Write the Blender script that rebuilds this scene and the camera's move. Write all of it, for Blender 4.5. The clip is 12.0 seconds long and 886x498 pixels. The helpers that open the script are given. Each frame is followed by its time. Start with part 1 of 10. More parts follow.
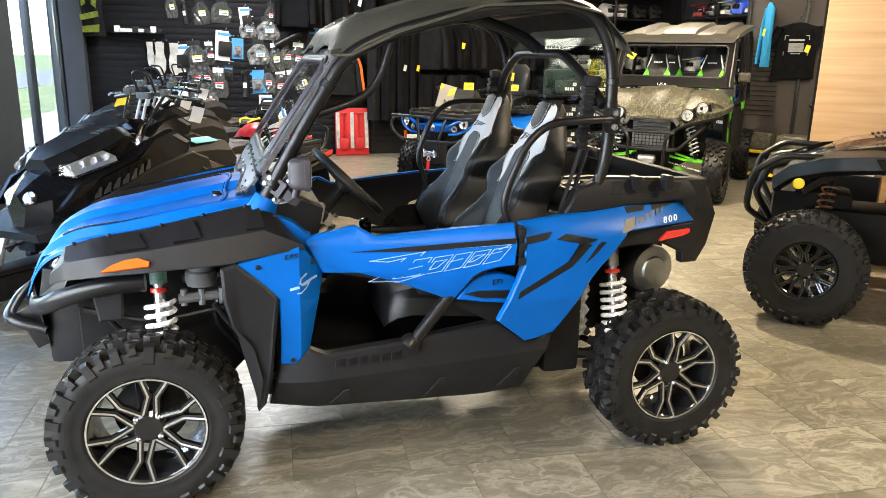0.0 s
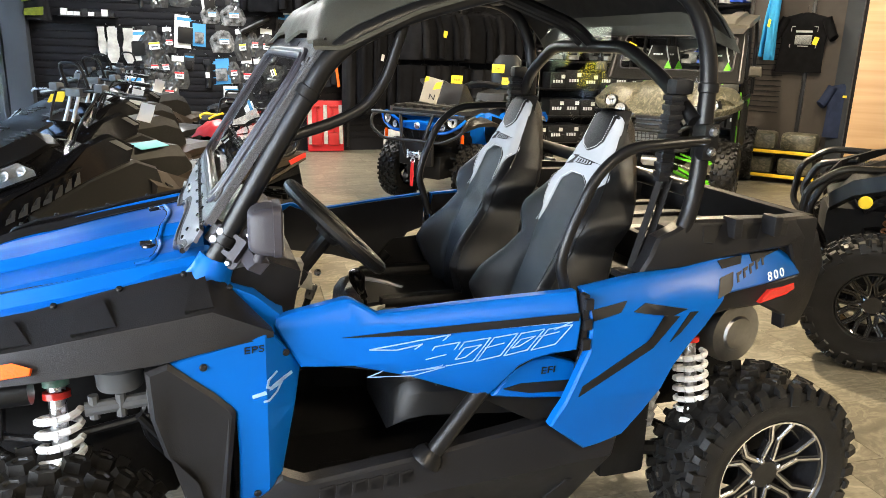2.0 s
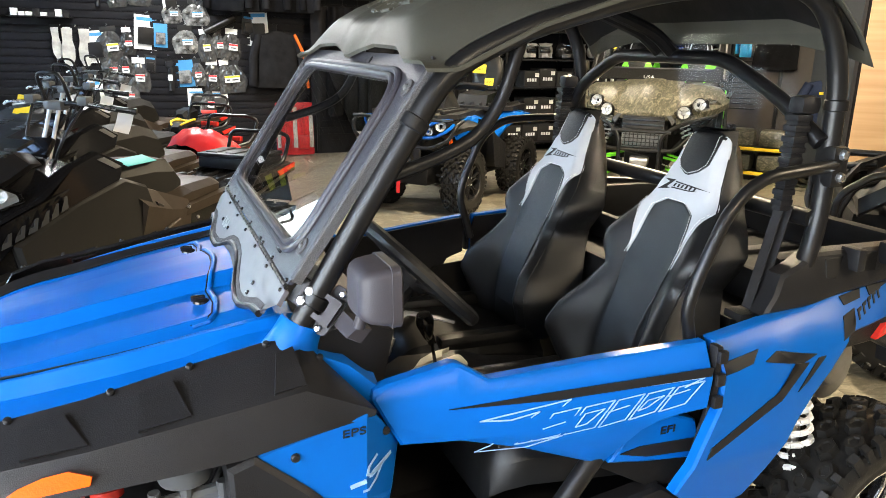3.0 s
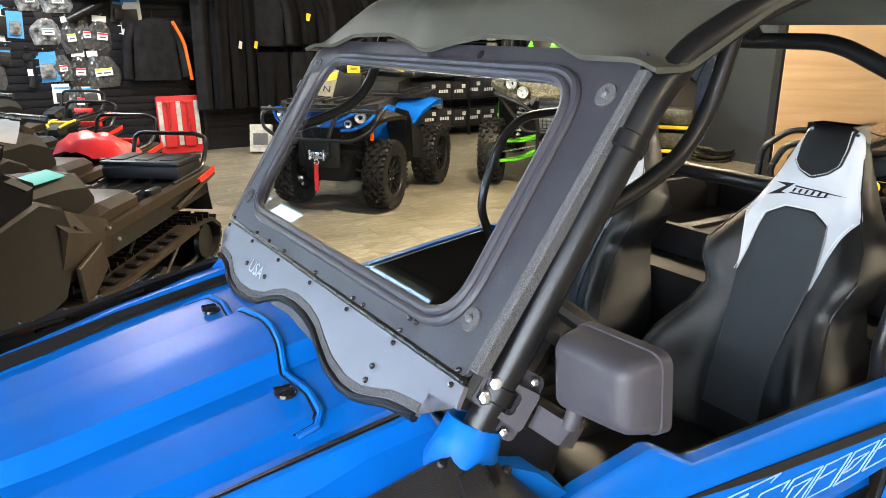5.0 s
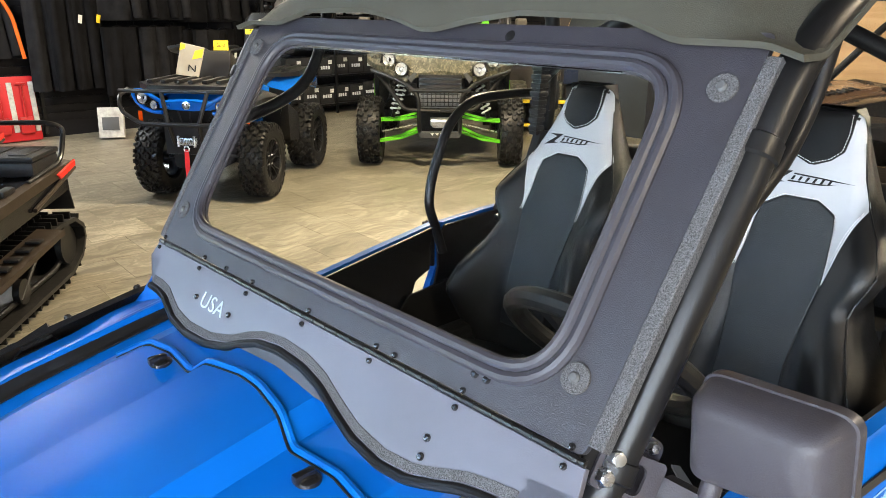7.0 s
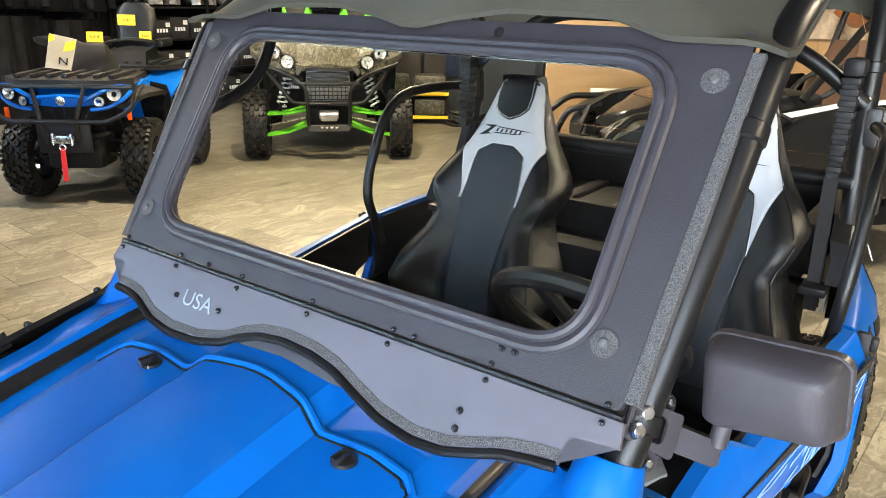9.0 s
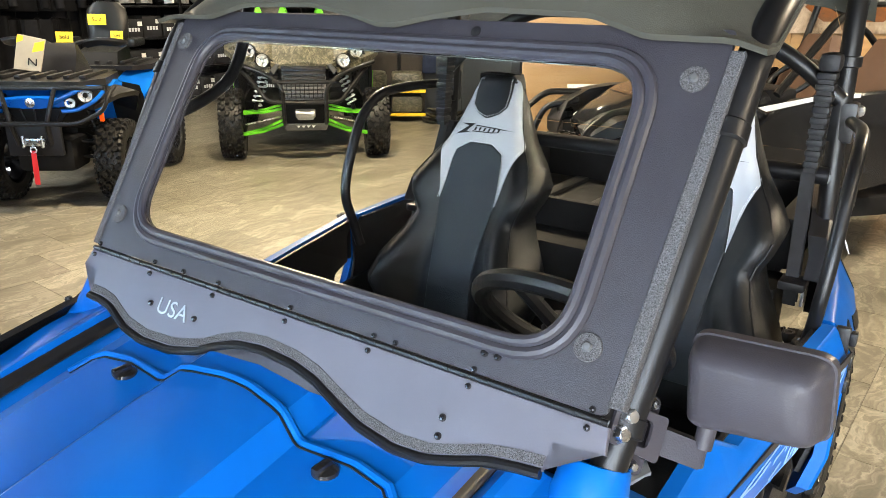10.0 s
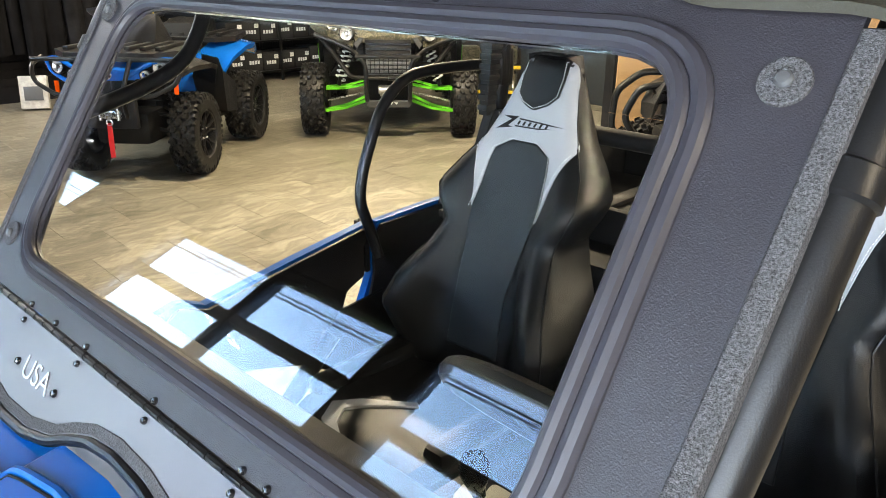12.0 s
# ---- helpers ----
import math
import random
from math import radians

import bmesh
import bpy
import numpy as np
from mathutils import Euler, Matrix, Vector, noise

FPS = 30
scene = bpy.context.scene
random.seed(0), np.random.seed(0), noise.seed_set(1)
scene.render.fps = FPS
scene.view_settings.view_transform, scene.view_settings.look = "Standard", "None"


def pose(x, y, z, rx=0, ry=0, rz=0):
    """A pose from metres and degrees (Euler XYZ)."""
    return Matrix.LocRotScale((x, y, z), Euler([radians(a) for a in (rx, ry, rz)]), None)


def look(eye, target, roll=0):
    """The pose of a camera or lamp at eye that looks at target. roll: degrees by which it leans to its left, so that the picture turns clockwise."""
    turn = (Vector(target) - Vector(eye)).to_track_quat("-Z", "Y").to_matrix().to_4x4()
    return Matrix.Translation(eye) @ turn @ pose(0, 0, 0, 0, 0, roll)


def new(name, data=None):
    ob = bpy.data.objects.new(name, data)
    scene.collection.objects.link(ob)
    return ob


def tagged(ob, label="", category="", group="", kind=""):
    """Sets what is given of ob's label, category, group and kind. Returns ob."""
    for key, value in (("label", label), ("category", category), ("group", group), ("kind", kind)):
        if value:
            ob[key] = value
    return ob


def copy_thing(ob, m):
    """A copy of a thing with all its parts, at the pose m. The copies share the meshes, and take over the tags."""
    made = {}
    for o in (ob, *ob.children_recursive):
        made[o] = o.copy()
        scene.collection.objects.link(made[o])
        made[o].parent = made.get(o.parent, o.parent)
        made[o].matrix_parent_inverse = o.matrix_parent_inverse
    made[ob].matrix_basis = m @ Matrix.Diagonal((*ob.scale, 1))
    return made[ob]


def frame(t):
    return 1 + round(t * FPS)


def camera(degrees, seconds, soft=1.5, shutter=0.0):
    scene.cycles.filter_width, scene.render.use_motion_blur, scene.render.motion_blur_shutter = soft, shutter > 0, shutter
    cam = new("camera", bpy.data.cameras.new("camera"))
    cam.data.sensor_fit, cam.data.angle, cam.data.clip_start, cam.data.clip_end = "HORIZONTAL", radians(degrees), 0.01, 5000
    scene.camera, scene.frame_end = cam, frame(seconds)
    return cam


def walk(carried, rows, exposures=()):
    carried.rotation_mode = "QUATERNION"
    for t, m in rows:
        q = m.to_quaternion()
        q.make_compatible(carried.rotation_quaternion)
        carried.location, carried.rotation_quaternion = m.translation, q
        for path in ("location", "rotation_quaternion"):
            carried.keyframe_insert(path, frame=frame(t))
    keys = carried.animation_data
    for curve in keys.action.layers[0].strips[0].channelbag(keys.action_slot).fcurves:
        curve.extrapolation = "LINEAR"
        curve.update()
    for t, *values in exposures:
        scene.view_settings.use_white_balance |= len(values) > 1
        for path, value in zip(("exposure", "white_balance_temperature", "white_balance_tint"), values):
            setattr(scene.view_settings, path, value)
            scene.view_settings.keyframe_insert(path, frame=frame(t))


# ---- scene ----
cam = camera(62.1, 12.0, 0.6)
PATH = [
    (0, (0.331, -3.165, 1.597), (0.868, -1.304, 1.099), 1.2),
    (0.5, (0.348, -2.924, 1.602), (0.921, -1.082, 1.077), 1.15),
    (1, (0.366, -2.73, 1.602), (0.974, -0.904, 1.056), 1.15),
    (1.5, (0.423, -2.505, 1.606), (1.037, -0.679, 1.072), 1.3),
    (2, (0.417, -2.294, 1.611), (1.028, -0.463, 1.086), 1.7),
    (2.5, (0.287, -2.088, 1.638), (0.943, -0.273, 1.112), 1.7),
    (2.7, (0.232, -2.012, 1.642), (0.916, -0.207, 1.113), 1.6),
    (3, (0.18, -1.899, 1.648), (0.907, -0.113, 1.116), 1.3),
    (3.5, (0.134, -1.696, 1.65), (0.92, 0.061, 1.106), 1.0),
    (3.7, (0.115, -1.626, 1.655), (0.92, 0.122, 1.11), 0.9),
    (5.3, (-0.141, -1.239, 1.655), (0.933, 0.346, 1.076), 0.3),
    (5.5, (-0.151, -1.198, 1.656), (0.95, 0.366, 1.071), 0.4),
    (6, (-0.146, -1.072, 1.657), (1.021, 0.438, 1.061), 0.3),
    (6.5, (-0.143, -0.984, 1.656), (1.096, 0.463, 1.045), 0.4),
    (7, (-0.166, -0.924, 1.656), (1.146, 0.448, 1.026), 0.5),
    (7.2, (-0.193, -0.899, 1.659), (1.146, 0.44, 1.016), 0.5),
    (8.8, (-0.336, -0.821, 1.661), (1.187, 0.306, 1.017), 1.2),
    (9, (-0.337, -0.82, 1.661), (1.191, 0.297, 1.018), 1.3),
    (9.5, (-0.341, -0.813, 1.662), (1.207, 0.276, 1.016), 1.2),
    (10, (-0.321, -0.808, 1.665), (1.238, 0.263, 1.014), 0.9),
    (10.5, (-0.242, -0.81, 1.666), (1.296, 0.286, 1.006), 1.0),
    (11, (-0.116, -0.834, 1.665), (1.36, 0.33, 0.983), 1.0),
    (11.5, (-0.011, -0.819, 1.657), (1.408, 0.402, 0.953), 0.7),
    (11.7, (0.034, -0.783, 1.659), (1.433, 0.45, 0.932), 0.6),
    (12, (0.126, -0.7, 1.639), (1.497, 0.567, 0.922), 0.7),
]
walk(cam, [(t, look(eye, target, roll)) for t, eye, target, roll in PATH], [(0, 4.2)])

# ---- world, sun, large lights ----
world = bpy.data.worlds.new("sky")
scene.world = world
world.use_nodes = True
wn = world.node_tree
sky = wn.nodes.new("ShaderNodeTexSky")
sky.sky_type, sky.sun_disc = "NISHITA", False
sky.sun_elevation, sky.sun_rotation = radians(52), radians(140)
wn.links.new(sky.outputs[0], wn.nodes["Background"].inputs[0])
wn.nodes["Background"].inputs[1].default_value = 0.15


def lamp(name, kind, m, energy, color, size=0.1, size_y=0.0, angle=0.0):
    data = bpy.data.lights.new(name, kind)
    data.energy, data.color = energy, color
    if kind == "AREA":
        data.size = size
        if size_y:
            data.shape, data.size_y = "RECTANGLE", size_y
    if kind == "SUN":
        data.angle = angle
    ob = new(name, data)
    ob.matrix_world = m
    return ob


lamp("sun", "SUN", look((0, 0, 30), (-15, 18, 0)), 0.7, (1.0, 0.95, 0.86), angle=radians(0.6))
# daylight in the shop window beside the buggy
lamp("window_daylight", "AREA", look((-2.03, -2.4, 1.52), (8, -2.4, 1.2)), 24, (0.93, 0.96, 1.0), 4.2, 2.6)

# ---- small building helpers ----


def thing(name, label, category, m=None, group="", kind=""):
    ob = new(name)
    ob.empty_display_size = 0.1
    if m is not None:
        ob.matrix_world = m
    return tagged(ob, label, category, group, kind)


def part(name, bm, material, parent=None, label="", smooth=32):
    bmesh.ops.recalc_face_normals(bm, faces=bm.faces[:])
    me = bpy.data.meshes.new(name)
    bm.to_mesh(me)
    bm.free()
    me.materials.append(material)
    me.polygons.foreach_set("use_smooth", [True] * len(me.polygons))
    me.set_sharp_from_angle(angle=radians(smooth))
    ob = new(name, me)
    ob.parent = parent
    if label:
        ob["label"] = label
    return ob


def pieces(name, bm, material, parent, label="", smooth=32):
    """Each loose piece of bm becomes a part of its own."""
    left, made = set(bm.verts), []
    while left:
        seed = left.pop()
        isle, todo = {seed}, [seed]
        while todo:
            for e in todo.pop().link_edges:
                for v in e.verts:
                    if v not in isle:
                        isle.add(v)
                        todo.append(v)
        left -= isle
        one = bmesh.new()
        twin = {v: one.verts.new(v.co) for v in isle}
        for f in {f for v in isle for f in v.link_faces}:
            one.faces.new([twin[v] for v in f.verts])
        made.append(part(name, one, material, parent, label, smooth))
    bm.free()
    return made


def again(ob, parent, m=None, name=None):
    """One more object on the same mesh."""
    o = new(name or ob.name.split(".")[0], ob.data)
    o.parent = parent
    if m is not None:
        o.matrix_basis = m
    return o


def whole(name, bm, material, label, category, group="", kind="", smooth=32):
    return tagged(part(name, bm, material, None, "", smooth), label, category, group, kind)


def box(bm, c, s, bevel=0.0, m=None):
    vs = bmesh.ops.create_cube(bm, size=1.0)["verts"]
    for v in vs:
        v.co = Vector((v.co.x * s[0], v.co.y * s[1], v.co.z * s[2]))
    if bevel:
        es = list({e for v in vs for e in v.link_edges})
        r = bmesh.ops.bevel(bm, geom=es, offset=bevel, segments=2, profile=0.6, affect="EDGES")
        vs = list({v for f in r["faces"] for v in f.verts} | {v for v in vs if v.is_valid})
    for v in vs:
        v.co = (m @ v.co if m is not None else v.co) + Vector(c)
    return vs


def ring_faces(bm, a, b, closed=True):
    n = len(a)
    for i in range(n if closed else n - 1):
        j = (i + 1) % n
        try:
            bm.faces.new((a[i], a[j], b[j], b[i]))
        except ValueError:
            pass


def loft(bm, rings, closed=True, caps=True):
    vr = [[bm.verts.new(p) for p in r] for r in rings]
    for a, b in zip(vr, vr[1:]):
        ring_faces(bm, a, b, closed)
    if caps and closed:
        for r in (vr[0], vr[-1]):
            try:
                bm.faces.new(r)
            except ValueError:
                pass
    return vr


def rounded(pts, bend):
    """A polyline with its corners rounded."""
    pts = [Vector(p) for p in pts]
    out = [pts[0]]
    for a, b, c in zip(pts, pts[1:], pts[2:]):
        k = min(bend, (a - b).length * 0.48, (c - b).length * 0.48)
        p, q = b + (a - b).normalized() * k, b + (c - b).normalized() * k
        for t in (0, 0.25, 0.5, 0.75, 1):
            out.append(p * (1 - t) ** 2 + b * 2 * t * (1 - t) + q * t * t)
    out.append(pts[-1])
    return out


def tube(bm, pts, r, seg=10, bend=0.06, squash=1.0):
    pts = rounded(pts, bend)
    up, rings = None, []
    for i, p in enumerate(pts):
        d = (pts[min(i + 1, len(pts) - 1)] - pts[max(i - 1, 0)]).normalized()
        if up is None:
            up = d.orthogonal().normalized()
        up = (up - d * up.dot(d)).normalized()
        side = d.cross(up)
        rings.append([p + up * (r * math.cos(2 * math.pi * k / seg)) + side * (r * squash * math.sin(2 * math.pi * k / seg)) for k in range(seg)])
    return loft(bm, rings)


def lathe(bm, prof, seg=24, m=None, cap=False):
    """Turns (radius, height) about z, then places it by m."""
    m = m or Matrix()
    rings = [[m @ Vector((r * math.cos(2 * math.pi * k / seg), r * math.sin(2 * math.pi * k / seg), h)) for k in range(seg)] for r, h in prof]
    return loft(bm, rings, caps=cap)


def inset(poly, d):
    """A polygon drawn in by d."""
    area = sum(a[0] * b[1] - b[0] * a[1] for a, b in zip(poly, poly[1:] + poly[:1]))
    sg = 1 if area > 0 else -1
    out, n = [], len(poly)
    for i in range(n):
        p, a, b = Vector(poly[i]), Vector(poly[i - 1]), Vector(poly[(i + 1) % n])
        e1, e2 = (p - a).normalized(), (b - p).normalized()
        n1, n2 = Vector((-e1.y, e1.x)) * sg, Vector((-e2.y, e2.x)) * sg
        k = (n1 + n2)
        k = k / max(0.35, k.dot(n1))
        out.append(tuple(p + k * d))
    return out


def slab(bm, poly, place, thick, bev=0.004):
    """A plate with the outline poly: place(u, v, w) puts it, w from its face (0) to its back."""
    poly = [tuple(p) for p in poly]
    inner = inset(poly, bev) if bev else poly
    r0 = [bm.verts.new(place(u, v, 0)) for u, v in inner]
    r1 = [bm.verts.new(place(u, v, bev)) for u, v in poly] if bev else r0
    r2 = [bm.verts.new(place(u, v, thick)) for u, v in poly]
    caps = [bm.faces.new(r0), bm.faces.new(list(reversed(r2)))]
    if bev:
        ring_faces(bm, r0, r1)
    ring_faces(bm, r1, r2)
    bmesh.ops.triangulate(bm, faces=caps)


def sheet(bm, nu, nv, f, thick=0.0):
    """A surface f(u, v) with u, v from 0 to 1; thick: a vector by which it is doubled."""
    top = [[bm.verts.new(f(i / nu, j / nv)) for j in range(nv + 1)] for i in range(nu + 1)]
    for i in range(nu):
        for j in range(nv):
            bm.faces.new((top[i][j], top[i + 1][j], top[i + 1][j + 1], top[i][j + 1]))
    if thick:
        t = Vector(thick)
        low = [[bm.verts.new(v.co + t) for v in r] for r in top]
        for i in range(nu):
            for j in range(nv):
                bm.faces.new((low[i][j], low[i][j + 1], low[i + 1][j + 1], low[i + 1][j]))
        edge = [(i, 0) for i in range(nu)] + [(nu, j) for j in range(nv)] + [(i, nv) for i in range(nu, 0, -1)] + [(0, j) for j in range(nv, 0, -1)]
        ring_faces(bm, [top[i][j] for i, j in edge], [low[i][j] for i, j in edge])
    return top


def interp(x, table):
    """Straight lines through a table of (x, value)."""
    if x <= table[0][0]:
        return table[0][1]
    for (a, p), (b, q) in zip(table, table[1:]):
        if x <= b:
            k = (x - a) / (b - a)
            return p + (q - p) * k
    return table[-1][1]


def soft(x, table):
    """The same, eased at each step."""
    if x <= table[0][0]:
        return table[0][1]
    for (a, p), (b, q) in zip(table, table[1:]):
        if x <= b:
            k = (x - a) / (b - a)
            i = table.index((a, p))
            sl = (q - p) / (b - a)
            s0 = sl if i == 0 else (sl + (p - table[i - 1][1]) / (a - table[i - 1][0])) / 2
            s1 = sl if i + 2 >= len(table) else (sl + (table[i + 2][1] - q) / (table[i + 2][0] - b)) / 2
            h = b - a
            return (1 + 2 * k) * (1 - k) ** 2 * p + k * (1 - k) ** 2 * h * s0 + k * k * (3 - 2 * k) * q + k * k * (k - 1) * h * s1
    return table[-1][1]


def text_part(name, body, size, m, material, parent, label="", depth=0.002, shear=0.0, outline=0.0, width=1.0):
    cu = bpy.data.curves.new(name, "FONT")
    cu.body, cu.size, cu.extrude, cu.shear = body, size, depth, shear
    cu.align_x, cu.align_y = "CENTER", "CENTER"
    ob = bpy.data.objects.new(name, cu)
    me = bpy.data.meshes.new_from_object(ob)
    bpy.data.objects.remove(ob)
    me.materials.append(material)
    o = new(name, me)
    o.parent = parent
    o.matrix_basis = m @ Matrix.Diagonal((width, 1, 1, 1))
    if label:
        o["label"] = label
    return o


# ---- materials ----


def mat(name, col, rough=0.5, metal=0.0, var=0.12, scale=6.0, rvar=0.08, bump=0.0, bscale=80.0, coat=0.0, spec=0.2, per_object=0.0, tint=None):
    """A plain surface with uneven colour at two scales, uneven gloss and fine relief."""
    m = bpy.data.materials.new(name)
    m.use_nodes = True
    nt = m.node_tree
    b = nt.nodes["Principled BSDF"]
    tc = nt.nodes.new("ShaderNodeTexCoord")
    n1 = nt.nodes.new("ShaderNodeTexNoise")
    n1.inputs["Scale"].default_value, n1.inputs["Detail"].default_value, n1.inputs["Roughness"].default_value = scale, 8, 0.62
    nt.links.new(tc.outputs["Object"], n1.inputs["Vector"])
    ramp = nt.nodes.new("ShaderNodeValToRGB")
    ramp.color_ramp.elements[0].position, ramp.color_ramp.elements[1].position = 0.3, 0.72
    other = tint or tuple(min(1, c * (1 + var)) for c in col)
    ramp.color_ramp.elements[0].color = (*[c * (1 - var) for c in col], 1)
    ramp.color_ramp.elements[1].color = (*other, 1)
    nt.links.new(n1.outputs["Fac"], ramp.inputs["Fac"])
    out = ramp.outputs["Color"]
    if per_object:
        info = nt.nodes.new("ShaderNodeObjectInfo")
        hsv = nt.nodes.new("ShaderNodeHueSaturation")
        mr = nt.nodes.new("ShaderNodeMapRange")
        mr.inputs["To Min"].default_value, mr.inputs["To Max"].default_value = 1 - per_object, 1 + per_object
        nt.links.new(info.outputs["Random"], mr.inputs["Value"])
        nt.links.new(mr.outputs["Result"], hsv.inputs["Value"])
        nt.links.new(out, hsv.inputs["Color"])
        out = hsv.outputs["Color"]
    nt.links.new(out, b.inputs["Base Color"])
    b.inputs["Metallic"].default_value = metal
    b.inputs["Specular IOR Level"].default_value = spec
    b.inputs["Coat Weight"].default_value = coat
    b.inputs["Coat Roughness"].default_value = 0.06
    n2 = nt.nodes.new("ShaderNodeTexNoise")
    n2.inputs["Scale"].default_value, n2.inputs["Detail"].default_value = scale * 3.1, 4
    nt.links.new(tc.outputs["Object"], n2.inputs["Vector"])
    mr2 = nt.nodes.new("ShaderNodeMapRange")
    mr2.inputs["To Min"].default_value, mr2.inputs["To Max"].default_value = max(0.02, rough - rvar), min(1, rough + rvar)
    nt.links.new(n2.outputs["Fac"], mr2.inputs["Value"])
    nt.links.new(mr2.outputs["Result"], b.inputs["Roughness"])
    if bump:
        n3 = nt.nodes.new("ShaderNodeTexNoise")
        n3.inputs["Scale"].default_value, n3.inputs["Detail"].default_value = bscale, 3
        nt.links.new(tc.outputs["Object"], n3.inputs["Vector"])
        bp = nt.nodes.new("ShaderNodeBump")
        bp.inputs["Strength"].default_value, bp.inputs["Distance"].default_value = bump, 0.002
        nt.links.new(n3.outputs["Fac"], bp.inputs["Height"])
        nt.links.new(bp.outputs["Normal"], b.inputs["Normal"])
    return m


def glow(name, col, strength):
    m = bpy.data.materials.new(name)
    m.use_nodes = True
    b = m.node_tree.nodes["Principled BSDF"]
    b.inputs["Base Color"].default_value = (*col, 1)
    b.inputs["Emission Color"].default_value = (*col, 1)
    b.inputs["Emission Strength"].default_value = strength
    return m


def clear(name, col=(1, 1, 1), rough=0.0, ior=1.45):
    m = bpy.data.materials.new(name)
    m.use_nodes = True
    b = m.node_tree.nodes["Principled BSDF"]
    b.inputs["Base Color"].default_value = (*col, 1)
    b.inputs["Transmission Weight"].default_value = 1.0
    b.inputs["Roughness"].default_value, b.inputs["IOR"].default_value = rough, ior
    return m


BLUE = mat("blue_satin_plastic", (0.0006, 0.090, 0.38), 0.37, 0.0, 0.06, 3, 0.05, 0.04, 220, spec=0.16)
BLACK = mat("black_moulded_plastic", (0.0095, 0.0095, 0.0108), 0.42, 0, 0.15, 5, 0.08, 0.30, 520, spec=0.27)
SATIN = mat("satin_black_paint", (0.006, 0.006, 0.0065), 0.34, 0, 0.12, 5, 0.06, 0.05, 300, spec=0.3)
TUBE = mat("black_powder_coat", (0.0055, 0.0055, 0.006), 0.36, 0, 0.12, 7, 0.06, 0.10, 700, spec=0.34)
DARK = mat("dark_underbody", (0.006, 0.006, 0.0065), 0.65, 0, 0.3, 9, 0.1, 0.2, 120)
DECAL = mat("black_decal", (0.012, 0.012, 0.013), 0.38, 0, 0.1, 8)
GREYSCREEN = mat("charcoal_screen_plate", (0.026, 0.0245, 0.030), 0.40, 0.0, 0.12, 9, 0.06, 0.35, 700, spec=0.42)
APRON = mat("grey_apron_plate", (0.085, 0.083, 0.100), 0.38, 0.0, 0.06, 9, 0.05, 0.06, 500, spec=0.45)
GASKET = mat("rubber_gasket", (0.030, 0.029, 0.036), 0.40, 0, 0.1, 9, 0.06, spec=0.35)
FOAM = mat("foam_seal", (0.05, 0.05, 0.054), 0.85, 0, 0.8, 520, 0.05, 1.0, 900, tint=(0.15, 0.15, 0.157))
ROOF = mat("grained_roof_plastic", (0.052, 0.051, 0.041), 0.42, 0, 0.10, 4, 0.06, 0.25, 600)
TYRE = mat("tyre_rubber", (0.0115, 0.0112, 0.0110), 0.46, 0, 0.4, 14, 0.10, 0.35, 120, spec=0.26)
ALLOY = mat("machined_alloy", (0.82, 0.82, 0.83), 0.22, 1.0, 0.05, 20, 0.06)
GLOSSBLACK = mat("gloss_black", (0.010, 0.010, 0.011), 0.16, 0, 0.1, 6, 0.05, coat=0.6)
STEEL = mat("bright_steel", (0.62, 0.62, 0.63), 0.28, 1.0, 0.1, 18, 0.1)
ALU = mat("cast_aluminium", (0.42, 0.42, 0.41), 0.42, 1.0, 0.15, 18, 0.1, 0.2, 150)
FITTING = mat("dull_grey_casting", (0.30, 0.295, 0.27), 0.5, 0.2, 0.3, 18, 0.1, 0.3, 150)
SPRINGWHITE = mat("white_spring_paint", (0.78, 0.78, 0.80), 0.35, 0, 0.05, 10)
ORANGE = mat("orange_lens", (0.90, 0.10, 0.004), 0.25, 0, 0.06, 30, 0.05, 0.3, 200, coat=0.3)
REDLENS = mat("red_lens", (0.62, 0.035, 0.025), 0.22, 0, 0.08, 30, 0.05, coat=0.5)
SEATBLACK = mat("seat_vinyl_black", (0.0058, 0.0061, 0.0068), 0.38, 0, 0.15, 10, 0.06, 0.40, 620, spec=0.36)
SEATGREY = mat("seat_vinyl_charcoal", (0.014, 0.0165, 0.0195), 0.46, 0, 0.10, 10, 0.06, 0.45, 620, spec=0.42)
SEATWHITE = mat("seat_vinyl_white", (0.40, 0.42, 0.45), 0.50, 0, 0.05, 10, 0.06, 0.25, 520)
THREAD = mat("white_thread", (0.75, 0.75, 0.75), 0.8, 0, 0.1, 30)
WEB = mat("seat_belt_webbing", (0.020, 0.020, 0.021), 0.75, 0, 0.2, 40, 0.05, 0.4, 500)
WHITE = mat("white_plastic", (0.78, 0.78, 0.77), 0.4, 0, 0.05, 10)
PAPER = mat("printed_paper", (0.66, 0.66, 0.645), 0.6, 0, 0.06, 12)
YELLOW = mat("yellow_card", (0.85, 0.62, 0.04), 0.55, 0, 0.06, 12)
RED = mat("red_plastic", (0.62, 0.03, 0.035), 0.38, 0, 0.1, 8, 0.08, 0.1, 200)
GREEN = mat("lime_green_paint", (0.14, 0.58, 0.03), 0.32, 0, 0.08, 10)
LINE = mat("silver_line_decal", (0.26, 0.42, 0.68), 0.35, 0.1, 0.05, 10)
GREYLINE = mat("pale_grey_decal", (0.72, 0.74, 0.76), 0.4, 0, 0.05, 10)
EMBLEM = mat("dark_grey_lettering", (0.075, 0.078, 0.082), 0.42, 0, 0.1, 10)
GLASS = clear("clear_glass", (0.96, 0.98, 0.97))
POLY = clear("polycarbonate", (0.93, 0.95, 0.96), 0.0, 1.14)
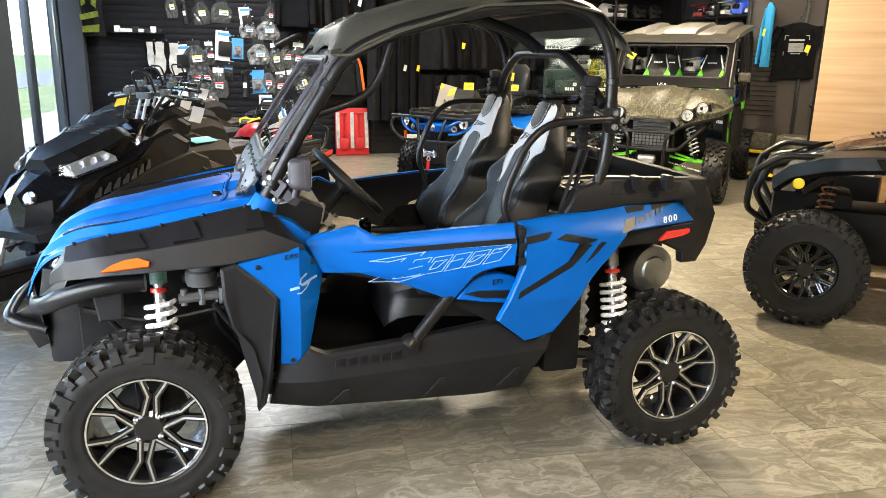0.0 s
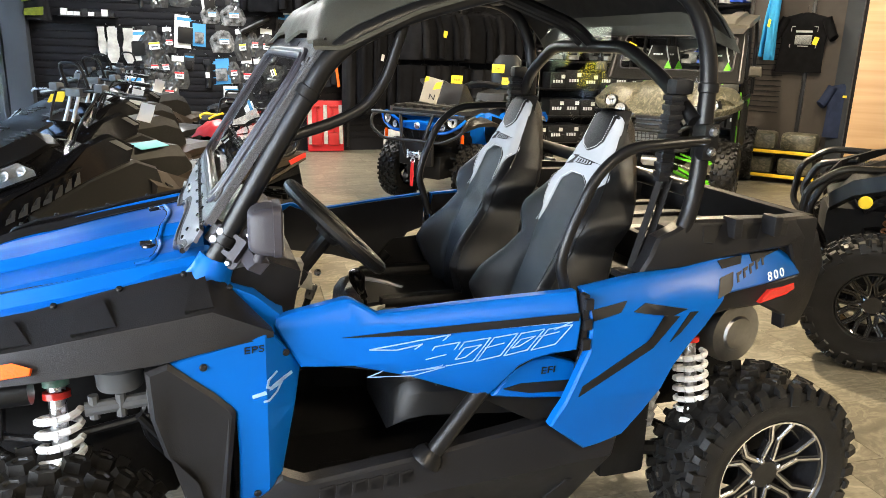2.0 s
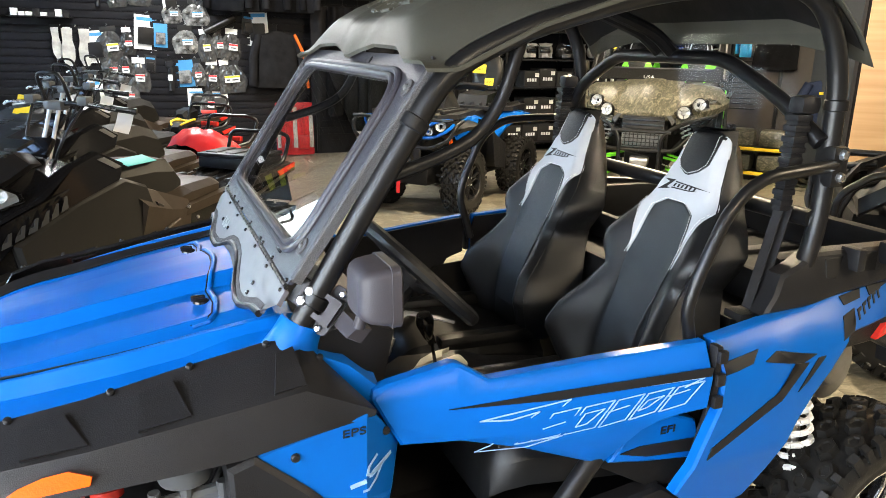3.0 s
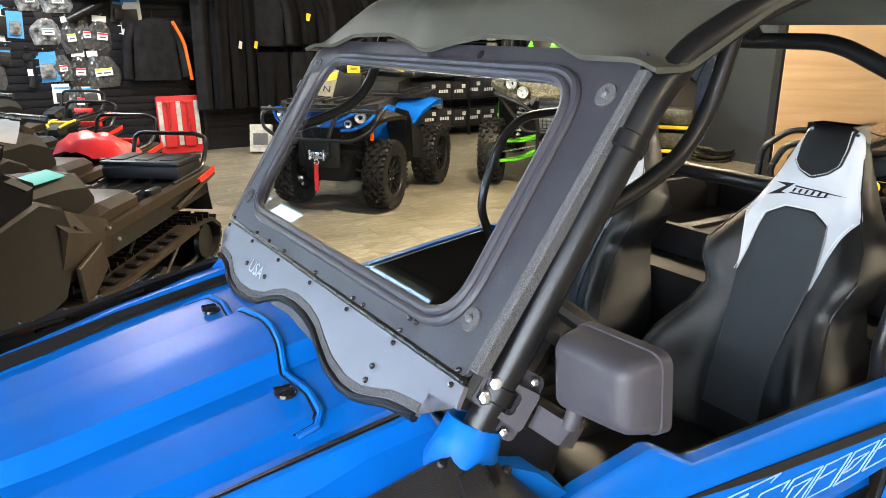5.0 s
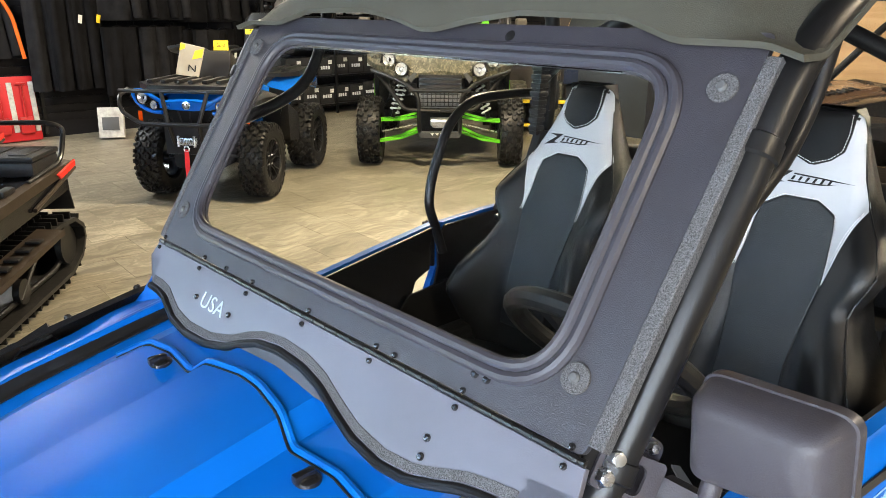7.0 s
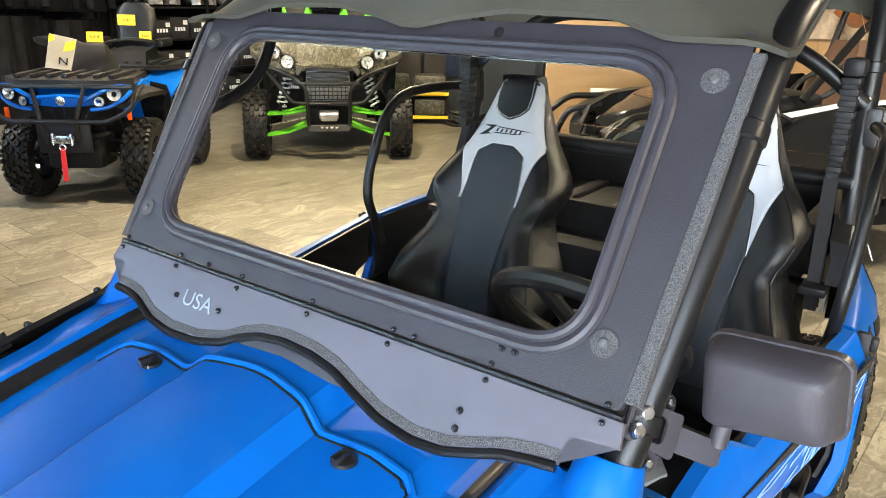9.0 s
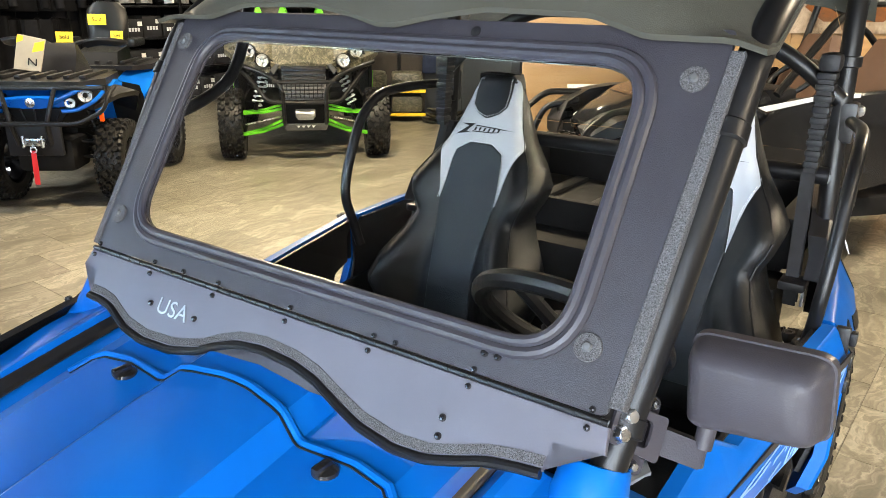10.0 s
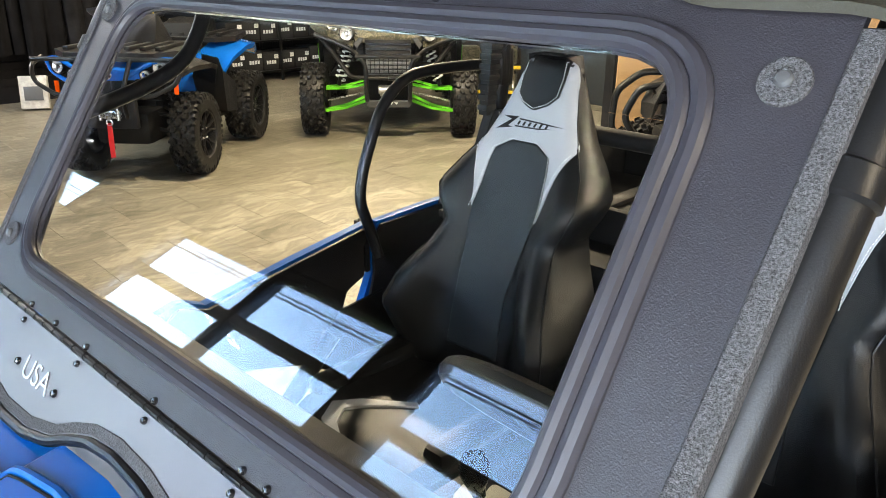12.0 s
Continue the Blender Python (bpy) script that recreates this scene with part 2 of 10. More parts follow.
LENS = clear("lamp_lens", (0.97, 0.98, 1.0))

# ---- structure: floor, walls, windows, outside ----


def stone(name, island):
    m = bpy.data.materials.new(name)
    m.use_nodes = True
    nt = m.node_tree
    b = nt.nodes["Principled BSDF"]
    tc = nt.nodes.new("ShaderNodeTexCoord")
    if island:
        info = nt.nodes.new("ShaderNodeNewGeometry")
        rnd = info.outputs["Random Per Island"]
    else:
        info = nt.nodes.new("ShaderNodeObjectInfo")
        rnd = info.outputs["Random"]
    mul = nt.nodes.new("ShaderNodeMath")
    mul.operation = "MULTIPLY"
    mul.inputs[1].default_value = 60.0
    nt.links.new(rnd, mul.inputs[0])
    add = nt.nodes.new("ShaderNodeVectorMath")
    add.operation = "ADD"
    nt.links.new(tc.outputs["Object"], add.inputs[0])
    nt.links.new(mul.outputs[0], add.inputs[1])
    stretch = nt.nodes.new("ShaderNodeMapping")
    stretch.inputs["Scale"].default_value = (0.75, 2.6, 1.0)
    stretch.inputs["Rotation"].default_value = (0, 0, radians(16))
    nt.links.new(add.outputs[0], stretch.inputs["Vector"])
    warp = nt.nodes.new("ShaderNodeTexNoise")
    warp.inputs["Scale"].default_value, warp.inputs["Detail"].default_value = 2.3, 4
    nt.links.new(add.outputs[0], warp.inputs["Vector"])
    bend = nt.nodes.new("ShaderNodeMix")
    bend.data_type, bend.blend_type = "RGBA", "LINEAR_LIGHT"
    bend.inputs["Factor"].default_value = 0.45
    nt.links.new(stretch.outputs[0], bend.inputs["A"])
    nt.links.new(warp.outputs["Color"], bend.inputs["B"])
    big = nt.nodes.new("ShaderNodeTexNoise")
    big.inputs["Scale"].default_value, big.inputs["Detail"].default_value = 1.7, 12
    big.inputs["Roughness"].default_value, big.inputs["Distortion"].default_value = 0.60, 0.6
    nt.links.new(bend.outputs["Result"], big.inputs["Vector"])
    ramp = nt.nodes.new("ShaderNodeValToRGB")
    cr = ramp.color_ramp
    cr.elements[0].position, cr.elements[0].color = 0.30, (0.090, 0.081, 0.060, 1)
    cr.elements[1].position, cr.elements[1].color = 0.72, (0.34, 0.312, 0.240, 1)
    for p, c in ((0.40, (0.135, 0.123, 0.092)), (0.45, (0.215, 0.196, 0.150)), (0.48, (0.125, 0.113, 0.085)), (0.53, (0.178, 0.162, 0.123)), (0.57, (0.285, 0.262, 0.205)), (0.60, (0.150, 0.137, 0.103)), (0.65, (0.210, 0.192, 0.148))):
        e = cr.elements.new(p)
        e.color = (*c, 1)
    nt.links.new(big.outputs["Fac"], ramp.inputs["Fac"])
    fine = nt.nodes.new("ShaderNodeTexNoise")
    fine.inputs["Scale"].default_value, fine.inputs["Detail"].default_value = 21, 11
    fine.inputs["Roughness"].default_value = 0.7
    nt.links.new(bend.outputs["Result"], fine.inputs["Vector"])
    mix = nt.nodes.new("ShaderNodeMix")
    mix.data_type, mix.blend_type = "RGBA", "OVERLAY"
    mix.inputs["Factor"].default_value = 0.55
    nt.links.new(ramp.outputs[0], mix.inputs["A"])
    nt.links.new(fine.outputs["Fac"], mix.inputs["B"])
    hsv = nt.nodes.new("ShaderNodeHueSaturation")
    mr = nt.nodes.new("ShaderNodeMapRange")
    mr.inputs["To Min"].default_value, mr.inputs["To Max"].default_value = 0.90, 1.10
    nt.links.new(rnd, mr.inputs["Value"])
    nt.links.new(mr.outputs["Result"], hsv.inputs["Value"])
    nt.links.new(mix.outputs["Result"], hsv.inputs["Color"])
    nt.links.new(hsv.outputs[0], b.inputs["Base Color"])
    rr = nt.nodes.new("ShaderNodeMapRange")
    rr.inputs["To Min"].default_value, rr.inputs["To Max"].default_value = 0.22, 0.44
    nt.links.new(fine.outputs["Fac"], rr.inputs["Value"])
    nt.links.new(rr.outputs["Result"], b.inputs["Roughness"])
    bp = nt.nodes.new("ShaderNodeBump")
    bp.inputs["Strength"].default_value, bp.inputs["Distance"].default_value = 0.12, 0.002
    nt.links.new(big.outputs["Fac"], bp.inputs["Height"])
    nt.links.new(bp.outputs["Normal"], b.inputs["Normal"])
    return m


def wood_panel():
    m = bpy.data.materials.new("oak_veneer")
    m.use_nodes = True
    nt = m.node_tree
    b = nt.nodes["Principled BSDF"]
    tc = nt.nodes.new("ShaderNodeTexCoord")
    mp = nt.nodes.new("ShaderNodeMapping")
    mp.inputs["Scale"].default_value = (0.45, 1.0, 9.0)
    nt.links.new(tc.outputs["Object"], mp.inputs["Vector"])
    n = nt.nodes.new("ShaderNodeTexNoise")
    n.inputs["Scale"].default_value, n.inputs["Detail"].default_value, n.inputs["Distortion"].default_value = 2.2, 7, 0.6
    nt.links.new(mp.outputs[0], n.inputs["Vector"])
    ramp = nt.nodes.new("ShaderNodeValToRGB")
    ramp.color_ramp.elements[0].position, ramp.color_ramp.elements[0].color = 0.32, (0.40, 0.24, 0.112, 1)
    ramp.color_ramp.elements[1].position, ramp.color_ramp.elements[1].color = 0.68, (0.50, 0.325, 0.167, 1)
    nt.links.new(n.outputs["Fac"], ramp.inputs["Fac"])
    nt.links.new(ramp.outputs[0], b.inputs["Base Color"])
    b.inputs["Roughness"].default_value = 0.45
    return m


GROUT = mat("brown_grout", (0.15, 0.136, 0.104), 0.6, 0, 0.2, 20, 0.05, 0.3, 200)
STONE, STONE_FAR = stone("slate_look_tile", False), stone("slate_look_tile_far", True)
OAK = wood_panel()
SLAT = mat("black_slat_board", (0.009, 0.009, 0.011), 0.55, 0, 0.15, 4, 0.08, 0.1, 200, spec=0.1)
WALLPAINT = mat("charcoal_wall_paint", (0.035, 0.040, 0.047), 0.65, 0, 0.10, 2, 0.06, 0.15, 160)
PALEWALL = mat("pale_wall_paint", (0.26, 0.25, 0.24), 0.7, 0, 0.06, 2, 0.06, 0.15, 160)
CEIL = mat("dark_ceiling_tiles", (0.032, 0.031, 0.030), 0.8, 0, 0.10, 2, 0.05, 0.3, 120)
FRAMEALU = mat("anodised_frame", (0.055, 0.06, 0.066), 0.35, 0.6, 0.1, 8)
GRASS = mat("mown_grass", (0.075, 0.13, 0.035), 0.9, 0, 0.5, 1.5, 0.05, 0.6, 40, tint=(0.16, 0.17, 0.06))
ASPHALT = mat("asphalt", (0.10, 0.10, 0.10), 0.85, 0, 0.2, 3, 0.05, 0.4, 90)

WX, NY, EX, SY, CH = -2.0, 9.4, 8.4, -7.5, 3.45

tile_frame = pose(0.960, -0.595, 0, 0, 0, -3.44)
PITCH = 0.4655


floor_bm = bmesh.new()
box(floor_bm, ((WX + EX) / 2, (SY + NY) / 2, -0.054), (EX - WX + 0.3, NY - SY + 0.3, 0.1))
floor = tagged(part("floor", floor_bm, GROUT), "grey-brown slate-look tiled showroom floor with dark joints", "floor", kind="structure")

# walls with their openings: (y0, y1, sill, head)
west_openings = [(2.15, 4.93, 0.12, 2.92), (6.45, 9.3, 0.12, 3.06), (0.45, 1.85, 0.02, 2.92), (-4.6, -0.2, 0.12, 2.92)]
bm = bmesh.new()
y = SY - 0.15
for y0, y1, z0, z1 in sorted(west_openings) + [(NY + 0.15, 0, 0, 0)]:
    box(bm, (WX - 0.1, (y + y0) / 2, CH / 2), (0.2, y0 - y, CH))
    if z1:
        box(bm, (WX - 0.1, (y0 + y1) / 2, (z1 + CH) / 2), (0.2, y1 - y0, CH - z1))
        box(bm, (WX - 0.1, (y0 + y1) / 2, z0 / 2 - 0.05), (0.2, y1 - y0, z0 + 0.1))
    y = y1
whole("wall_west", bm, WALLPAINT, "charcoal painted wall with tall shop windows", "wall", kind="structure")
bm = bmesh.new()
box(bm, ((WX + EX) / 2, NY + 0.1, CH / 2), (EX - WX, 0.2, CH))
whole("wall_north", bm, SLAT, "black wall behind the slat board displays", "wall", kind="structure")
bm = bmesh.new()
box(bm, (EX + 0.1, (SY + NY) / 2, CH / 2), (0.2, NY - SY + 0.4, CH))
whole("wall_east", bm, WALLPAINT, "dark charcoal wall", "wall", kind="structure")
bm = bmesh.new()
box(bm, ((WX + EX) / 2, SY - 0.1, CH / 2), (EX - WX, 0.2, CH))
whole("wall_south", bm, PALEWALL, "pale painted wall", "wall", kind="structure")
bm = bmesh.new()
box(bm, ((WX + EX) / 2, (SY + NY) / 2, CH + 0.06), (EX - WX + 0.4, NY - SY + 0.4, 0.12))
whole("ceiling", bm, CEIL, "grey showroom ceiling", "ceiling", kind="structure")
# oak-faced partition, set diagonally
PART = Matrix.Translation((5.22, 2.22, 0)) @ pose(0, 0, 0, 0, 0, -44.5)
bm = bmesh.new()
for k in range(4):
    box(bm, (0.61 + 1.22 * k, 0.012, CH / 2), (1.217, 0.024, CH - 0.004), 0.003)
oak = whole("wall_partition", bm, OAK, "partition wall faced with light oak panels", "wall", kind="structure")
oak.matrix_world = PART
bm = bmesh.new()
box(bm, (2.42, 0.15, CH / 2), (4.88, 0.25, CH - 0.006))
o = whole("wall_partition_core", bm, SLAT, "black core of the oak-faced partition", "wall", kind="structure")
o.matrix_world = PART


def window(name, y0, y1, z0, z1, bars, transom, label):
    root = thing(name, label, "window", kind="structure")
    bm = bmesh.new()
    t, d = 0.06, 0.12
    for a in (y0 + t / 2, y1 - t / 2):
        box(bm, (WX - 0.1, a, (z0 + z1) / 2), (d, t, z1 - z0), 0.004)
    for a in (z0 + t / 2, z1 - t / 2):
        box(bm, (WX - 0.1, (y0 + y1) / 2, a), (d, y1 - y0 - 2 * t, t), 0.004)
    part("window_frame", bm, FRAMEALU, root)
    ys = [y0 + t] + list(bars) + [y1 - t]
    for b_ in bars:
        bm = bmesh.new()
        box(bm, (WX - 0.1, b_, (z0 + z1) / 2), (d - 0.01, 0.07, z1 - z0 - 2 * t), 0.004)
        part("mullion", bm, FRAMEALU, root)
    zs = [z0 + t, transom, z1 - t]
    for a, b_ in zip(ys, ys[1:]):
        if transom:
            bm = bmesh.new()
            box(bm, (WX - 0.1, (a + b_) / 2, transom), (d - 0.02, b_ - a - 0.07, 0.07), 0.004)
            part("transom", bm, FRAMEALU, root)
        for c, e in zip(zs, zs[1:]):
            bm = bmesh.new()
            box(bm, (WX - 0.1, (a + b_) / 2, (c + e) / 2), (0.008, b_ - a - 0.02, e - c - 0.02))
            o = part("pane", bm, GLASS, root)
            o.visible_shadow = False
    return root


window("window_1", 2.15, 4.93, 0.12, 2.92, [3.47], 2.40, "tall shop window in dark aluminium frame")
bm = bmesh.new()
box(bm, (-1.855, 9.27, CH / 2), (0.29, 0.25, CH - 0.008), 0.006)
whole("corner_column", bm, WALLPAINT, "slate grey steel corner column beside the shop window", "column", kind="structure")
window("window_2", 6.45, 9.3, 0.12, 3.06, [7.58], 2.52, "tall shop window in dark aluminium frame")
window("door_1", 0.45, 1.85, 0.02, 2.92, [], 2.30, "glazed shop door with transom light in dark frame")
window("window_3", -4.6, -0.2, 0.12, 2.92, [-3.1, -1.65], 2.40, "wide shop window in dark aluminium frame")

bm = bmesh.new()
box(bm, (0, 0, -0.45), (900, 900, 0.5))
ground = whole("ground", bm, GRASS, "sunlit mown grass outside the shop windows", "grass", kind="structure")
bm = bmesh.new()
box(bm, (-13, 0, -0.19), (7, 900, 0.05))
whole("road", bm, ASPHALT, "grey asphalt street beyond the grass verge", "road", kind="structure")
bm = bmesh.new()
box(bm, (-3.4, 0, -0.15), (2.6, 60, 0.12))
whole("pavement", bm, mat("concrete", (0.27, 0.265, 0.25), 0.8, 0, 0.15, 3, 0.05, 0.3, 80), "concrete pavement beside the shop", "pavement", kind="structure")

# ceiling lamps: unseen panels, assumed and placed to light the room
LAMPGLOW = glow("lamp_diffuser", (1.0, 0.86, 0.66), 1.6)


def ceiling_light(x, y, lx, ly, power, color):
    root = thing("ceiling_light", "rectangular white led panel in the ceiling", "ceiling light", pose(x, y, CH), group="ceiling lights")
    bm = bmesh.new()
    box(bm, (0, 0, -0.012), (lx, ly, 0.02), 0.003)
    part("lamp_frame", bm, WHITE, root)
    bm = bmesh.new()
    box(bm, (0, 0, -0.026), (lx - 0.06, ly - 0.06, 0.006))
    part("diffuser", bm, LAMPGLOW, root)
    lamp("panel_lamp", "AREA", pose(x, y, CH - 0.035), power, color, lx - 0.08, ly - 0.08)


for x, y, w, power in ((0.8, -4.2, 1.2, 8), (5.4, -2.3, 1.2, 16), (3.4, 6.6, 1.2, 4), (6.6, 6.8, 1.2, 4.5), (6.9, 3.6, 1.2, 6)):
    ceiling_light(x, y, w, 0.6, power, (1.0, 0.83, 0.58))
# a cooler panel by the window, added to stand in for its daylight
ceiling_light(0.4, 7.3, 1.2, 0.6, 12, (0.93, 0.97, 1.0))
# a small bright fitting over the middle of the floor
ceiling_light(3.6, 3.0, 0.26, 0.26, 24, (1.0, 0.81, 0.54))

# ---- the blue side-by-side buggy: nose towards -x, its left side towards -y ----
buggy = thing("side_by_side_buggy", "blue two-seat off-road side-by-side with black cage, roof and windscreen", "off-road vehicle")


def panel(bm, poly, place, thick, bev=0.004, cuts=()):
    """A plate with creases: cuts are (u, v, nu, nv) lines across the flat outline, which place() then bends."""
    tmp = bmesh.new()
    slab(tmp, poly, lambda u, v, w: Vector((u, v, w)), thick, bev)
    for u, v, nu, nv in cuts:
        bmesh.ops.bisect_plane(tmp, geom=tmp.verts[:] + tmp.edges[:] + tmp.faces[:], dist=1e-5, plane_co=(u, v, 0), plane_no=(nu, nv, 0))
    bmesh.ops.triangulate(tmp, faces=tmp.faces[:])
    tmp.verts.ensure_lookup_table()
    vs = [bm.verts.new(place(*v.co)) for v in tmp.verts]
    for f in tmp.faces:
        try:
            bm.faces.new([vs[v.index] for v in f.verts])
        except ValueError:
            pass
    tmp.free()


def ribbon(bm, pts, half, place, thick=0.0015):
    """A thin line decal along a flat polyline."""
    for a, b in zip(pts, pts[1:]):
        d = Vector((b[0] - a[0], b[1] - a[1])).normalized()
        n = Vector((-d.y, d.x)) * half
        e = d * half * 0.8
        q = [(a[0] - e.x + n.x, a[1] - e.y + n.y), (a[0] - e.x - n.x, a[1] - e.y - n.y), (b[0] + e.x - n.x, b[1] + e.y - n.y), (b[0] + e.x + n.x, b[1] + e.y + n.y)]
        slab(bm, q, place, thick, 0)


def grid_cuts(u0, u1, v0, v1, step):
    cuts, k = [], u0 + step
    while k < u1:
        cuts.append((k, 0, 1, 0))
        k += step
    k = v0 + step
    while k < v1:
        cuts.append((0, k, 0, 1))
        k += step
    return cuts


def bolt(bm, at, normal, r=0.008, h=0.005, seg=10):
    q = Vector(normal).to_track_quat("Z", "Y").to_matrix().to_4x4()
    lathe(bm, [(r * 0.2, h * 1.1), (r * 0.7, h), (r, h * 0.45), (r, -0.002)], seg, Matrix.Translation(at) @ q, cap=True)


# side panels, left (s = -1) and right (s = 1)
def door_y(u, v):
    y = 0.60 + 0.165 * (u - 0.55)
    if v > 0.945:
        y -= (v - 0.945) * 0.45
    if v < 0.85:
        y -= (0.85 - v) * 0.45
    return y


def rear_y(u, v):
    y = interp(u, [(1.3, 0.728), (1.55, 0.715), (1.78, 0.68), (2.1, 0.60), (2.38, 0.48)])
    if v > 0.95:
        y -= (v - 0.95) * 0.62
    if v < 0.72:
        y -= (0.72 - v) * 0.25
    return y


def front_y(u, v):
    y = 0.655
    if u > 0.535:
        y -= (u - 0.535) * 0.75
    if v < 0.75:
        y -= (0.75 - v) * 0.12
    return y


def skirt_y(u, v):
    c = 0.443 + 0.053 * (u - 0.586)
    y = 0.648 - max(0, c - v) * 0.6 - max(0, v - c) * 0.12
    return y - max(0, 0.586 - u) * 0.30


def on(fn, s, lift=0.0):
    return lambda u, v, w: Vector((u, s * (fn(u, v) + lift - w), v))


DOOR = [(0.564, 0.953), (0.569, 0.971), (0.60, 0.981), (0.735, 1.011), (0.752, 1.008), (0.81, 0.975), (1.06, 0.998), (1.319, 1.018), (1.322, 0.94), (1.316, 0.868), (1.247, 0.858), (1.200, 0.845), (1.170, 0.822), (1.110, 0.718), (1.073, 0.727), (0.895, 0.800), (0.75, 0.843), (0.622, 0.846), (0.594, 0.895)]
REAR = [(1.340, 1.018), (1.513, 1.035), (1.668, 1.040), (1.81, 1.055), (2.114, 1.065), (2.176, 0.966), (1.978, 0.964), (1.81, 0.961), (1.738, 0.878), (1.679, 0.825), (1.634, 0.773), (1.594, 0.705), (1.506, 0.573), (1.437, 0.552), (1.387, 0.545), (1.262, 0.647), (1.274, 0.681), (1.352, 0.860), (1.352, 0.94)]
FRONT = [(0.32, 0.909), (0.43, 0.936), (0.542, 0.964), (0.585, 0.905), (0.623, 0.844), (0.607, 0.752), (0.567, 0.549), (0.513, 0.512), (0.462, 0.514), (0.466, 0.64), (0.462, 0.769), (0.427, 0.807), (0.385, 0.814)]
SKIRT = [(0.421, 0.314), (0.438, 0.42), (0.456, 0.520), (0.511, 0.524), (0.567, 0.565), (0.624, 0.540), (0.659, 0.543), (0.919, 0.567), (1.291, 0.616), (1.406, 0.536), (1.52, 0.550), (1.479, 0.401), (1.45, 0.272), (1.279, 0.256), (0.971, 0.273), (0.70, 0.292)]

for s in (-1, 1):
    bm = bmesh.new()
    panel(bm, DOOR, on(door_y, s), 0.03, 0.006, [(0, 0.945, 0, 1), (0, 0.85, 0, 1)])
    door = part("door", bm, BLUE, buggy)
    bm = bmesh.new()
    slab(bm, [(0.718, 0.923), (0.918, 0.942), (1.314, 0.972), (1.311, 0.951), (0.958, 0.925)], on(lambda u, v: door_y(u, 0.94), s, 0.004), 0.003, 0)
    part("stripe", bm, DECAL, door, "black stripe decal")
    bm = bmesh.new()
    pl = on(lambda u, v: door_y(u, max(v, 0.852)) - max(0, 0.852 - v) * 0.45 - 0.0, s, 0.0025)
    # a wedge mark and a run of slanted boxes, all in outline
    ribbon(bm, [(0.786, 0.889), (0.984, 0.923), (0.872, 0.818), (0.975, 0.832), (0.90, 0.806), (0.785, 0.806), (0.815, 0.822), (0.915, 0.900), (0.852, 0.886), (0.786, 0.889)], 0.0014, pl)
    for k, (a, w_) in enumerate([(0.905, 0.062), (0.978, 0.066), (1.053, 0.060), (1.122, 0.060), (1.192, 0.062)]):
        z0, z1 = 0.822 + k * 0.013, 0.892 + k * 0.0095
        sh = 0.042
        ribbon(bm, [(a, z0), (a + sh, z1), (a + w_ + sh, z1 + 0.010), (a + w_, z0 + 0.014), (a, z0)], 0.0012, pl)
        ribbon(bm, [(a + 0.020, z0 + 0.020), (a + sh, z1 - 0.016), (a + w_ + sh - 0.022, z1 - 0.008), (a + w_ - 0.020, z0 + 0.026), (a + 0.020, z0 + 0.020)] if k in (1, 3) else [(a + 0.020, z0 + 0.036), (a + w_ + 0.008, z0 + 0.048)], 0.0010, pl)
    ribbon(bm, [(0.94, 0.926), (1.296, 0.948), (1.250, 0.928)], 0.0012, pl)
    pieces("emblem", bm, LINE, door, "silver outlined emblem decal")
    bm = bmesh.new()
    box(bm, (1.336, s * 0.705, 0.940), (0.018, 0.03, 0.15), 0.006)
    for z in (0.87, 0.925, 0.98):
        box(bm, (1.338, s * 0.726, z + 0.012), (0.024, 0.014, 0.03), 0.004)
    part("hinge", bm, BLACK, door, "black door hinge")

    bm = bmesh.new()
    panel(bm, REAR, on(rear_y, s), 0.03, 0.006, [(0, 0.95, 0, 1), (0, 0.72, 0, 1), (1.55, 0, 1, 0), (1.78, 0, 1, 0)])
    rear = part("rear_side_panel", bm, BLUE, buggy)
    bm = bmesh.new()
    for q in ([(1.354, 0.945), (1.439, 0.958), (1.466, 0.983), (1.354, 0.970)], [(1.479, 0.956), (1.522, 0.973), (1.661, 0.944), (1.608, 0.930)], [(1.329, 0.735), (1.548, 0.845), (1.634, 0.926), (1.577, 0.935), (1.603, 0.924), (1.530, 0.866), (1.339, 0.763)], [(1.609, 0.854), (1.672, 0.932), (1.701, 0.931), (1.643, 0.876)]):
        panel(bm, q, on(rear_y, s, 0.003), 0.003, 0, [(0, 0.95, 0, 1), (0, 0.72, 0, 1), (1.55, 0, 1, 0), (1.78, 0, 1, 0)])
    pieces("stripe", bm, DECAL, rear, "black angular stripe decals")
    bm = bmesh.new()
    for q in ([(1.808, 1.047), (1.914, 1.050), (1.902, 1.030), (1.819, 1.026)], [(1.951, 1.051), (2.091, 1.058), (2.080, 1.046), (1.953, 1.028)]):
        panel(bm, q, on(rear_y, s, 0.003), 0.006, 0)
    pieces("vent", bm, DARK, rear, "black air vent slots")
    bm = bmesh.new()
    slab(bm, [(1.772, 0.955), (1.832, 0.967), (1.848, 0.982), (1.828, 0.976), (1.862, 1.013), (1.802, 1.004), (1.797, 0.997), (1.838, 1.001)], on(rear_y, s, 0.0025), 0.002, 0)
    for k in range(5):
        a, h_ = 1.868 + 0.031 * k, 0.984 + 0.0075 * k
        slab(bm, [(a, h_), (a + 0.007, h_ + 0.024), (a + 0.030, h_ + 0.028), (a + 0.024, h_ + 0.020), (a + 0.014, h_ + 0.018), (a + 0.009, h_ + 0.002)], on(rear_y, s, 0.0025), 0.002, 0)
    pieces("emblem", bm, DECAL, rear, "dark emblem decal")
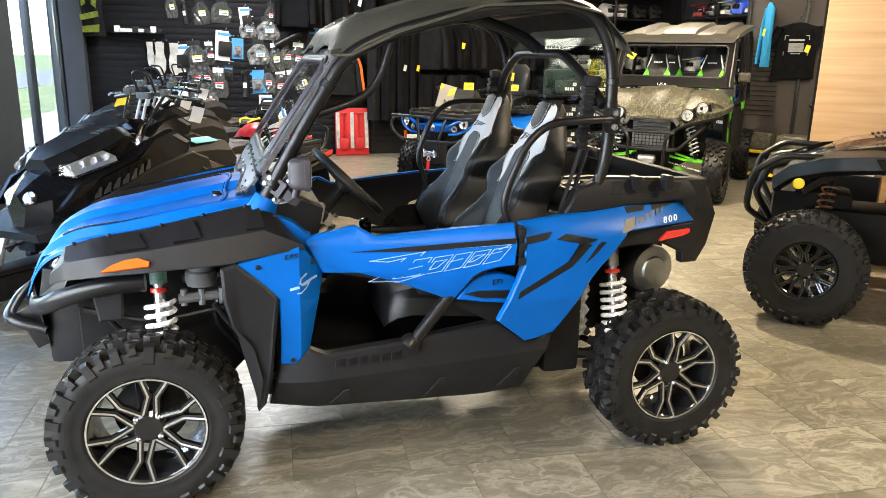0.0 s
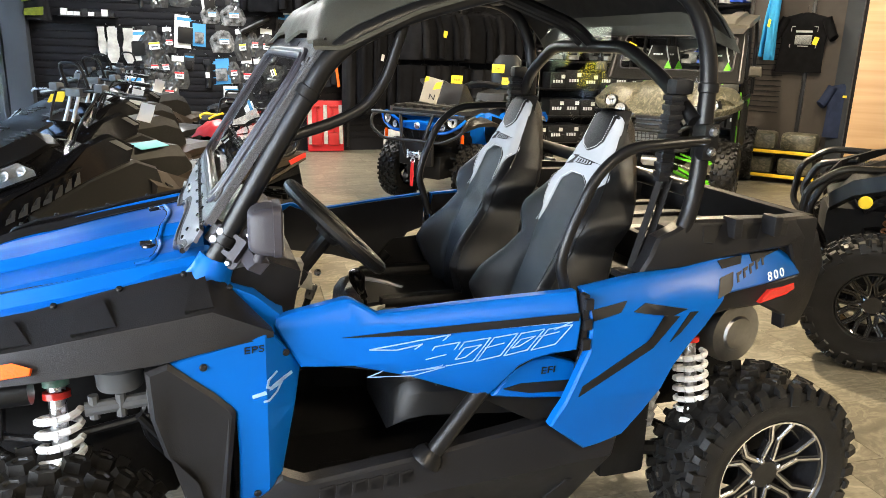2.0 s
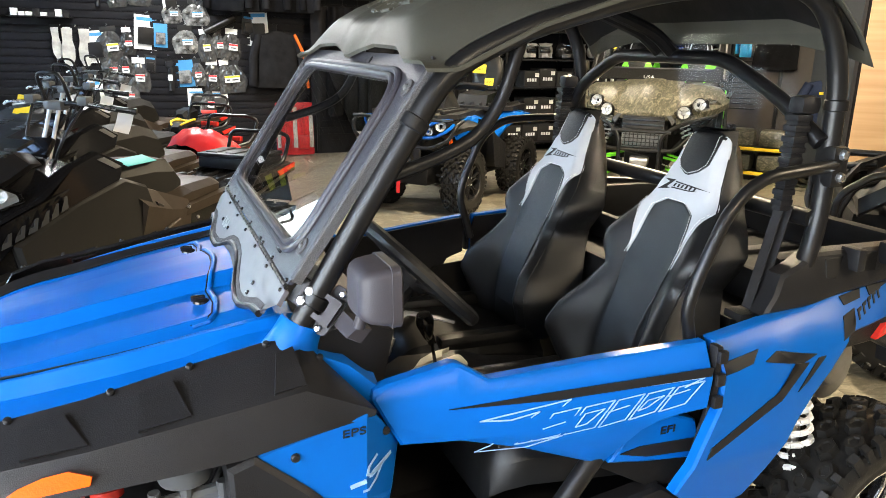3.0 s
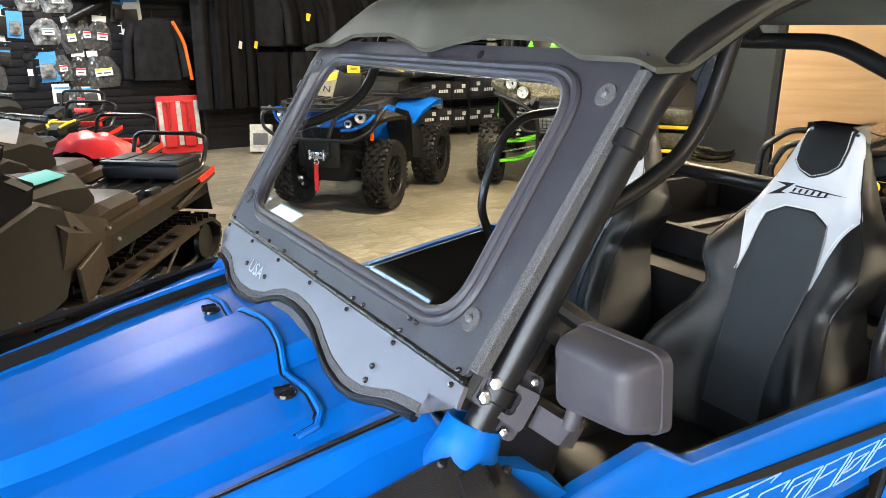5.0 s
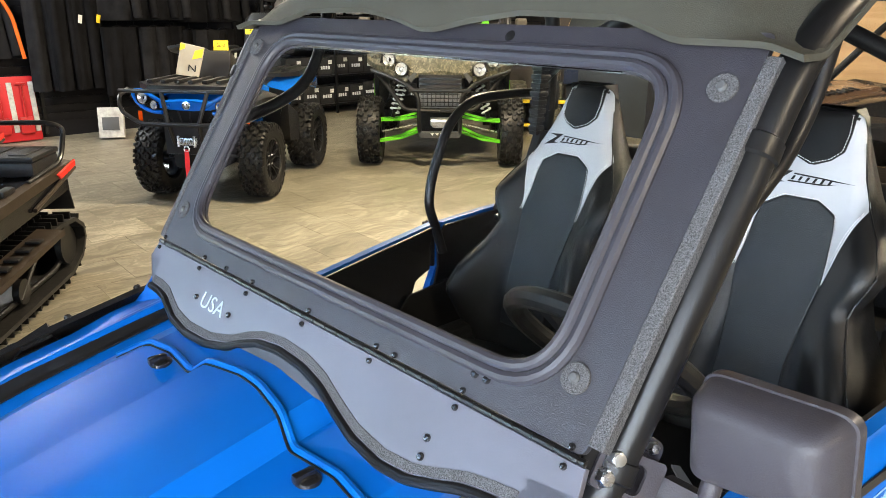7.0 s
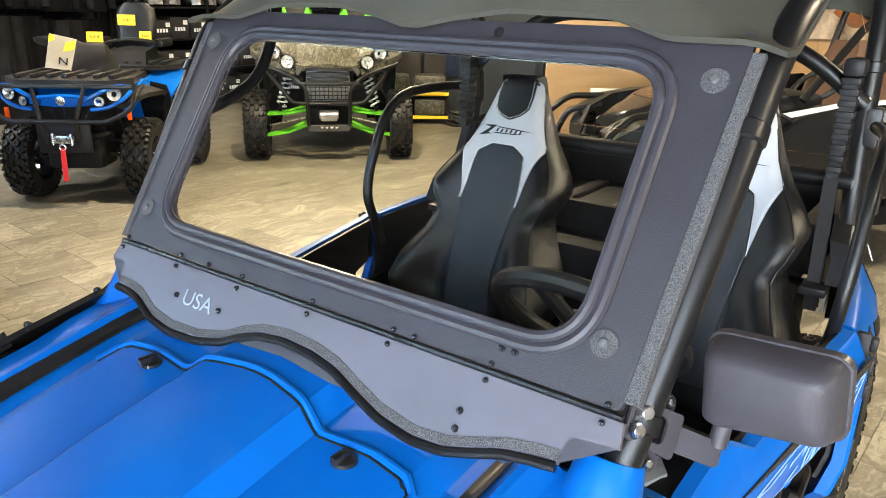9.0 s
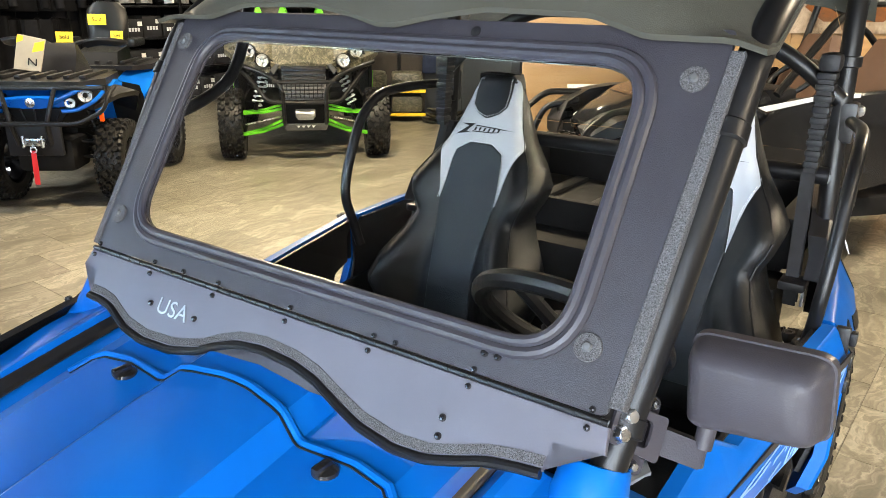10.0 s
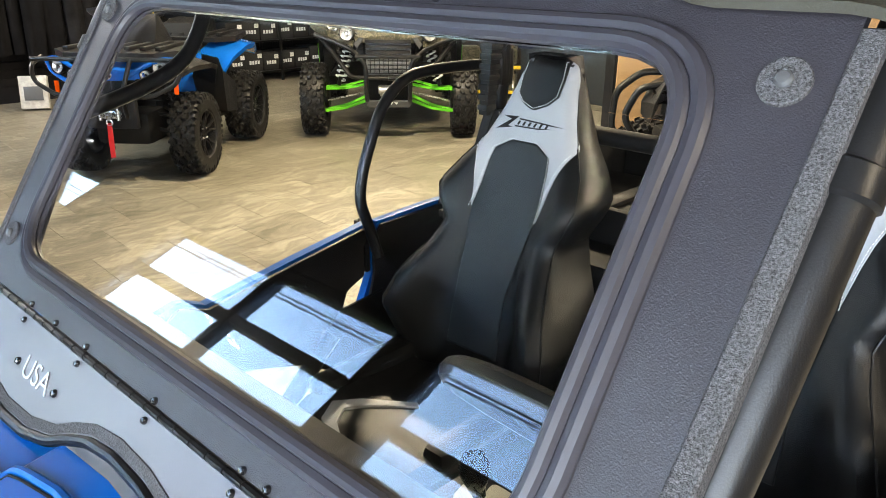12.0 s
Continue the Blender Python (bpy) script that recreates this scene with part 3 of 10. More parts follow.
    if s < 0:
        for k, ch in enumerate("800"):
            text_part("numeral", ch, 0.038, Matrix(((0.97, 0, 0.2, 1.985 + 0.0265 * k), (0.22, 0.5, -0.84, -0.632 + 0.006 * k), (0.1, 0.86, 0.46, 0.992 + 0.0027 * k), (0, 0, 0, 1))), GREYLINE, rear, "pale numeral", 0.001, 0.25)
    # blue panel between door and rear panel, below the belt line
    bm = bmesh.new()
    slab(bm, [(1.118, 0.722), (1.180, 0.800), (1.215, 0.818), (1.28, 0.820), (1.36, 0.792), (1.375, 0.745), (1.35, 0.690), (1.22, 0.705)], on(lambda u, v: 0.645, s), 0.03, 0.005)
    low = part("lower_side_panel", bm, BLUE, buggy)
    bm = bmesh.new()
    slab(bm, [(1.05, 0.73), (1.16, 0.84), (1.40, 0.86), (1.42, 0.60), (1.28, 0.60)], on(lambda u, v: 0.608, s), 0.01, 0.002)
    part("panel_back", bm, DARK, low)
    bm = bmesh.new()
    slab(bm, [(1.146, 0.742), (1.20, 0.752), (1.364, 0.745), (1.352, 0.712), (1.22, 0.722)], on(lambda u, v: 0.6485, s), 0.004, 0)
    part("stripe", bm, DECAL, low)
    if s < 0:
        text_part("lettering", "EFI", 0.028, Matrix(((1, 0, 0, 1.275), (0, 0, -1, -0.6475), (0.05, 1, 0, 0.782), (0, 0, 0, 1))), DECAL, low, "", 0.001, 0.1, width=1.3)

    bm = bmesh.new()
    panel(bm, FRONT, on(front_y, s), 0.03, 0.006, [(0.535, 0, 1, 0), (0, 0.75, 0, 1)])
    fp = part("front_side_panel", bm, BLUE, buggy)
    if s < 0:
        text_part("lettering", "EPS", 0.024, Matrix(((0.97, 0, 0, 0.508), (0, 0, -1, -0.6585), (0.22, 1, 0, 0.925), (0, 0, 0, 1))), DECAL, fp, "", 0.001, 0.1, width=1.4)
        bm = bmesh.new()
        pf = on(front_y, s, 0.003)
        ribbon(bm, [(0.560, 0.856), (0.540, 0.842), (0.536, 0.826), (0.548, 0.818), (0.566, 0.822), (0.578, 0.834)], 0.0030, pf)
        ribbon(bm, [(0.504, 0.806), (0.530, 0.812), (0.560, 0.826), (0.596, 0.838)], 0.0045, pf)
        ribbon(bm, [(0.578, 0.834), (0.560, 0.806), (0.540, 0.790), (0.528, 0.790)], 0.0026, pf)
        pieces("emblem", bm, LINE, fp, "pale swirl emblem decal")
    bm = bmesh.new()
    for u, v in ((0.395, 0.893), (0.505, 0.53), (0.585, 0.895)):
        bolt(bm, (u, s * (front_y(u, v) + 0.002), v), (0, s, 0), 0.009, 0.006)
    pieces("rivet", bm, BLACK, fp)
    # arch liner behind the front wheel
    bm = bmesh.new()
    slab(bm, [(0.27, 0.895), (0.32, 0.912), (0.417, 0.826), (0.455, 0.785), (0.462, 0.77), (0.444, 0.618), (0.434, 0.518), (0.405, 0.37), (0.378, 0.338), (0.372, 0.36), (0.385, 0.48), (0.36, 0.60), (0.30, 0.68), (0.275, 0.78)], on(lambda u, v: 0.668 - 0.2 * max(0, 0.5 - v), s), 0.28, 0.010)
    part("mud_guard", bm, BLACK, buggy)

    bm = bmesh.new()
    panel(bm, SKIRT, on(skirt_y, s), 0.05, 0.008, [(0.586, 0.443, -0.053, 1), (0.586, 0, 1, 0)])
    skirt = part("rocker_panel", bm, BLACK, buggy)
    bm = bmesh.new()
    for a, b_ in ((0.64, 0.315), (1.02, 0.295), (1.33, 0.30)):
        h_ = 0.10 if a > 0.7 else 0.07
        panel(bm, [(a, b_), (a + 0.085, b_ + 0.005), (a + 0.075, b_ + h_), (a + 0.052, b_ + h_)], on(skirt_y, s, 0.006), 0.012, 0.004)
    pieces("rib", bm, BLACK, skirt)
    bm = bmesh.new()
    for k in range(6):
        a = 0.655 + k * 0.042
        q = [(a, 0.484), (a + 0.034, 0.486), (a + 0.035, 0.492), (a + 0.009, 0.491), (a + 0.011, 0.516), (a + 0.037, 0.519), (a + 0.038, 0.525), (a + 0.003, 0.521)]
        slab(bm, [(u, v + (u - 0.655) * 0.055) for u, v in q], on(skirt_y, s, 0.003), 0.005, 0)
    pieces("emblem", bm, BLACK, skirt, "raised black emblem")
    # side tube from the seat down to the rocker
    bm = bmesh.new()
    tube(bm, [(1.14, s * 0.61, 0.78), (0.945, s * 0.635, 0.555)], 0.024, 14)
    lathe(bm, [(0.045, 0.0), (0.042, 0.02), (0.028, 0.04)], 14, Matrix.Translation((0.940, s * 0.628, 0.548)) @ pose(0, 0, 0, 0, 35, 0), True)
    part("side_tube", bm, TUBE, buggy, "black steel nerf tube")

    # front mudguard
    T = [(-0.27, 0.48, 0.89), (-0.222, 0.53, 0.967), (-0.139, 0.545, 0.994), (0.042, 0.55, 1.023), (0.191, 0.55, 1.057), (0.352, 0.55, 1.089), (0.425, 0.553, 1.095), (0.555, 0.60, 0.955)]
    B = [(-0.285, 0.53, 0.84), (-0.22, 0.60, 0.87), (-0.10, 0.655, 0.892), (0.049, 0.67, 0.901), (0.19, 0.672, 0.909), (0.30, 0.67, 0.915), (0.42, 0.665, 0.936), (0.555, 0.65, 0.950)]

    def guard(k, j, s=s):
        i = min(6, int(k * 7))
        f = k * 7 - i
        t = Vector(T[i]).lerp(Vector(T[i + 1]), f)
        b_ = Vector(B[i]).lerp(Vector(B[i + 1]), f)
        m_ = t.lerp(b_, 0.55) + Vector((0, 0.028, 0.012))
        if j < 0.5:
            p = t.lerp(m_, j * 2)
        elif j < 0.85:
            p = m_.lerp(b_, (j - 0.5) / 0.35)
        else:
            p = b_ + Vector((0, -0.03, -0.004)) * ((j - 0.85) / 0.15)
        return Vector((p.x, s * p.y, p.z))

    bm = bmesh.new()
    sheet(bm, 28, 20, guard, (0, -s * 0.012, -0.006))
    mg = part("front_mudguard", bm, BLACK, buggy, "black moulded plastic mudguard")
    bm = bmesh.new()
    for k in (0.345, 0.515, 0.775):
        a, b_, c, d = guard(k, 0.12), guard(k + 0.055, 0.10), guard(k + 0.085, 0.44), guard(k - 0.005, 0.46)
        up = Vector((0, s * 0.012, 0.010))
        vs = [bm.verts.new(p) for p in (a + up * 0.3, b_ + up, c + up * 0.25, d + up * 1.3)]
        lo = [bm.verts.new(p - up * 1.2) for p in (a, b_, c, d)]
        bm.faces.new(vs)
        ring_faces(bm, vs, lo)
    pieces("scoop", bm, BLACK, mg)
    bm = bmesh.new()
    for k in (0.19, 0.33, 0.47, 0.60, 0.74, 0.90):
        bolt(bm, guard(k, 0.03) + Vector((0, 0, 0.003)), (0, s * 0.5, 0.86), 0.0075, 0.006)
    pieces("rivet", bm, BLACK, mg)
    bm = bmesh.new()
    q = [(0.287, 0.80), (0.33, 0.68), (0.365, 0.63), (0.40, 0.62), (0.432, 0.70), (0.428, 0.77)]
    up = Vector((0, s * 0.016, 0.008))
    f1 = [bm.verts.new(guard(k, j) + up) for k, j in q]
    f2 = [bm.verts.new(guard(k, j) - up) for k, j in q]
    bm.faces.new(f1)
    ring_faces(bm, f1, f2)
    part("side_marker", bm, ORANGE, mg, "orange side marker lens")

    # rear body in black with the side pockets of the cargo bed
    bm = bmesh.new()
    tail = [(1.540, 1.030), (1.598, 1.125), (1.657, 1.144), (1.709, 1.168), (2.225, 1.139), (2.27, 1.087), (2.313, 0.981), (2.283, 0.847), (2.231, 0.777), (2.139, 0.784), (2.132, 0.829), (2.017, 0.883), (1.88, 0.885), (1.742, 0.872), (1.812, 0.956), (1.978, 0.959), (2.17, 0.961), (2.108, 1.060), (1.81, 1.050), (1.668, 1.035)]
    tail_y = lambda u, v: interp(u, [(1.55, 0.635), (1.7, 0.632), (2.1, 0.57), (2.27, 0.51)]) - max(0, v - 1.08) * 0.3
    panel(bm, tail, on(tail_y, s), 0.05, 0.008, [(1.7, 0, 1, 0), (2.1, 0, 1, 0), (0, 1.08, 0, 1)])
    rp = part("rear_mudguard", bm, BLACK, buggy, "black moulded rear mudguard")
    bm = bmesh.new()
    for q in ([(1.746, 1.103), (1.788, 1.096), (1.831, 1.150), (1.750, 1.151)], [(1.877, 1.102), (1.961, 1.095), (1.985, 1.143), (1.878, 1.145)], [(2.015, 1.098), (2.08, 1.094), (2.101, 1.133), (2.027, 1.134)]):
        slab(bm, q, on(tail_y, s, 0.002), 0.02, 0.003)
    pieces("pocket", bm, DARK, rp)
    bm = bmesh.new()
    for a in (1.86, 2.0):
        box(bm, (a, s * 0.595, 1.14), (0.03, 0.06, 0.06), 0.008)
    pieces("rib", bm, BLACK, rp)
    bm = bmesh.new()
    slab(bm, [(1.991, 0.899), (2.030, 0.933), (2.160, 0.935), (2.171, 0.914), (2.116, 0.905)], on(lambda u, v: rear_y(u, v) - 0.02, s), 0.03, 0.004)
    part("tail_lamp", bm, REDLENS, rp, "red tail lamp lens")

# cargo bed
bm = bmesh.new()
box(bm, (1.97, 0, 1.00), (0.56, 1.02, 0.03), 0.006)
box(bm, (2.27, 0, 1.05), (0.05, 0.92, 0.16), 0.012)
for a in (-0.51, 0.51):
    box(bm, (1.95, a, 1.07), (0.56, 0.06, 0.14), 0.012)
box(bm, (1.70, 0, 1.03), (0.03, 1.0, 0.10), 0.008)
pieces("cargo_bed", bm, DARK, buggy, "black cargo bed wall")
bm = bmesh.new()
for a in (-0.3, -0.1, 0.1, 0.3):
    box(bm, (1.97, a, 1.02), (0.5, 0.05, 0.015), 0.005)
pieces("bed_rib", bm, BLACK, buggy)

# hood
def hood_half(x):
    return interp(x, [(-0.40, 0.31), (-0.34, 0.37), (-0.24, 0.43), (-0.12, 0.49), (0.1, 0.53), (0.42, 0.545)])


def crest(x):
    """Where the outer ridge of the bonnet runs, as a share of its half width."""
    return interp(x, [(-0.40, 0.745), (-0.10, 0.752), (0.05, 0.772), (0.205, 0.785), (0.42, 0.795)])


def hood_z(x, y):
    a = abs(y) / hood_half(x)
    zc = soft(x, [(-0.42, 0.78), (-0.36, 0.90), (-0.25, 0.985), (-0.05, 1.034), (0.15, 1.076), (0.345, 1.112), (0.42, 1.124)])
    c = crest(x)
    end = min(1, max(0, (x - 0.22) / 0.08))
    f = interp(a, [(0, 0.006), (0.205, 0.0), (0.275, -0.026), (0.42, -0.027), (0.58, -0.031), (c - 0.125, -0.044), (c - 0.055, -0.042), (c, -0.019), (c + 0.02, -0.020), (c + 0.075, -0.047 + 0.014 * end), (1.0, -0.055 + 0.008 * end)])
    return zc + f


def hood_pt(u, v):
    x = -0.41 + 0.82 * u
    # columns lie on the creases
    c = crest(x)
    folds = (0, 0.10, 0.205, 0.275, 0.42, 0.58, c - 0.125, c - 0.055, c, c + 0.02, c + 0.075, 1.0)
    k = (2 * v - 1) * (len(folds) - 1)
    i = min(int(abs(k)), len(folds) - 2)
    a = folds[i] + (folds[i + 1] - folds[i]) * (abs(k) - i)
    y = (a if k > 0 else -a) * hood_half(x)
    return Vector((x, y, hood_z(x, y)))


bm = bmesh.new()
sheet(bm, 64, 44, hood_pt, (0, 0, -0.012))
hood = part("hood", bm, BLUE, buggy, "satin blue bonnet with moulded ridges", 11)
for s in (-1, 1):
    bm = bmesh.new()

    def stripe(u, v, s=s):
        x = 0.385 - 0.66 * u
        y = s * (0.386 + 0.026 * v - 0.008 * u) * hood_half(x) / 0.54
        return Vector((x, y, hood_z(x, y) + 0.006))

    sheet(bm, 30, 6, stripe, (0, 0, -0.003))
    part("stripe", bm, DECAL, hood, "black bonnet stripe")
    bm = bmesh.new()
    lathe(bm, [(0.019, 0.0), (0.018, 0.005), (0.013, 0.008)], 18, pose(0.268, s * 0.222, hood_z(0.268, 0.222)), True)
    box(bm, (0.262, s * 0.222, hood_z(0.268, 0.222) + 0.010), (0.032, 0.013, 0.014), 0.004)
    part("hood_latch", bm, GLOSSBLACK, hood, "black quarter-turn bonnet latch")
bm = bmesh.new()
seam = [(0.235, 0.337), (0.276, 0.334), (0.292, 0.312), (0.300, 0.25), (0.291, 0.16), (0.308, 0.09), (0.317, 0.03)]
seam += [(a, -b_) for a, b_ in reversed(seam)]
path = []
for a, b_ in zip(seam, seam[1:]):
    for k in range(6):
        p = Vector(a).lerp(Vector(b_), k / 6)
        path.append((p.x, p.y, hood_z(p.x, p.y) + 0.001))
tube(bm, path, 0.0065, 8, 0.02)
part("hood_seam", bm, BLUE, hood, "raised blue seam of the bonnet lid")
bm = bmesh.new()
tube(bm, [(a - 0.008 if abs(b_) < 0.325 else a - 0.004, b_ * 0.976, hood_z(a - 0.008, b_ * 0.976) + 0.0005) for a, b_, c_ in path], 0.0019, 6, 0.02)
part("lid_gap", bm, DARK, hood, "dark gap round the bonnet lid")
# nose
bm = bmesh.new()
loft(bm, [[(-0.39, -0.30, 0.80), (-0.39, 0.30, 0.80), (-0.37, 0.34, 0.70), (-0.37, -0.34, 0.70)], [(-0.40, -0.28, 0.72), (-0.40, 0.28, 0.72), (-0.36, 0.28, 0.52), (-0.36, -0.28, 0.52)]])
box(bm, (-0.22, 0, 0.60), (0.30, 0.56, 0.30), 0.03)
part("nose", bm, BLACK, buggy, "black front fascia")
for s in (-1, 1):
    bm = bmesh.new()
    loft(bm, [[(-0.27, s * 0.40, 0.92), (-0.34, s * 0.35, 0.89), (-0.38, s * 0.31, 0.82), (-0.29, s * 0.42, 0.83)], [(-0.22, s * 0.44, 0.92), (-0.30, s * 0.35, 0.89), (-0.32, s * 0.30, 0.80), (-0.22, s * 0.46, 0.82)]])
    part("headlight", bm, LENS, buggy, "clear headlight lens")
    bm = bmesh.new()
    loft(bm, [[(-0.23, s * 0.47, 0.86), (-0.33, s * 0.40, 0.86), (-0.36, s * 0.36, 0.75), (-0.27, s * 0.48, 0.76)], [(-0.20, s * 0.45, 0.86), (-0.28, s * 0.36, 0.86), (-0.30, s * 0.32, 0.75), (-0.22, s * 0.44, 0.76)]])
    part("lamp_bezel", bm, SATIN, buggy, "grey lamp surround")
    bm = bmesh.new()
    tube(bm, [(0.02, s * 0.56, 0.835), (-0.12, s * 0.56, 0.83), (-0.27, s * 0.50, 0.775), (-0.355, s * 0.40, 0.715), (-0.40, s * 0.18, 0.69)], 0.030, 14, 0.10, 1.2)
    part("bumper_bar", bm, SATIN, buggy, "grey-black front bumper bar")
bm = bmesh.new()
tube(bm, [(-0.36, -0.30, 0.60), (-0.50, -0.28, 0.64), (-0.52, 0, 0.65), (-0.50, 0.28, 0.64), (-0.36, 0.30, 0.60)], 0.02, 12, 0.08)
box(bm, (-0.40, -0.24, 0.60), (0.10, 0.012, 0.16), 0.003, pose(0, 0, 0, 0, -25, 0).to_3x3())
box(bm, (-0.40, 0.24, 0.60), (0.10, 0.012, 0.16), 0.003, pose(0, 0, 0, 0, -25, 0).to_3x3())
part("winch_bumper", bm, TUBE, buggy)

# underbody and cabin tub
bm = bmesh.new()
box(bm, (1.02, 0, 0.36), (1.10, 0.96, 0.05), 0.01)
box(bm, (0.14, 0, 0.58), (0.62, 0.44, 0.42), 0.03)
box(bm, (0.50, 0, 0.66), (0.10, 1.10, 0.46), 0.02)
box(bm, (0.47, 0, 0.40), (0.12, 1.06, 0.10), 0.02)
box(bm, (1.62, 0, 0.66), (0.16, 1.06, 0.66), 0.02)
box(bm, (1.92, 0, 0.66), (0.60, 0.58, 0.50), 0.04)
box(bm, (1.02, 0, 0.48), (1.0, 0.24, 0.28), 0.04)
pieces("chassis", bm, DARK, buggy, "black frame and floor tub")
for s in (-1, 1):
    bm = bmesh.new()
    # inner door card and sill
    panel(bm, [(0.60, 0.90), (0.735, 1.003), (0.81, 0.969), (1.06, 0.992), (1.315, 1.012), (1.312, 0.865), (1.24, 0.845), (1.11, 0.72), (0.9, 0.79), (0.64, 0.84)], on(door_y, s, -0.034), 0.012, 0.003, [(0, 0.945, 0, 1), (0, 0.85, 0, 1)])
    panel(bm, [(1.345, 1.012), (1.66, 1.034), (1.62, 0.78), (1.50, 0.58), (1.30, 0.66), (1.35, 0.86)], on(rear_y, s, -0.034), 0.012, 0.003, [(0, 0.95, 0, 1), (0, 0.72, 0, 1), (1.55, 0, 1, 0)])
    part("door_card", bm, BLACK, buggy, "black inner door card")
    bm = bmesh.new()
    for k in range(4):
        box(bm, (0.75 + 0.16 * k, s * 0.38, 0.389), (0.10, 0.14, 0.008), 0.002)
    pieces("foot_rib", bm, BLACK, buggy)

# suspension
for s in (-1, 1):
    for x, y0, z0, z1, n, label in ((0.05, 0.44, 0.90, 0.44, 8, "white coil spring shock absorber"), (1.86, 0.44, 0.86, 0.42, 8, "white coil spring shock absorber")):
        top, bot = Vector((x, s * 0.44, z0)), Vector((x + 0.01, s * 0.53, z1))
        ax = (bot - top)
        q = ax.to_track_quat("Z", "Y").to_matrix()
        bm = bmesh.new()
        tube(bm, [top, bot], 0.020, 12)
        sh = part("shock_absorber", bm, STEEL, buggy, label)
        bm = bmesh.new()
        pts = []
        for i in range(n * 12 + 1):
            a = i / 12 * 2 * math.pi
            k = 0.36 + 0.58 * i / (n * 12)
            pts.append(top + ax * k + q @ Vector((0.048 * math.cos(a), 0.048 * math.sin(a), 0)))
        tube(bm, pts, 0.0095, 6, 0.0)
        part("coil_spring", bm, SPRINGWHITE, sh, "white painted coil spring")
        bm = bmesh.new()
        tube(bm, [top + ax * 0.06, top + ax * 0.22], 0.030, 14)
        part("shock_label", bm, mat("green_white_label", (0.55, 0.62, 0.58), 0.4, 0, 0.25, 30, tint=(0.02, 0.30, 0.22)) if s < 0 and x < 1 else ALU, sh)
        bm = bmesh.new()
        tube(bm, [top + ax * 0.25, top + ax * 0.285], 0.032, 14)
        part("collar", bm, REDLENS, sh, "red adjuster collar")
    bm = bmesh.new()
    for xa, za in ((0.0, 0.55), (0.0, 0.34)):
        tube(bm, [(xa - 0.18, s * 0.16, za + 0.02), (xa, s * 0.54, za - 0.03), (xa + 0.20, s * 0.16, za + 0.02)], 0.016, 8, 0.04)
    for za in (0.50, 0.30):
        tube(bm, [(1.90, s * 0.16, za + 0.02), (2.1, s * 0.54, za), (2.26, s * 0.16, za + 0.02)], 0.016, 8, 0.04)
    tube(bm, [(1.45, s * 0.42, 0.40), (2.08, s * 0.54, 0.36)], 0.024, 8)
    for xa in (0.0, 2.1):
        box(bm, (xa, s * 0.52, 0.36), (0.09, 0.06, 0.26), 0.015)
        lathe(bm, [(0.13, 0), (0.13, 0.006), (0.05, 0.02)], 24, Matrix.Translation((xa, s * 0.50, 0.33)) @ pose(0, 0, 0, -90 * s, 0, 0), True)
    pieces("suspension_arm", bm, TUBE, buggy, "black tubular wishbone")
    bm = bmesh.new()
    tube(bm, [(0.28, s * 0.36, 0.80), (0.13, s * 0.40, 0.795)], 0.016, 10)
    box(bm, (0.17, s * 0.38, 0.86), (0.08, 0.06, 0.05), 0.012)
    lathe(bm, [(0.05, 0), (0.054, 0.01), (0.054, 0.05), (0.045, 0.056), (0.047, 0.12), (0.04, 0.13)], 18, pose(0.20, s * 0.50, 0.80), True)
    tube(bm, [(0.12, s * 0.52, 0.755), (0.36, s * 0.50, 0.765)], 0.018, 10)
    for k in (0.14, 0.20, 0.27, 0.33):
        lathe(bm, [(0.012, -0.03), (0.012, 0.03)], 8, pose(k, s * 0.52, 0.76), True)
    part("fluid_reservoir", bm, EMBLEM, buggy, "grey brake fluid reservoir and fittings")
bm = bmesh.new()
lathe(bm, [(0.02, 0.012), (0.055, 0.012), (0.062, 0.004), (0.105, 0.0), (0.110, -0.02), (0.105, -0.30)], 28, pose(2.10, -0.40, 0.715, 90, 0, 8), True)
part("muffler", bm, ALU, buggy, "bare aluminium silencer end cap")
bm = bmesh.new()
loft(bm, [[(1.70 + (0.046 + 0.012 * math.sin(3 * k + 2 * j)) * math.cos(j * math.pi / 5), -0.47 + (0.050 + 0.012 * math.cos(2 * k + 3 * j)) * math.sin(j * math.pi / 5), 0.48 + 0.022 * k + 0.008 * math.sin(5 * j + k)) for j in range(10)] for k in range(16)])
part("wrapped_reservoir", bm, mat("crinkled_clear_wrap", (0.30, 0.30, 0.30), 0.15, 0.5, 0.6, 30, 0.1, 1.0, 60), buggy, "shock reservoir in crinkled plastic wrap")


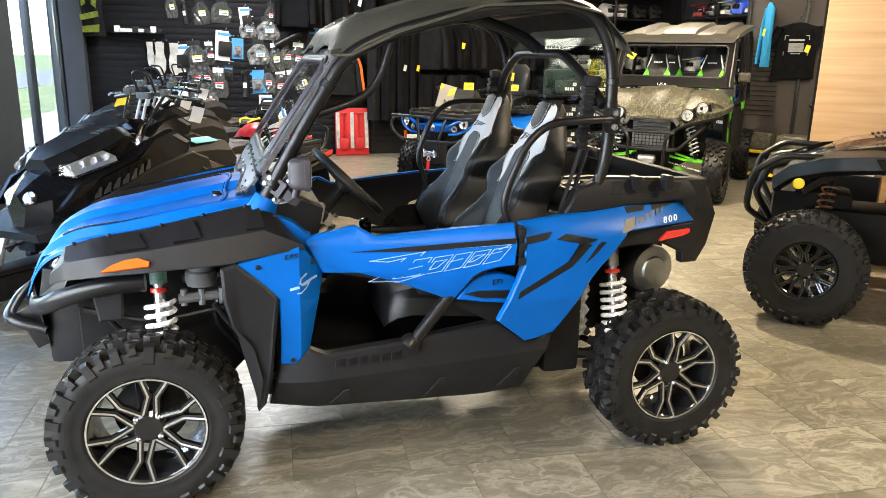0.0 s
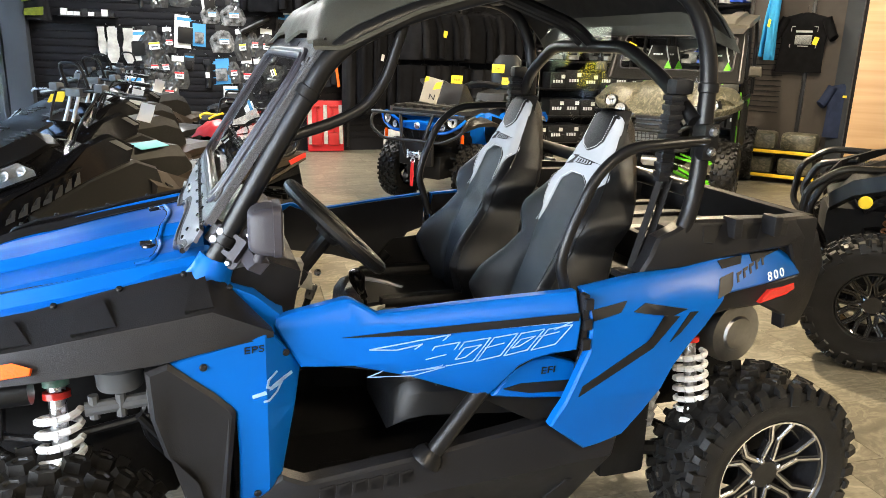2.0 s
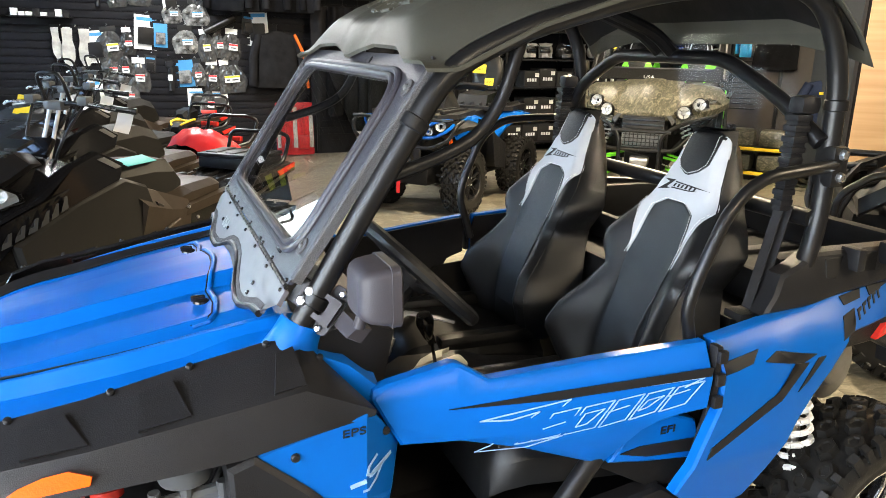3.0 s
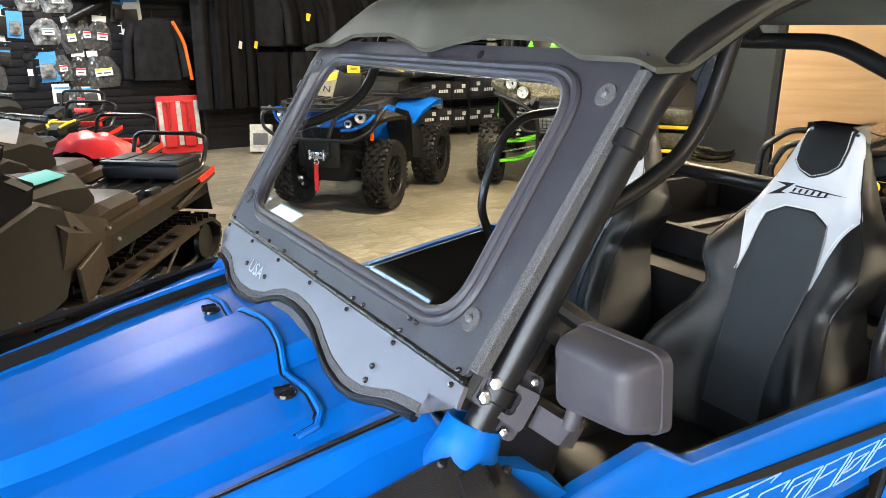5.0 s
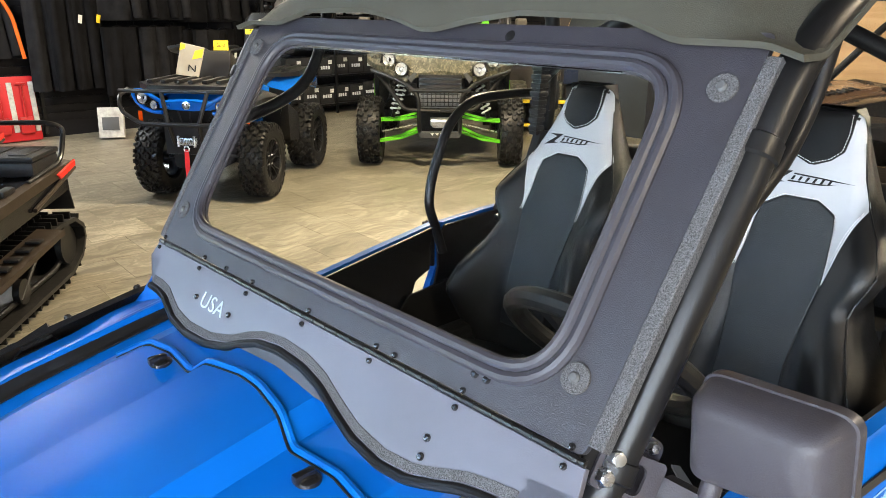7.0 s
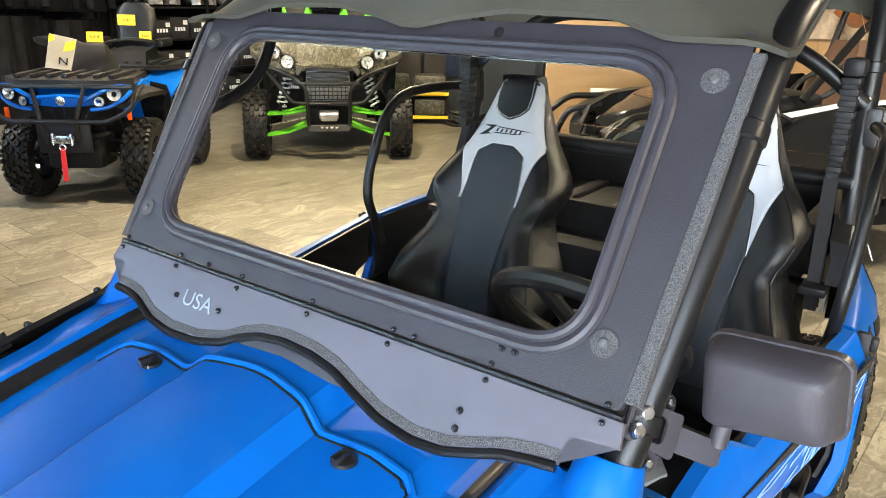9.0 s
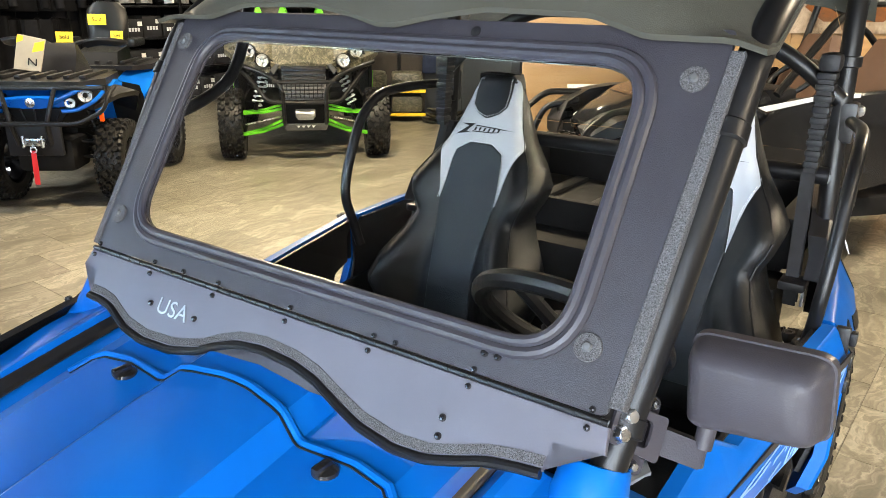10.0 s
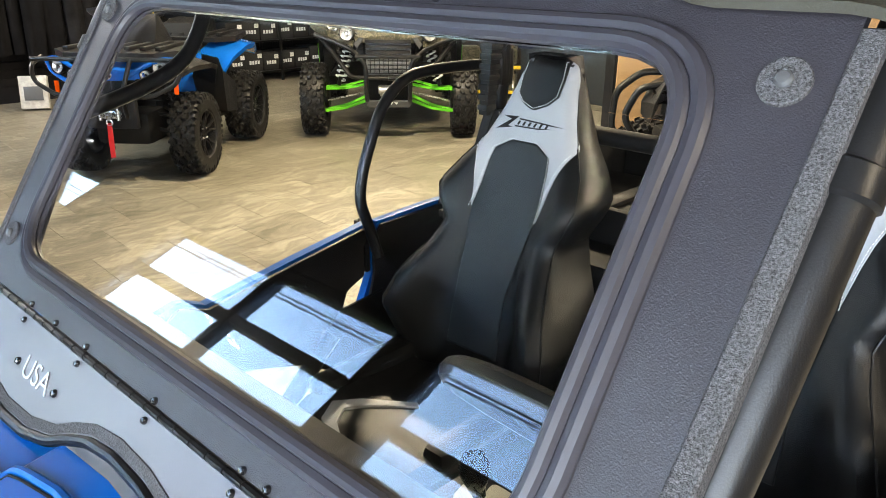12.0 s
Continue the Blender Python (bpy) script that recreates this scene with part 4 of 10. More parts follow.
for s in (-1, 1):
    bm = bmesh.new()
    slab(bm, [(-0.24, 0.50), (-0.24, 0.88), (0.36, 0.93), (0.40, 0.50), (0.30, 0.40), (-0.16, 0.40)], lambda u, v, w: Vector((u, s * (0.36 - w), v)), 0.02, 0.006)
    part("inner_arch", bm, DARK, buggy, "black inner wheel arch")
    tubes_ = [[(-0.22, s * 0.40, 0.86), (-0.10, s * 0.42, 0.60), (0.10, s * 0.40, 0.52)], [(0.34, s * 0.42, 0.88), (0.22, s * 0.44, 0.66), (0.36, s * 0.42, 0.46)], [(-0.20, s * 0.46, 0.72), (0.02, s * 0.48, 0.66), (0.30, s * 0.46, 0.70)], [(0.24, s * 0.55, 0.74), (0.36, s * 0.52, 0.55), (0.40, s * 0.50, 0.42)]]
    for pts in tubes_:
        bm = bmesh.new()
        tube(bm, pts, 0.011, 8, 0.08)
        part("frame_hose", bm, TUBE, buggy)
    bm = bmesh.new()
    slab(bm, [(-0.06, 0.70), (0.02, 0.70), (0.03, 0.80), (-0.02, 0.86), (-0.08, 0.84)], lambda u, v, w: Vector((u - 0.09, s * (0.50 - w), v - 0.02)), 0.05, 0.008)
    part("air_box", bm, BLACK, buggy, "black plastic air box")


# wheels
def tyre_bm(R, w, rim_r, lugs, h):
    """A knobbly tyre about z, its outer face towards +z."""
    bm = bmesh.new()
    a = w / 2
    half = [(R - h + 0.004, 0), (R - h, 0.5), (R - h - 0.008, 0.74), (R * 0.905, 0.91), (R * 0.86, 0.97), (R * 0.80, 1.0), (R * 0.72, 0.985), (rim_r + 0.020, 0.93), (rim_r + 0.014, 0.945), (rim_r + 0.008, 0.93), (rim_r, 0.80)]
    prof = [(r, -a * z) for r, z in reversed(half[1:])] + [(r, a * z) for r, z in half]
    lathe(bm, prof, 56)
    return bm


def lug_bm(R, w, lugs, h):
    """Spaced hexagonal knobs with hollow tops, and long cleats over the shoulders."""
    bm = bmesh.new()
    a = w / 2

    def knob(ang, z, r0, r1, along, across, lean, skew=0.0):
        q = []
        for r, k in ((r0, 1.12), (r1, 0.88), (r1, 0.55), (r1 - 0.006, 0.45)):
            ring = []
            for e in range(6):
                t = math.pi / 3 * e + skew
                da, dz = k * along * math.cos(t) / r1, k * across * math.sin(t)
                rr = r + lean * dz
                ring.append(bm.verts.new((rr * math.cos(ang + da), rr * math.sin(ang + da), z + dz)))
            q.append(ring)
        for u, v in zip(q, q[1:]):
            ring_faces(bm, u, v)
        bm.faces.new(q[-1])

    def cleat(ang, sg, half, low):
        rows = []
        for r, z, k in ((R - h - 0.012, 0.78, 1.2), (R - 0.004, 0.80, 0.75), (R * 0.965, 0.98, 0.70), (R * low, 1.045, 0.85), (R * (low - 0.025), 0.985, 1.1)):
            rows.append([bm.verts.new((r * math.cos(ang + e * half * k / R), r * math.sin(ang + e * half * k / R), sg * a * z)) for e in (-1, -0.45, 0.45, 1)])
        for u, v in zip(rows, rows[1:]):
            for i in range(3):
                bm.faces.new((u[i], u[i + 1], v[i + 1], v[i]))
        for e in (0, 3):
            base = [bm.verts.new((r * math.cos(math.atan2(v.co.y, v.co.x)), r * math.sin(math.atan2(v.co.y, v.co.x)), v.co.z * 0.9)) for v, r in ((rows[1][e], R - h - 0.02), (rows[2][e], R * 0.92), (rows[3][e], R * low))]
            bm.faces.new((rows[0][e], rows[1][e], base[0]))
            bm.faces.new((rows[1][e], rows[2][e], base[1], base[0]))
            bm.faces.new((rows[2][e], rows[3][e], base[2], base[1]))

    step = 2 * math.pi / lugs
    for i in range(lugs):
        for sg in (-1, 1):
            t = (i + (0.5 if sg < 0 else 0)) * step
            knob(t, sg * a * 0.21, R - h - 0.008, R, 0.037, 0.026, 0, 0.2 * sg)
            knob(t + 0.5 * step, sg * a * 0.58, R - h - 0.012, R - 0.003, 0.034, 0.025, -0.10 * sg, -0.2 * sg)
            cleat(t + 0.10 * step * math.sin(i * 2.3), sg, 0.021 + 0.003 * (i % 3 == 0), (0.80, 0.84, 0.82)[i % 3])
            cleat(t + 0.5 * step + 0.08 * step * math.sin(i * 3.1), sg, 0.015, (0.90, 0.86, 0.88)[i % 3])
    return bm


def rim_bm(rim_r, a):
    bm = bmesh.new()
    lathe(bm, [(rim_r + 0.004, a * 0.80), (rim_r - 0.004, a * 0.86), (rim_r - 0.012, a * 0.80), (rim_r - 0.02, a * 0.3), (rim_r - 0.03, -a * 0.2), (rim_r - 0.02, -a * 0.8)], 48)
    lathe(bm, [(0.0001, a * 0.62), (0.045, a * 0.62), (0.062, a * 0.52), (0.065, a * 0.2)], 28)
    return bm


def spokes_bm(rim_r, a, n, lift, half, spread=0.20, inner=0.05):
    bm = bmesh.new()
    for i in range(n):
        t = 2 * math.pi * i / n
        for sg in (-1, 1):
            p0 = Vector((inner * math.cos(t + sg * 0.46), inner * math.sin(t + sg * 0.46), a * 0.56 + lift))
            r1 = rim_r * 0.62
            p1 = Vector((r1 * math.cos(t + sg * spread * 0.55), r1 * math.sin(t + sg * spread * 0.55), a * 0.66 + lift))
            p2 = Vector(((rim_r - 0.008) * math.cos(t + sg * spread * 1.08), (rim_r - 0.008) * math.sin(t + sg * spread * 1.08), a * 0.80 + lift))
            for p, q in ((p0, p1), (p1, p2)):
                d = (q - p).normalized()
                side = d.cross(Vector((0, 0, 1))).normalized() * half
                down = Vector((0, 0, -0.02 if lift == 0 else -0.004))
                top = [p - side - d * half * 0.5, p + side - d * half * 0.5, q + side + d * half * 0.5, q - side + d * half * 0.5]
                v1 = [bm.verts.new(x) for x in top]
                v2 = [bm.verts.new(x + down) for x in top]
                bm.faces.new(v1)
                bm.faces.new(v2[::-1])
                ring_faces(bm, v1, v2)
    return bm


def make_wheel(parent, m, R, w, rim_r, lugs=17, spokes=7, bright=ALLOY, dark=GLOSSBLACK, h=0.030, cache={}):
    """wheel > tyre, tread, spokes; its outer face looks along the local +z of m."""
    key = (R, w, rim_r, lugs, spokes, bright.name, dark.name)
    if key not in cache:
        a = w / 2
        rim = part("wheel", rim_bm(rim_r, a), dark, parent, "", 30)
        kids = [part("tyre", tyre_bm(R, w, rim_r, lugs, h), TYRE, rim, "black off-road tyre", 40), part("tread", lug_bm(R, w, lugs, h), TYRE, rim, "chunky knobbly tread blocks", 25)]
        kids.append(part("rim_spider", spokes_bm(rim_r, a, spokes, 0, 0.0112), dark, rim))
        if bright:
            kids.append(part("bright_spoke_trim", spokes_bm(rim_r, a, spokes, 0.004, 0.0036), bright, rim, "machined bright spoke edges"))
            bm = bmesh.new()
            lathe(bm, [(rim_r + 0.003, a * 0.82), (rim_r - 0.001, a * 0.885), (rim_r - 0.007, a * 0.875), (rim_r - 0.008, a * 0.82)], 56)
            kids.append(part("rim_edge", bm, bright, rim, "machined bright rim edge"))
        bm = bmesh.new()
        for k in range(4):
            bm = bmesh.new()
            t = k * math.pi / 2 + 0.5
            lathe(bm, [(0.009, 0.0), (0.009, 0.012), (0.005, 0.016)], 8, pose(0.052 * math.cos(t), 0.052 * math.sin(t), a * 0.54), True)
            kids.append(part("wheel_nut", bm, STEEL, rim))
        cache[key] = (rim, kids)
        rim.matrix_basis = m
        return rim
    rim0, kids0 = cache[key]
    rim = again(rim0, parent, m)
    for k in kids0:
        o = again(k, rim)
        if "label" in k:
            o["label"] = k["label"]
    return rim


for x in (0.0, 2.075):
    for s in (-1, 1):
        make_wheel(buggy, pose(x, s * 0.572, 0.328, -90 * s, 0, 0) @ pose(0, 0, 0, 0, 0, 20 + 31 * x), 0.330, 0.235, 0.200, 17, 6)

# ---- buggy: windscreen, roof, cage, seats, controls ----
SN = Vector((-0.832, 0, 0.555))


def scr(y, t, w=0.0):
    """A point of the windscreen's plane: y across, t up along it, w in front of it."""
    return Vector((0.452 + 0.555 * t, y, 1.253 + 0.832 * t)) + SN * w


def quad_loop(bl, br, tr, tl, r, k=7):
    """A four-cornered loop with round corners, k points a corner."""
    pts, c = [], [Vector(p) for p in (bl, br, tr, tl)]
    for i in range(4):
        a, b_, d = c[i - 1], c[i], c[(i + 1) % 4]
        p, q = b_ + (a - b_).normalized() * r, b_ + (d - b_).normalized() * r
        for j in range(k):
            t = j / (k - 1)
            pts.append(tuple(p * (1 - t) ** 2 + b_ * 2 * t * (1 - t) + q * t * t))
    return pts


def hoop(bm, pts, r, seg=8):
    """A closed tube."""
    pts = [Vector(p) for p in pts]
    n, up, rings = len(pts), None, []
    for i in range(n):
        d = (pts[(i + 1) % n] - pts[i - 1]).normalized()
        up = SN.copy()
        up = (up - d * up.dot(d)).normalized()
        side = d.cross(up)
        rings.append([bm.verts.new(pts[i] + up * (r * math.cos(2 * math.pi * j / seg)) + side * (r * math.sin(2 * math.pi * j / seg))) for j in range(seg)])
    for i in range(n):
        ring_faces(bm, rings[i - 1], rings[i])


screen = part("windscreen", bmesh.new(), GREYSCREEN, buggy, "charcoal framed flat glass windscreen")
outer = quad_loop((0.510, -0.068), (-0.540, -0.068), (-0.560, 0.45), (0.543, 0.45), 0.012)
OPENING = [(0.418, -0.007), (-0.456, -0.007), (-0.458, 0.388), (0.434, 0.388)]


def opening(d, r, k):
    """The glazed opening's outline, grown by d."""
    return quad_loop(*[(a + math.copysign(d, a), b_ + (d if b_ > 0.2 else -d)) for a, b_ in OPENING], r, k)


inner = opening(0, 0.075, 7)
bm = bmesh.new()
rings = []
for loop, w in ((inner, 0.003), (outer, 0.003), (outer, -0.006), (inner, -0.006)):
    rings.append([bm.verts.new(scr(a, b_, w)) for a, b_ in loop])
for a, b_ in zip(rings, rings[1:] + rings[:1]):
    ring_faces(bm, a, b_)
part("frame_plate", bm, GREYSCREEN, screen, "charcoal powder-coated steel screen frame")
bm = bmesh.new()
for d, w, r, rad in ((0.021, 0.004, 0.0095, 0.095), (0.0065, 0.009, 0.0085, 0.08)):
    hoop(bm, [scr(a, b_, w) for a, b_ in opening(d, rad, 9)], r, 10)
part("rubber_gasket", bm, GASKET, screen, "grey-black rubber glazing gasket")
bm = bmesh.new()
g = opening(0, 0.07, 6)
f1, f2 = [bm.verts.new(scr(a, b_, 0.002)) for a, b_ in g], [bm.verts.new(scr(a, b_, -0.003)) for a, b_ in g]
bm.faces.new(f1)
bm.faces.new(f2[::-1])
ring_faces(bm, f1, f2)
pane = part("pane", bm, GLASS, screen, "clear flat windscreen glass")
pane.visible_shadow = False

# lower apron with its wavy edge
wave = [(0.467, -0.158), (0.43, -0.159), (0.396, -0.164), (0.365, -0.177), (0.335, -0.189), (0.278, -0.197), (0.203, -0.193), (0.142, -0.178), (0.107, -0.160), (0.064, -0.144), (0.008, -0.137), (-0.059, -0.140), (-0.111, -0.150), (-0.165, -0.170), (-0.214, -0.186), (-0.277, -0.195), (-0.33, -0.191), (-0.372, -0.178), (-0.411, -0.164), (-0.45, -0.157), (-0.485, -0.153)]
bm = bmesh.new()
slab(bm, [(0.515, -0.078), (0.522, -0.110), (0.478, -0.112)] + wave + [(-0.490, -0.116), (-0.553, -0.110), (-0.548, -0.078)], lambda u, v, w: scr(u, v, 0.004 - w), 0.009, 0.001)
apron = part("apron", bm, APRON, screen, "charcoal lower screen apron with wavy edge")
bm = bmesh.new()
tube(bm, [scr(a, b_ - 0.003, 0.004) for a, b_ in wave], 0.0072, 10, 0.01)
part("edge_seal", bm, TUBE, apron, "black rubber edge bead")
bm = bmesh.new()
for (a, b_), (c, d) in zip(wave, wave[1:]):
    slab(bm, [(a, b_ + 0.006), (c, d + 0.006), (c, d + 0.019), (a, b_ + 0.019)], lambda u, v, w: scr(u, v, 0.0055 - w), 0.002, 0)
part("foam_strip", bm, FOAM, apron, "dark foam strip")
bm = bmesh.new()
tube(bm, [scr(0.512, -0.0735, 0.004), scr(-0.546, -0.0735, 0.004)], 0.0042, 8)
for k in range(34):
    a = 0.510 - k * 0.0310
    tube(bm, [scr(a, -0.0735, 0.0045), scr(a - 0.024, -0.0735, 0.0045)], 0.0048, 8)
part("hinge", bm, SATIN, screen, "long black piano hinge")
bm = bmesh.new()
for a in (0.499, 0.327, 0.245, 0.153, -0.018, -0.186, -0.225, -0.356, -0.523):
    bolt(bm, scr(a, -0.0635, 0.003), SN, 0.0044, 0.0045)
for a in (0.502, 0.327, 0.155, -0.017, -0.185, -0.356, -0.523):
    bolt(bm, scr(a, -0.0865, 0.004), SN, 0.0044, 0.0045)
for a, b_ in ((0.293, -0.134), (0.175, -0.133), (-0.335, -0.136), (-0.337, -0.160), (-0.363, -0.039), (-0.383, -0.039)):
    bolt(bm, scr(a, b_, 0.004), SN, 0.0054, 0.0045)
pieces("rivet", bm, GLOSSBLACK, screen, "small black domed rivets")
for a, b_ in ((0.482, 0.002), (-0.495, 0.006), (0.510, 0.377), (-0.524, 0.376)):
    bm = bmesh.new()
    q = SN.to_track_quat("Z", "Y").to_matrix().to_4x4()
    lathe(bm, [(0.007, 0.004), (0.0175, 0.004), (0.0185, 0.003), (0.0185, 0.0)], 22, Matrix.Translation(scr(a, b_, 0.003)) @ q, True)
    wsh = part("washer", bm, FOAM, screen, "grey fabric-faced fixing washer")
    bm = bmesh.new()
    bolt(bm, scr(a, b_, 0.007), SN, 0.0068, 0.005)
    pieces("bolt", bm, EMBLEM, wsh)
bm = bmesh.new()
bolt(bm, scr(-0.170, 0.431, 0.003), SN, 0.009, 0.001, 14)
part("hole", bm, DARK, screen)
bm = bmesh.new()
for q in ([(0.523, -0.065), (0.508, -0.065), (0.541, 0.42), (0.556, 0.42)], [(-0.559, -0.055), (-0.539, -0.055), (-0.559, 0.42), (-0.577, 0.42)]):
    slab(bm, q, lambda u, v, w: scr(u, v, 0.006 - w), 0.02, 0.002)
pieces("side_seal", bm, FOAM, screen, "rough grey hook-and-loop edge strip")
tm = Matrix(((0, 0.555, -0.832, 0), (-1, 0, 0, 0), (0, 0.832, 0.555, 0), (0, 0, 0, 1)))
tm.translation = scr(0.234, -0.133, 0.0045)
text_part("lettering", "USA", 0.040, tm, ALU, apron, "cut-out letters showing bright metal", 0.0008, width=1.12)

# blue cowl cups and hood rear corners
for s in (-1, 1):
    bm = bmesh.new()
    lathe(bm, [(0.070, -0.05), (0.058, -0.015), (0.048, 0.02), (0.0435, 0.052), (0.041, 0.056), (0.034, 0.056), (0.031, 0.02)], 28, Matrix.Translation((0.418, s * 0.525, 1.065)) @ pose(0, 0, 0, 0, 24, 0))
    part("pillar_cup", bm, BLUE, buggy, "blue cup at the foot of the windscreen pillar")
    bm = bmesh.new()
    loft(bm, [[(0.41, s * 0.30, 1.09), (0.41, s * 0.545, 1.075), (0.41, s * 0.545, 0.9), (0.41, s * 0.30, 0.9)], [(0.52, s * 0.30, 1.06), (0.52, s * 0.575, 1.03), (0.54, s * 0.575, 0.85), (0.52, s * 0.30, 0.85)], [(0.60, s * 0.36, 1.0), (0.585, s * 0.575, 0.97), (0.60, s * 0.575, 0.80), (0.58, s * 0.36, 0.80)]])
    part("inner_cowl", bm, BLUE, buggy, "blue inner cowl")

# roof
EDGE = [(0, 1.622, 0.672), (0.02, 1.622, 0.672), (0.09, 1.637, 0.682), (0.185, 1.650, 0.690), (0.36, 1.646, 0.688), (0.447, 1.621, 0.672), (0.56, 1.621, 0.672), (0.605, 1.609, 0.664)]


def roof_pt(u, v):
    y = (2 * v - 1) * 0.605
    a = abs(y)
    e_z, e_x = interp(a, [(p[0], p[1]) for p in EDGE]), interp(a, [(p[0], p[2]) for p in EDGE])
    x = e_x + (1.80 - e_x) * u ** 1.15
    zc = interp(x, [(0.60, 1.655), (0.66, 1.675), (0.80, 1.745), (1.0, 1.805), (1.25, 1.850), (1.5, 1.862), (1.66, 1.845), (1.76, 1.79), (1.80, 1.68)])
    side = interp(x, [(0.65, 1.60), (0.714, 1.615), (0.90, 1.705), (1.2, 1.80), (1.5, 1.822), (1.66, 1.79), (1.76, 1.70), (1.80, 1.64)])
    ridge = 0.014 * (1 if 0.12 < a < 0.34 else 0)
    z = interp(a, [(0, zc), (0.36, zc), (0.50, zc * 0.45 + side * 0.55), (0.605, side - 0.012)]) + ridge * min(1, u * 5) * min(1, (1 - u) * 5)
    k = min(1.0, u / 0.05)
    return Vector((x, y, e_z * (1 - k) + max(z, e_z) * k))


bm = bmesh.new()
sheet(bm, 46, 66, roof_pt, (0.004, 0, -0.008))
roof = part("roof", bm, ROOF, buggy, "grained black plastic roof with wavy front lip", 22)
# dark sheet added just below the roof, putting shade into its underside
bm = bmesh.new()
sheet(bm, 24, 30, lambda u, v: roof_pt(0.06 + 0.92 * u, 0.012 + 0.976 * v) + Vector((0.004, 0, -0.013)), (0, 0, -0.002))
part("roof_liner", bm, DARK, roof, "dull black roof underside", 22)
bm = bmesh.new()
for k in range(6):
    y = 0.165 - k * 0.062
    p = [roof_pt(0.115, 0.5 + (y + d) / 1.21) for d in (0, -0.045)]
    q = [roof_pt(0.16, 0.5 + (y + d) / 1.21) for d in (0, -0.045)]
    for a, b_ in ((p[0], q[0]), (q[0], q[1]), (p[0], p[1])) if k % 2 else ((p[0], q[0]), (q[0], q[1]), (p[1], q[1])):
        tube(bm, [a + Vector((0, 0, 0.001)), b_ + Vector((0, 0, 0.001))], 0.0055, 6)
pieces("emblem", bm, ROOF, roof, "moulded raised emblem bars")

# cage
CAGE = [(0.425, 0.540, 1.10), (0.560, 0.565, 1.345), (0.700, 0.580, 1.578), (0.760, 0.580, 1.628), (0.896, 0.580, 1.690), (1.142, 0.578, 1.757), (1.36, 0.575, 1.792), (1.56, 0.573, 1.800), (1.66, 0.572, 1.755), (1.715, 0.572, 1.66), (1.738, 0.572, 1.56), (1.735, 0.578, 1.32), (1.722, 0.585, 1.21), (1.662, 0.60, 1.06)]
for s in (-1, 1):
    bm = bmesh.new()
    tube(bm, [(x, s * y, z) for x, y, z in CAGE], 0.0235, 14, 0.07)
    hoopbar = part("cage_hoop", bm, TUBE, buggy, "black powder-coated roll cage side tube")
    bm = bmesh.new()
    for x, z, d in ((0.462, 1.165, (0.55, 0, 0.84)), (0.655, 1.505, (0.55, 0, 0.84)), (1.738, 1.53, (0, 0, 1)), (1.728, 1.245, (0.1, 0, 1))):
        q = Vector(d).to_track_quat("Z", "Y").to_matrix().to_4x4()
        lathe(bm, [(0.024, -0.014), (0.028, -0.011), (0.028, 0.011), (0.024, 0.014)], 16, Matrix.Translation((x, s * interp(x, [(0.42, 0.54), (0.7, 0.58), (1.74, 0.574)]), z)) @ q)
    pieces("clamp", bm, TUBE, hoopbar, "pipe clamp on the cage tube")
    bm = bmesh.new()
    tube(bm, [(0.885, s * 0.56, 1.672), (0.845, s * 0.555, 1.54), (0.80, s * 0.55, 1.475), (0.725, s * 0.552, 1.438), (0.615, s * 0.562, 1.405)], 0.0135, 12, 0.06)
    part("corner_brace", bm, TUBE, buggy, "black curved cage brace")
    bm = bmesh.new()
    tube(bm, [(1.735, s * 0.60, 1.390), (1.60, s * 0.645, 1.390), (1.45, s * 0.657, 1.380), (1.365, s * 0.66, 1.312), (1.298, s * 0.66, 1.155), (1.283, s * 0.655, 1.08), (1.305, s * 0.65, 1.02), (1.325, s * 0.635, 0.93)], 0.0148, 12, 0.07)
    part("side_grab_bar", bm, TUBE, buggy, "black bent side grab bar")
    bm = bmesh.new()
    box(bm, (1.738, s * 0.585, 1.385), (0.05, 0.06, 0.10), 0.01)
    part("bar_bracket", bm, TUBE, buggy)
    bm = bmesh.new()
    for z in (1.415, 1.36):
        bolt(bm, (1.738, s * 0.615, z), (0, s, 0), 0.014, 0.012, 8)
    pieces("bolt", bm, STEEL, buggy, "bright hex bolt")
    # belt retractor boot and belt
    bm = bmesh.new()
    n = 9
    for k in range(n):
        z = 1.50 - k * 0.026
        w = 0.050 - 0.0012 * k
        box(bm, (1.655 - 0.002 * k, s * 0.545, z), (w, w * 0.85, 0.016), 0.004)
        box(bm, (1.655 - 0.002 * k, s * 0.545, z - 0.013), (w * 0.78, w * 0.66, 0.014))
    box(bm, (1.668, s * 0.545, 1.530), (0.062, 0.050, 0.045), 0.016)
    pieces("belt_boot", bm, BLACK, buggy, "ribbed black rubber belt boot")
    bm = bmesh.new()
    for off in (0.0, 0.03):
        loft(bm, [[(1.64 + off, s * 0.525, 1.28), (1.64 + off, s * 0.553, 1.28), (1.643 + off, s * 0.553, 1.28), (1.643 + off, s * 0.525, 1.28)], [(1.535 + off, s * 0.548, 0.96), (1.535 + off, s * 0.578, 0.96), (1.538 + off, s * 0.578, 0.96), (1.538 + off, s * 0.548, 0.96)]])
    belt = part("seat_belt", bm, WEB, buggy, "black seat belt webbing")
    bm = bmesh.new()
    box(bm, (1.545, s * 0.565, 1.015), (0.075, 0.06, 0.022), 0.006)
    part("belt_guide", bm, BLACK, belt)
    bm = bmesh.new()
    box(bm, (1.545, s * 0.59, 0.985), (0.02, 0.008, 0.05), 0.003)
    part("belt_tongue", bm, STEEL, belt, "bright metal belt tongue")
bm = bmesh.new()
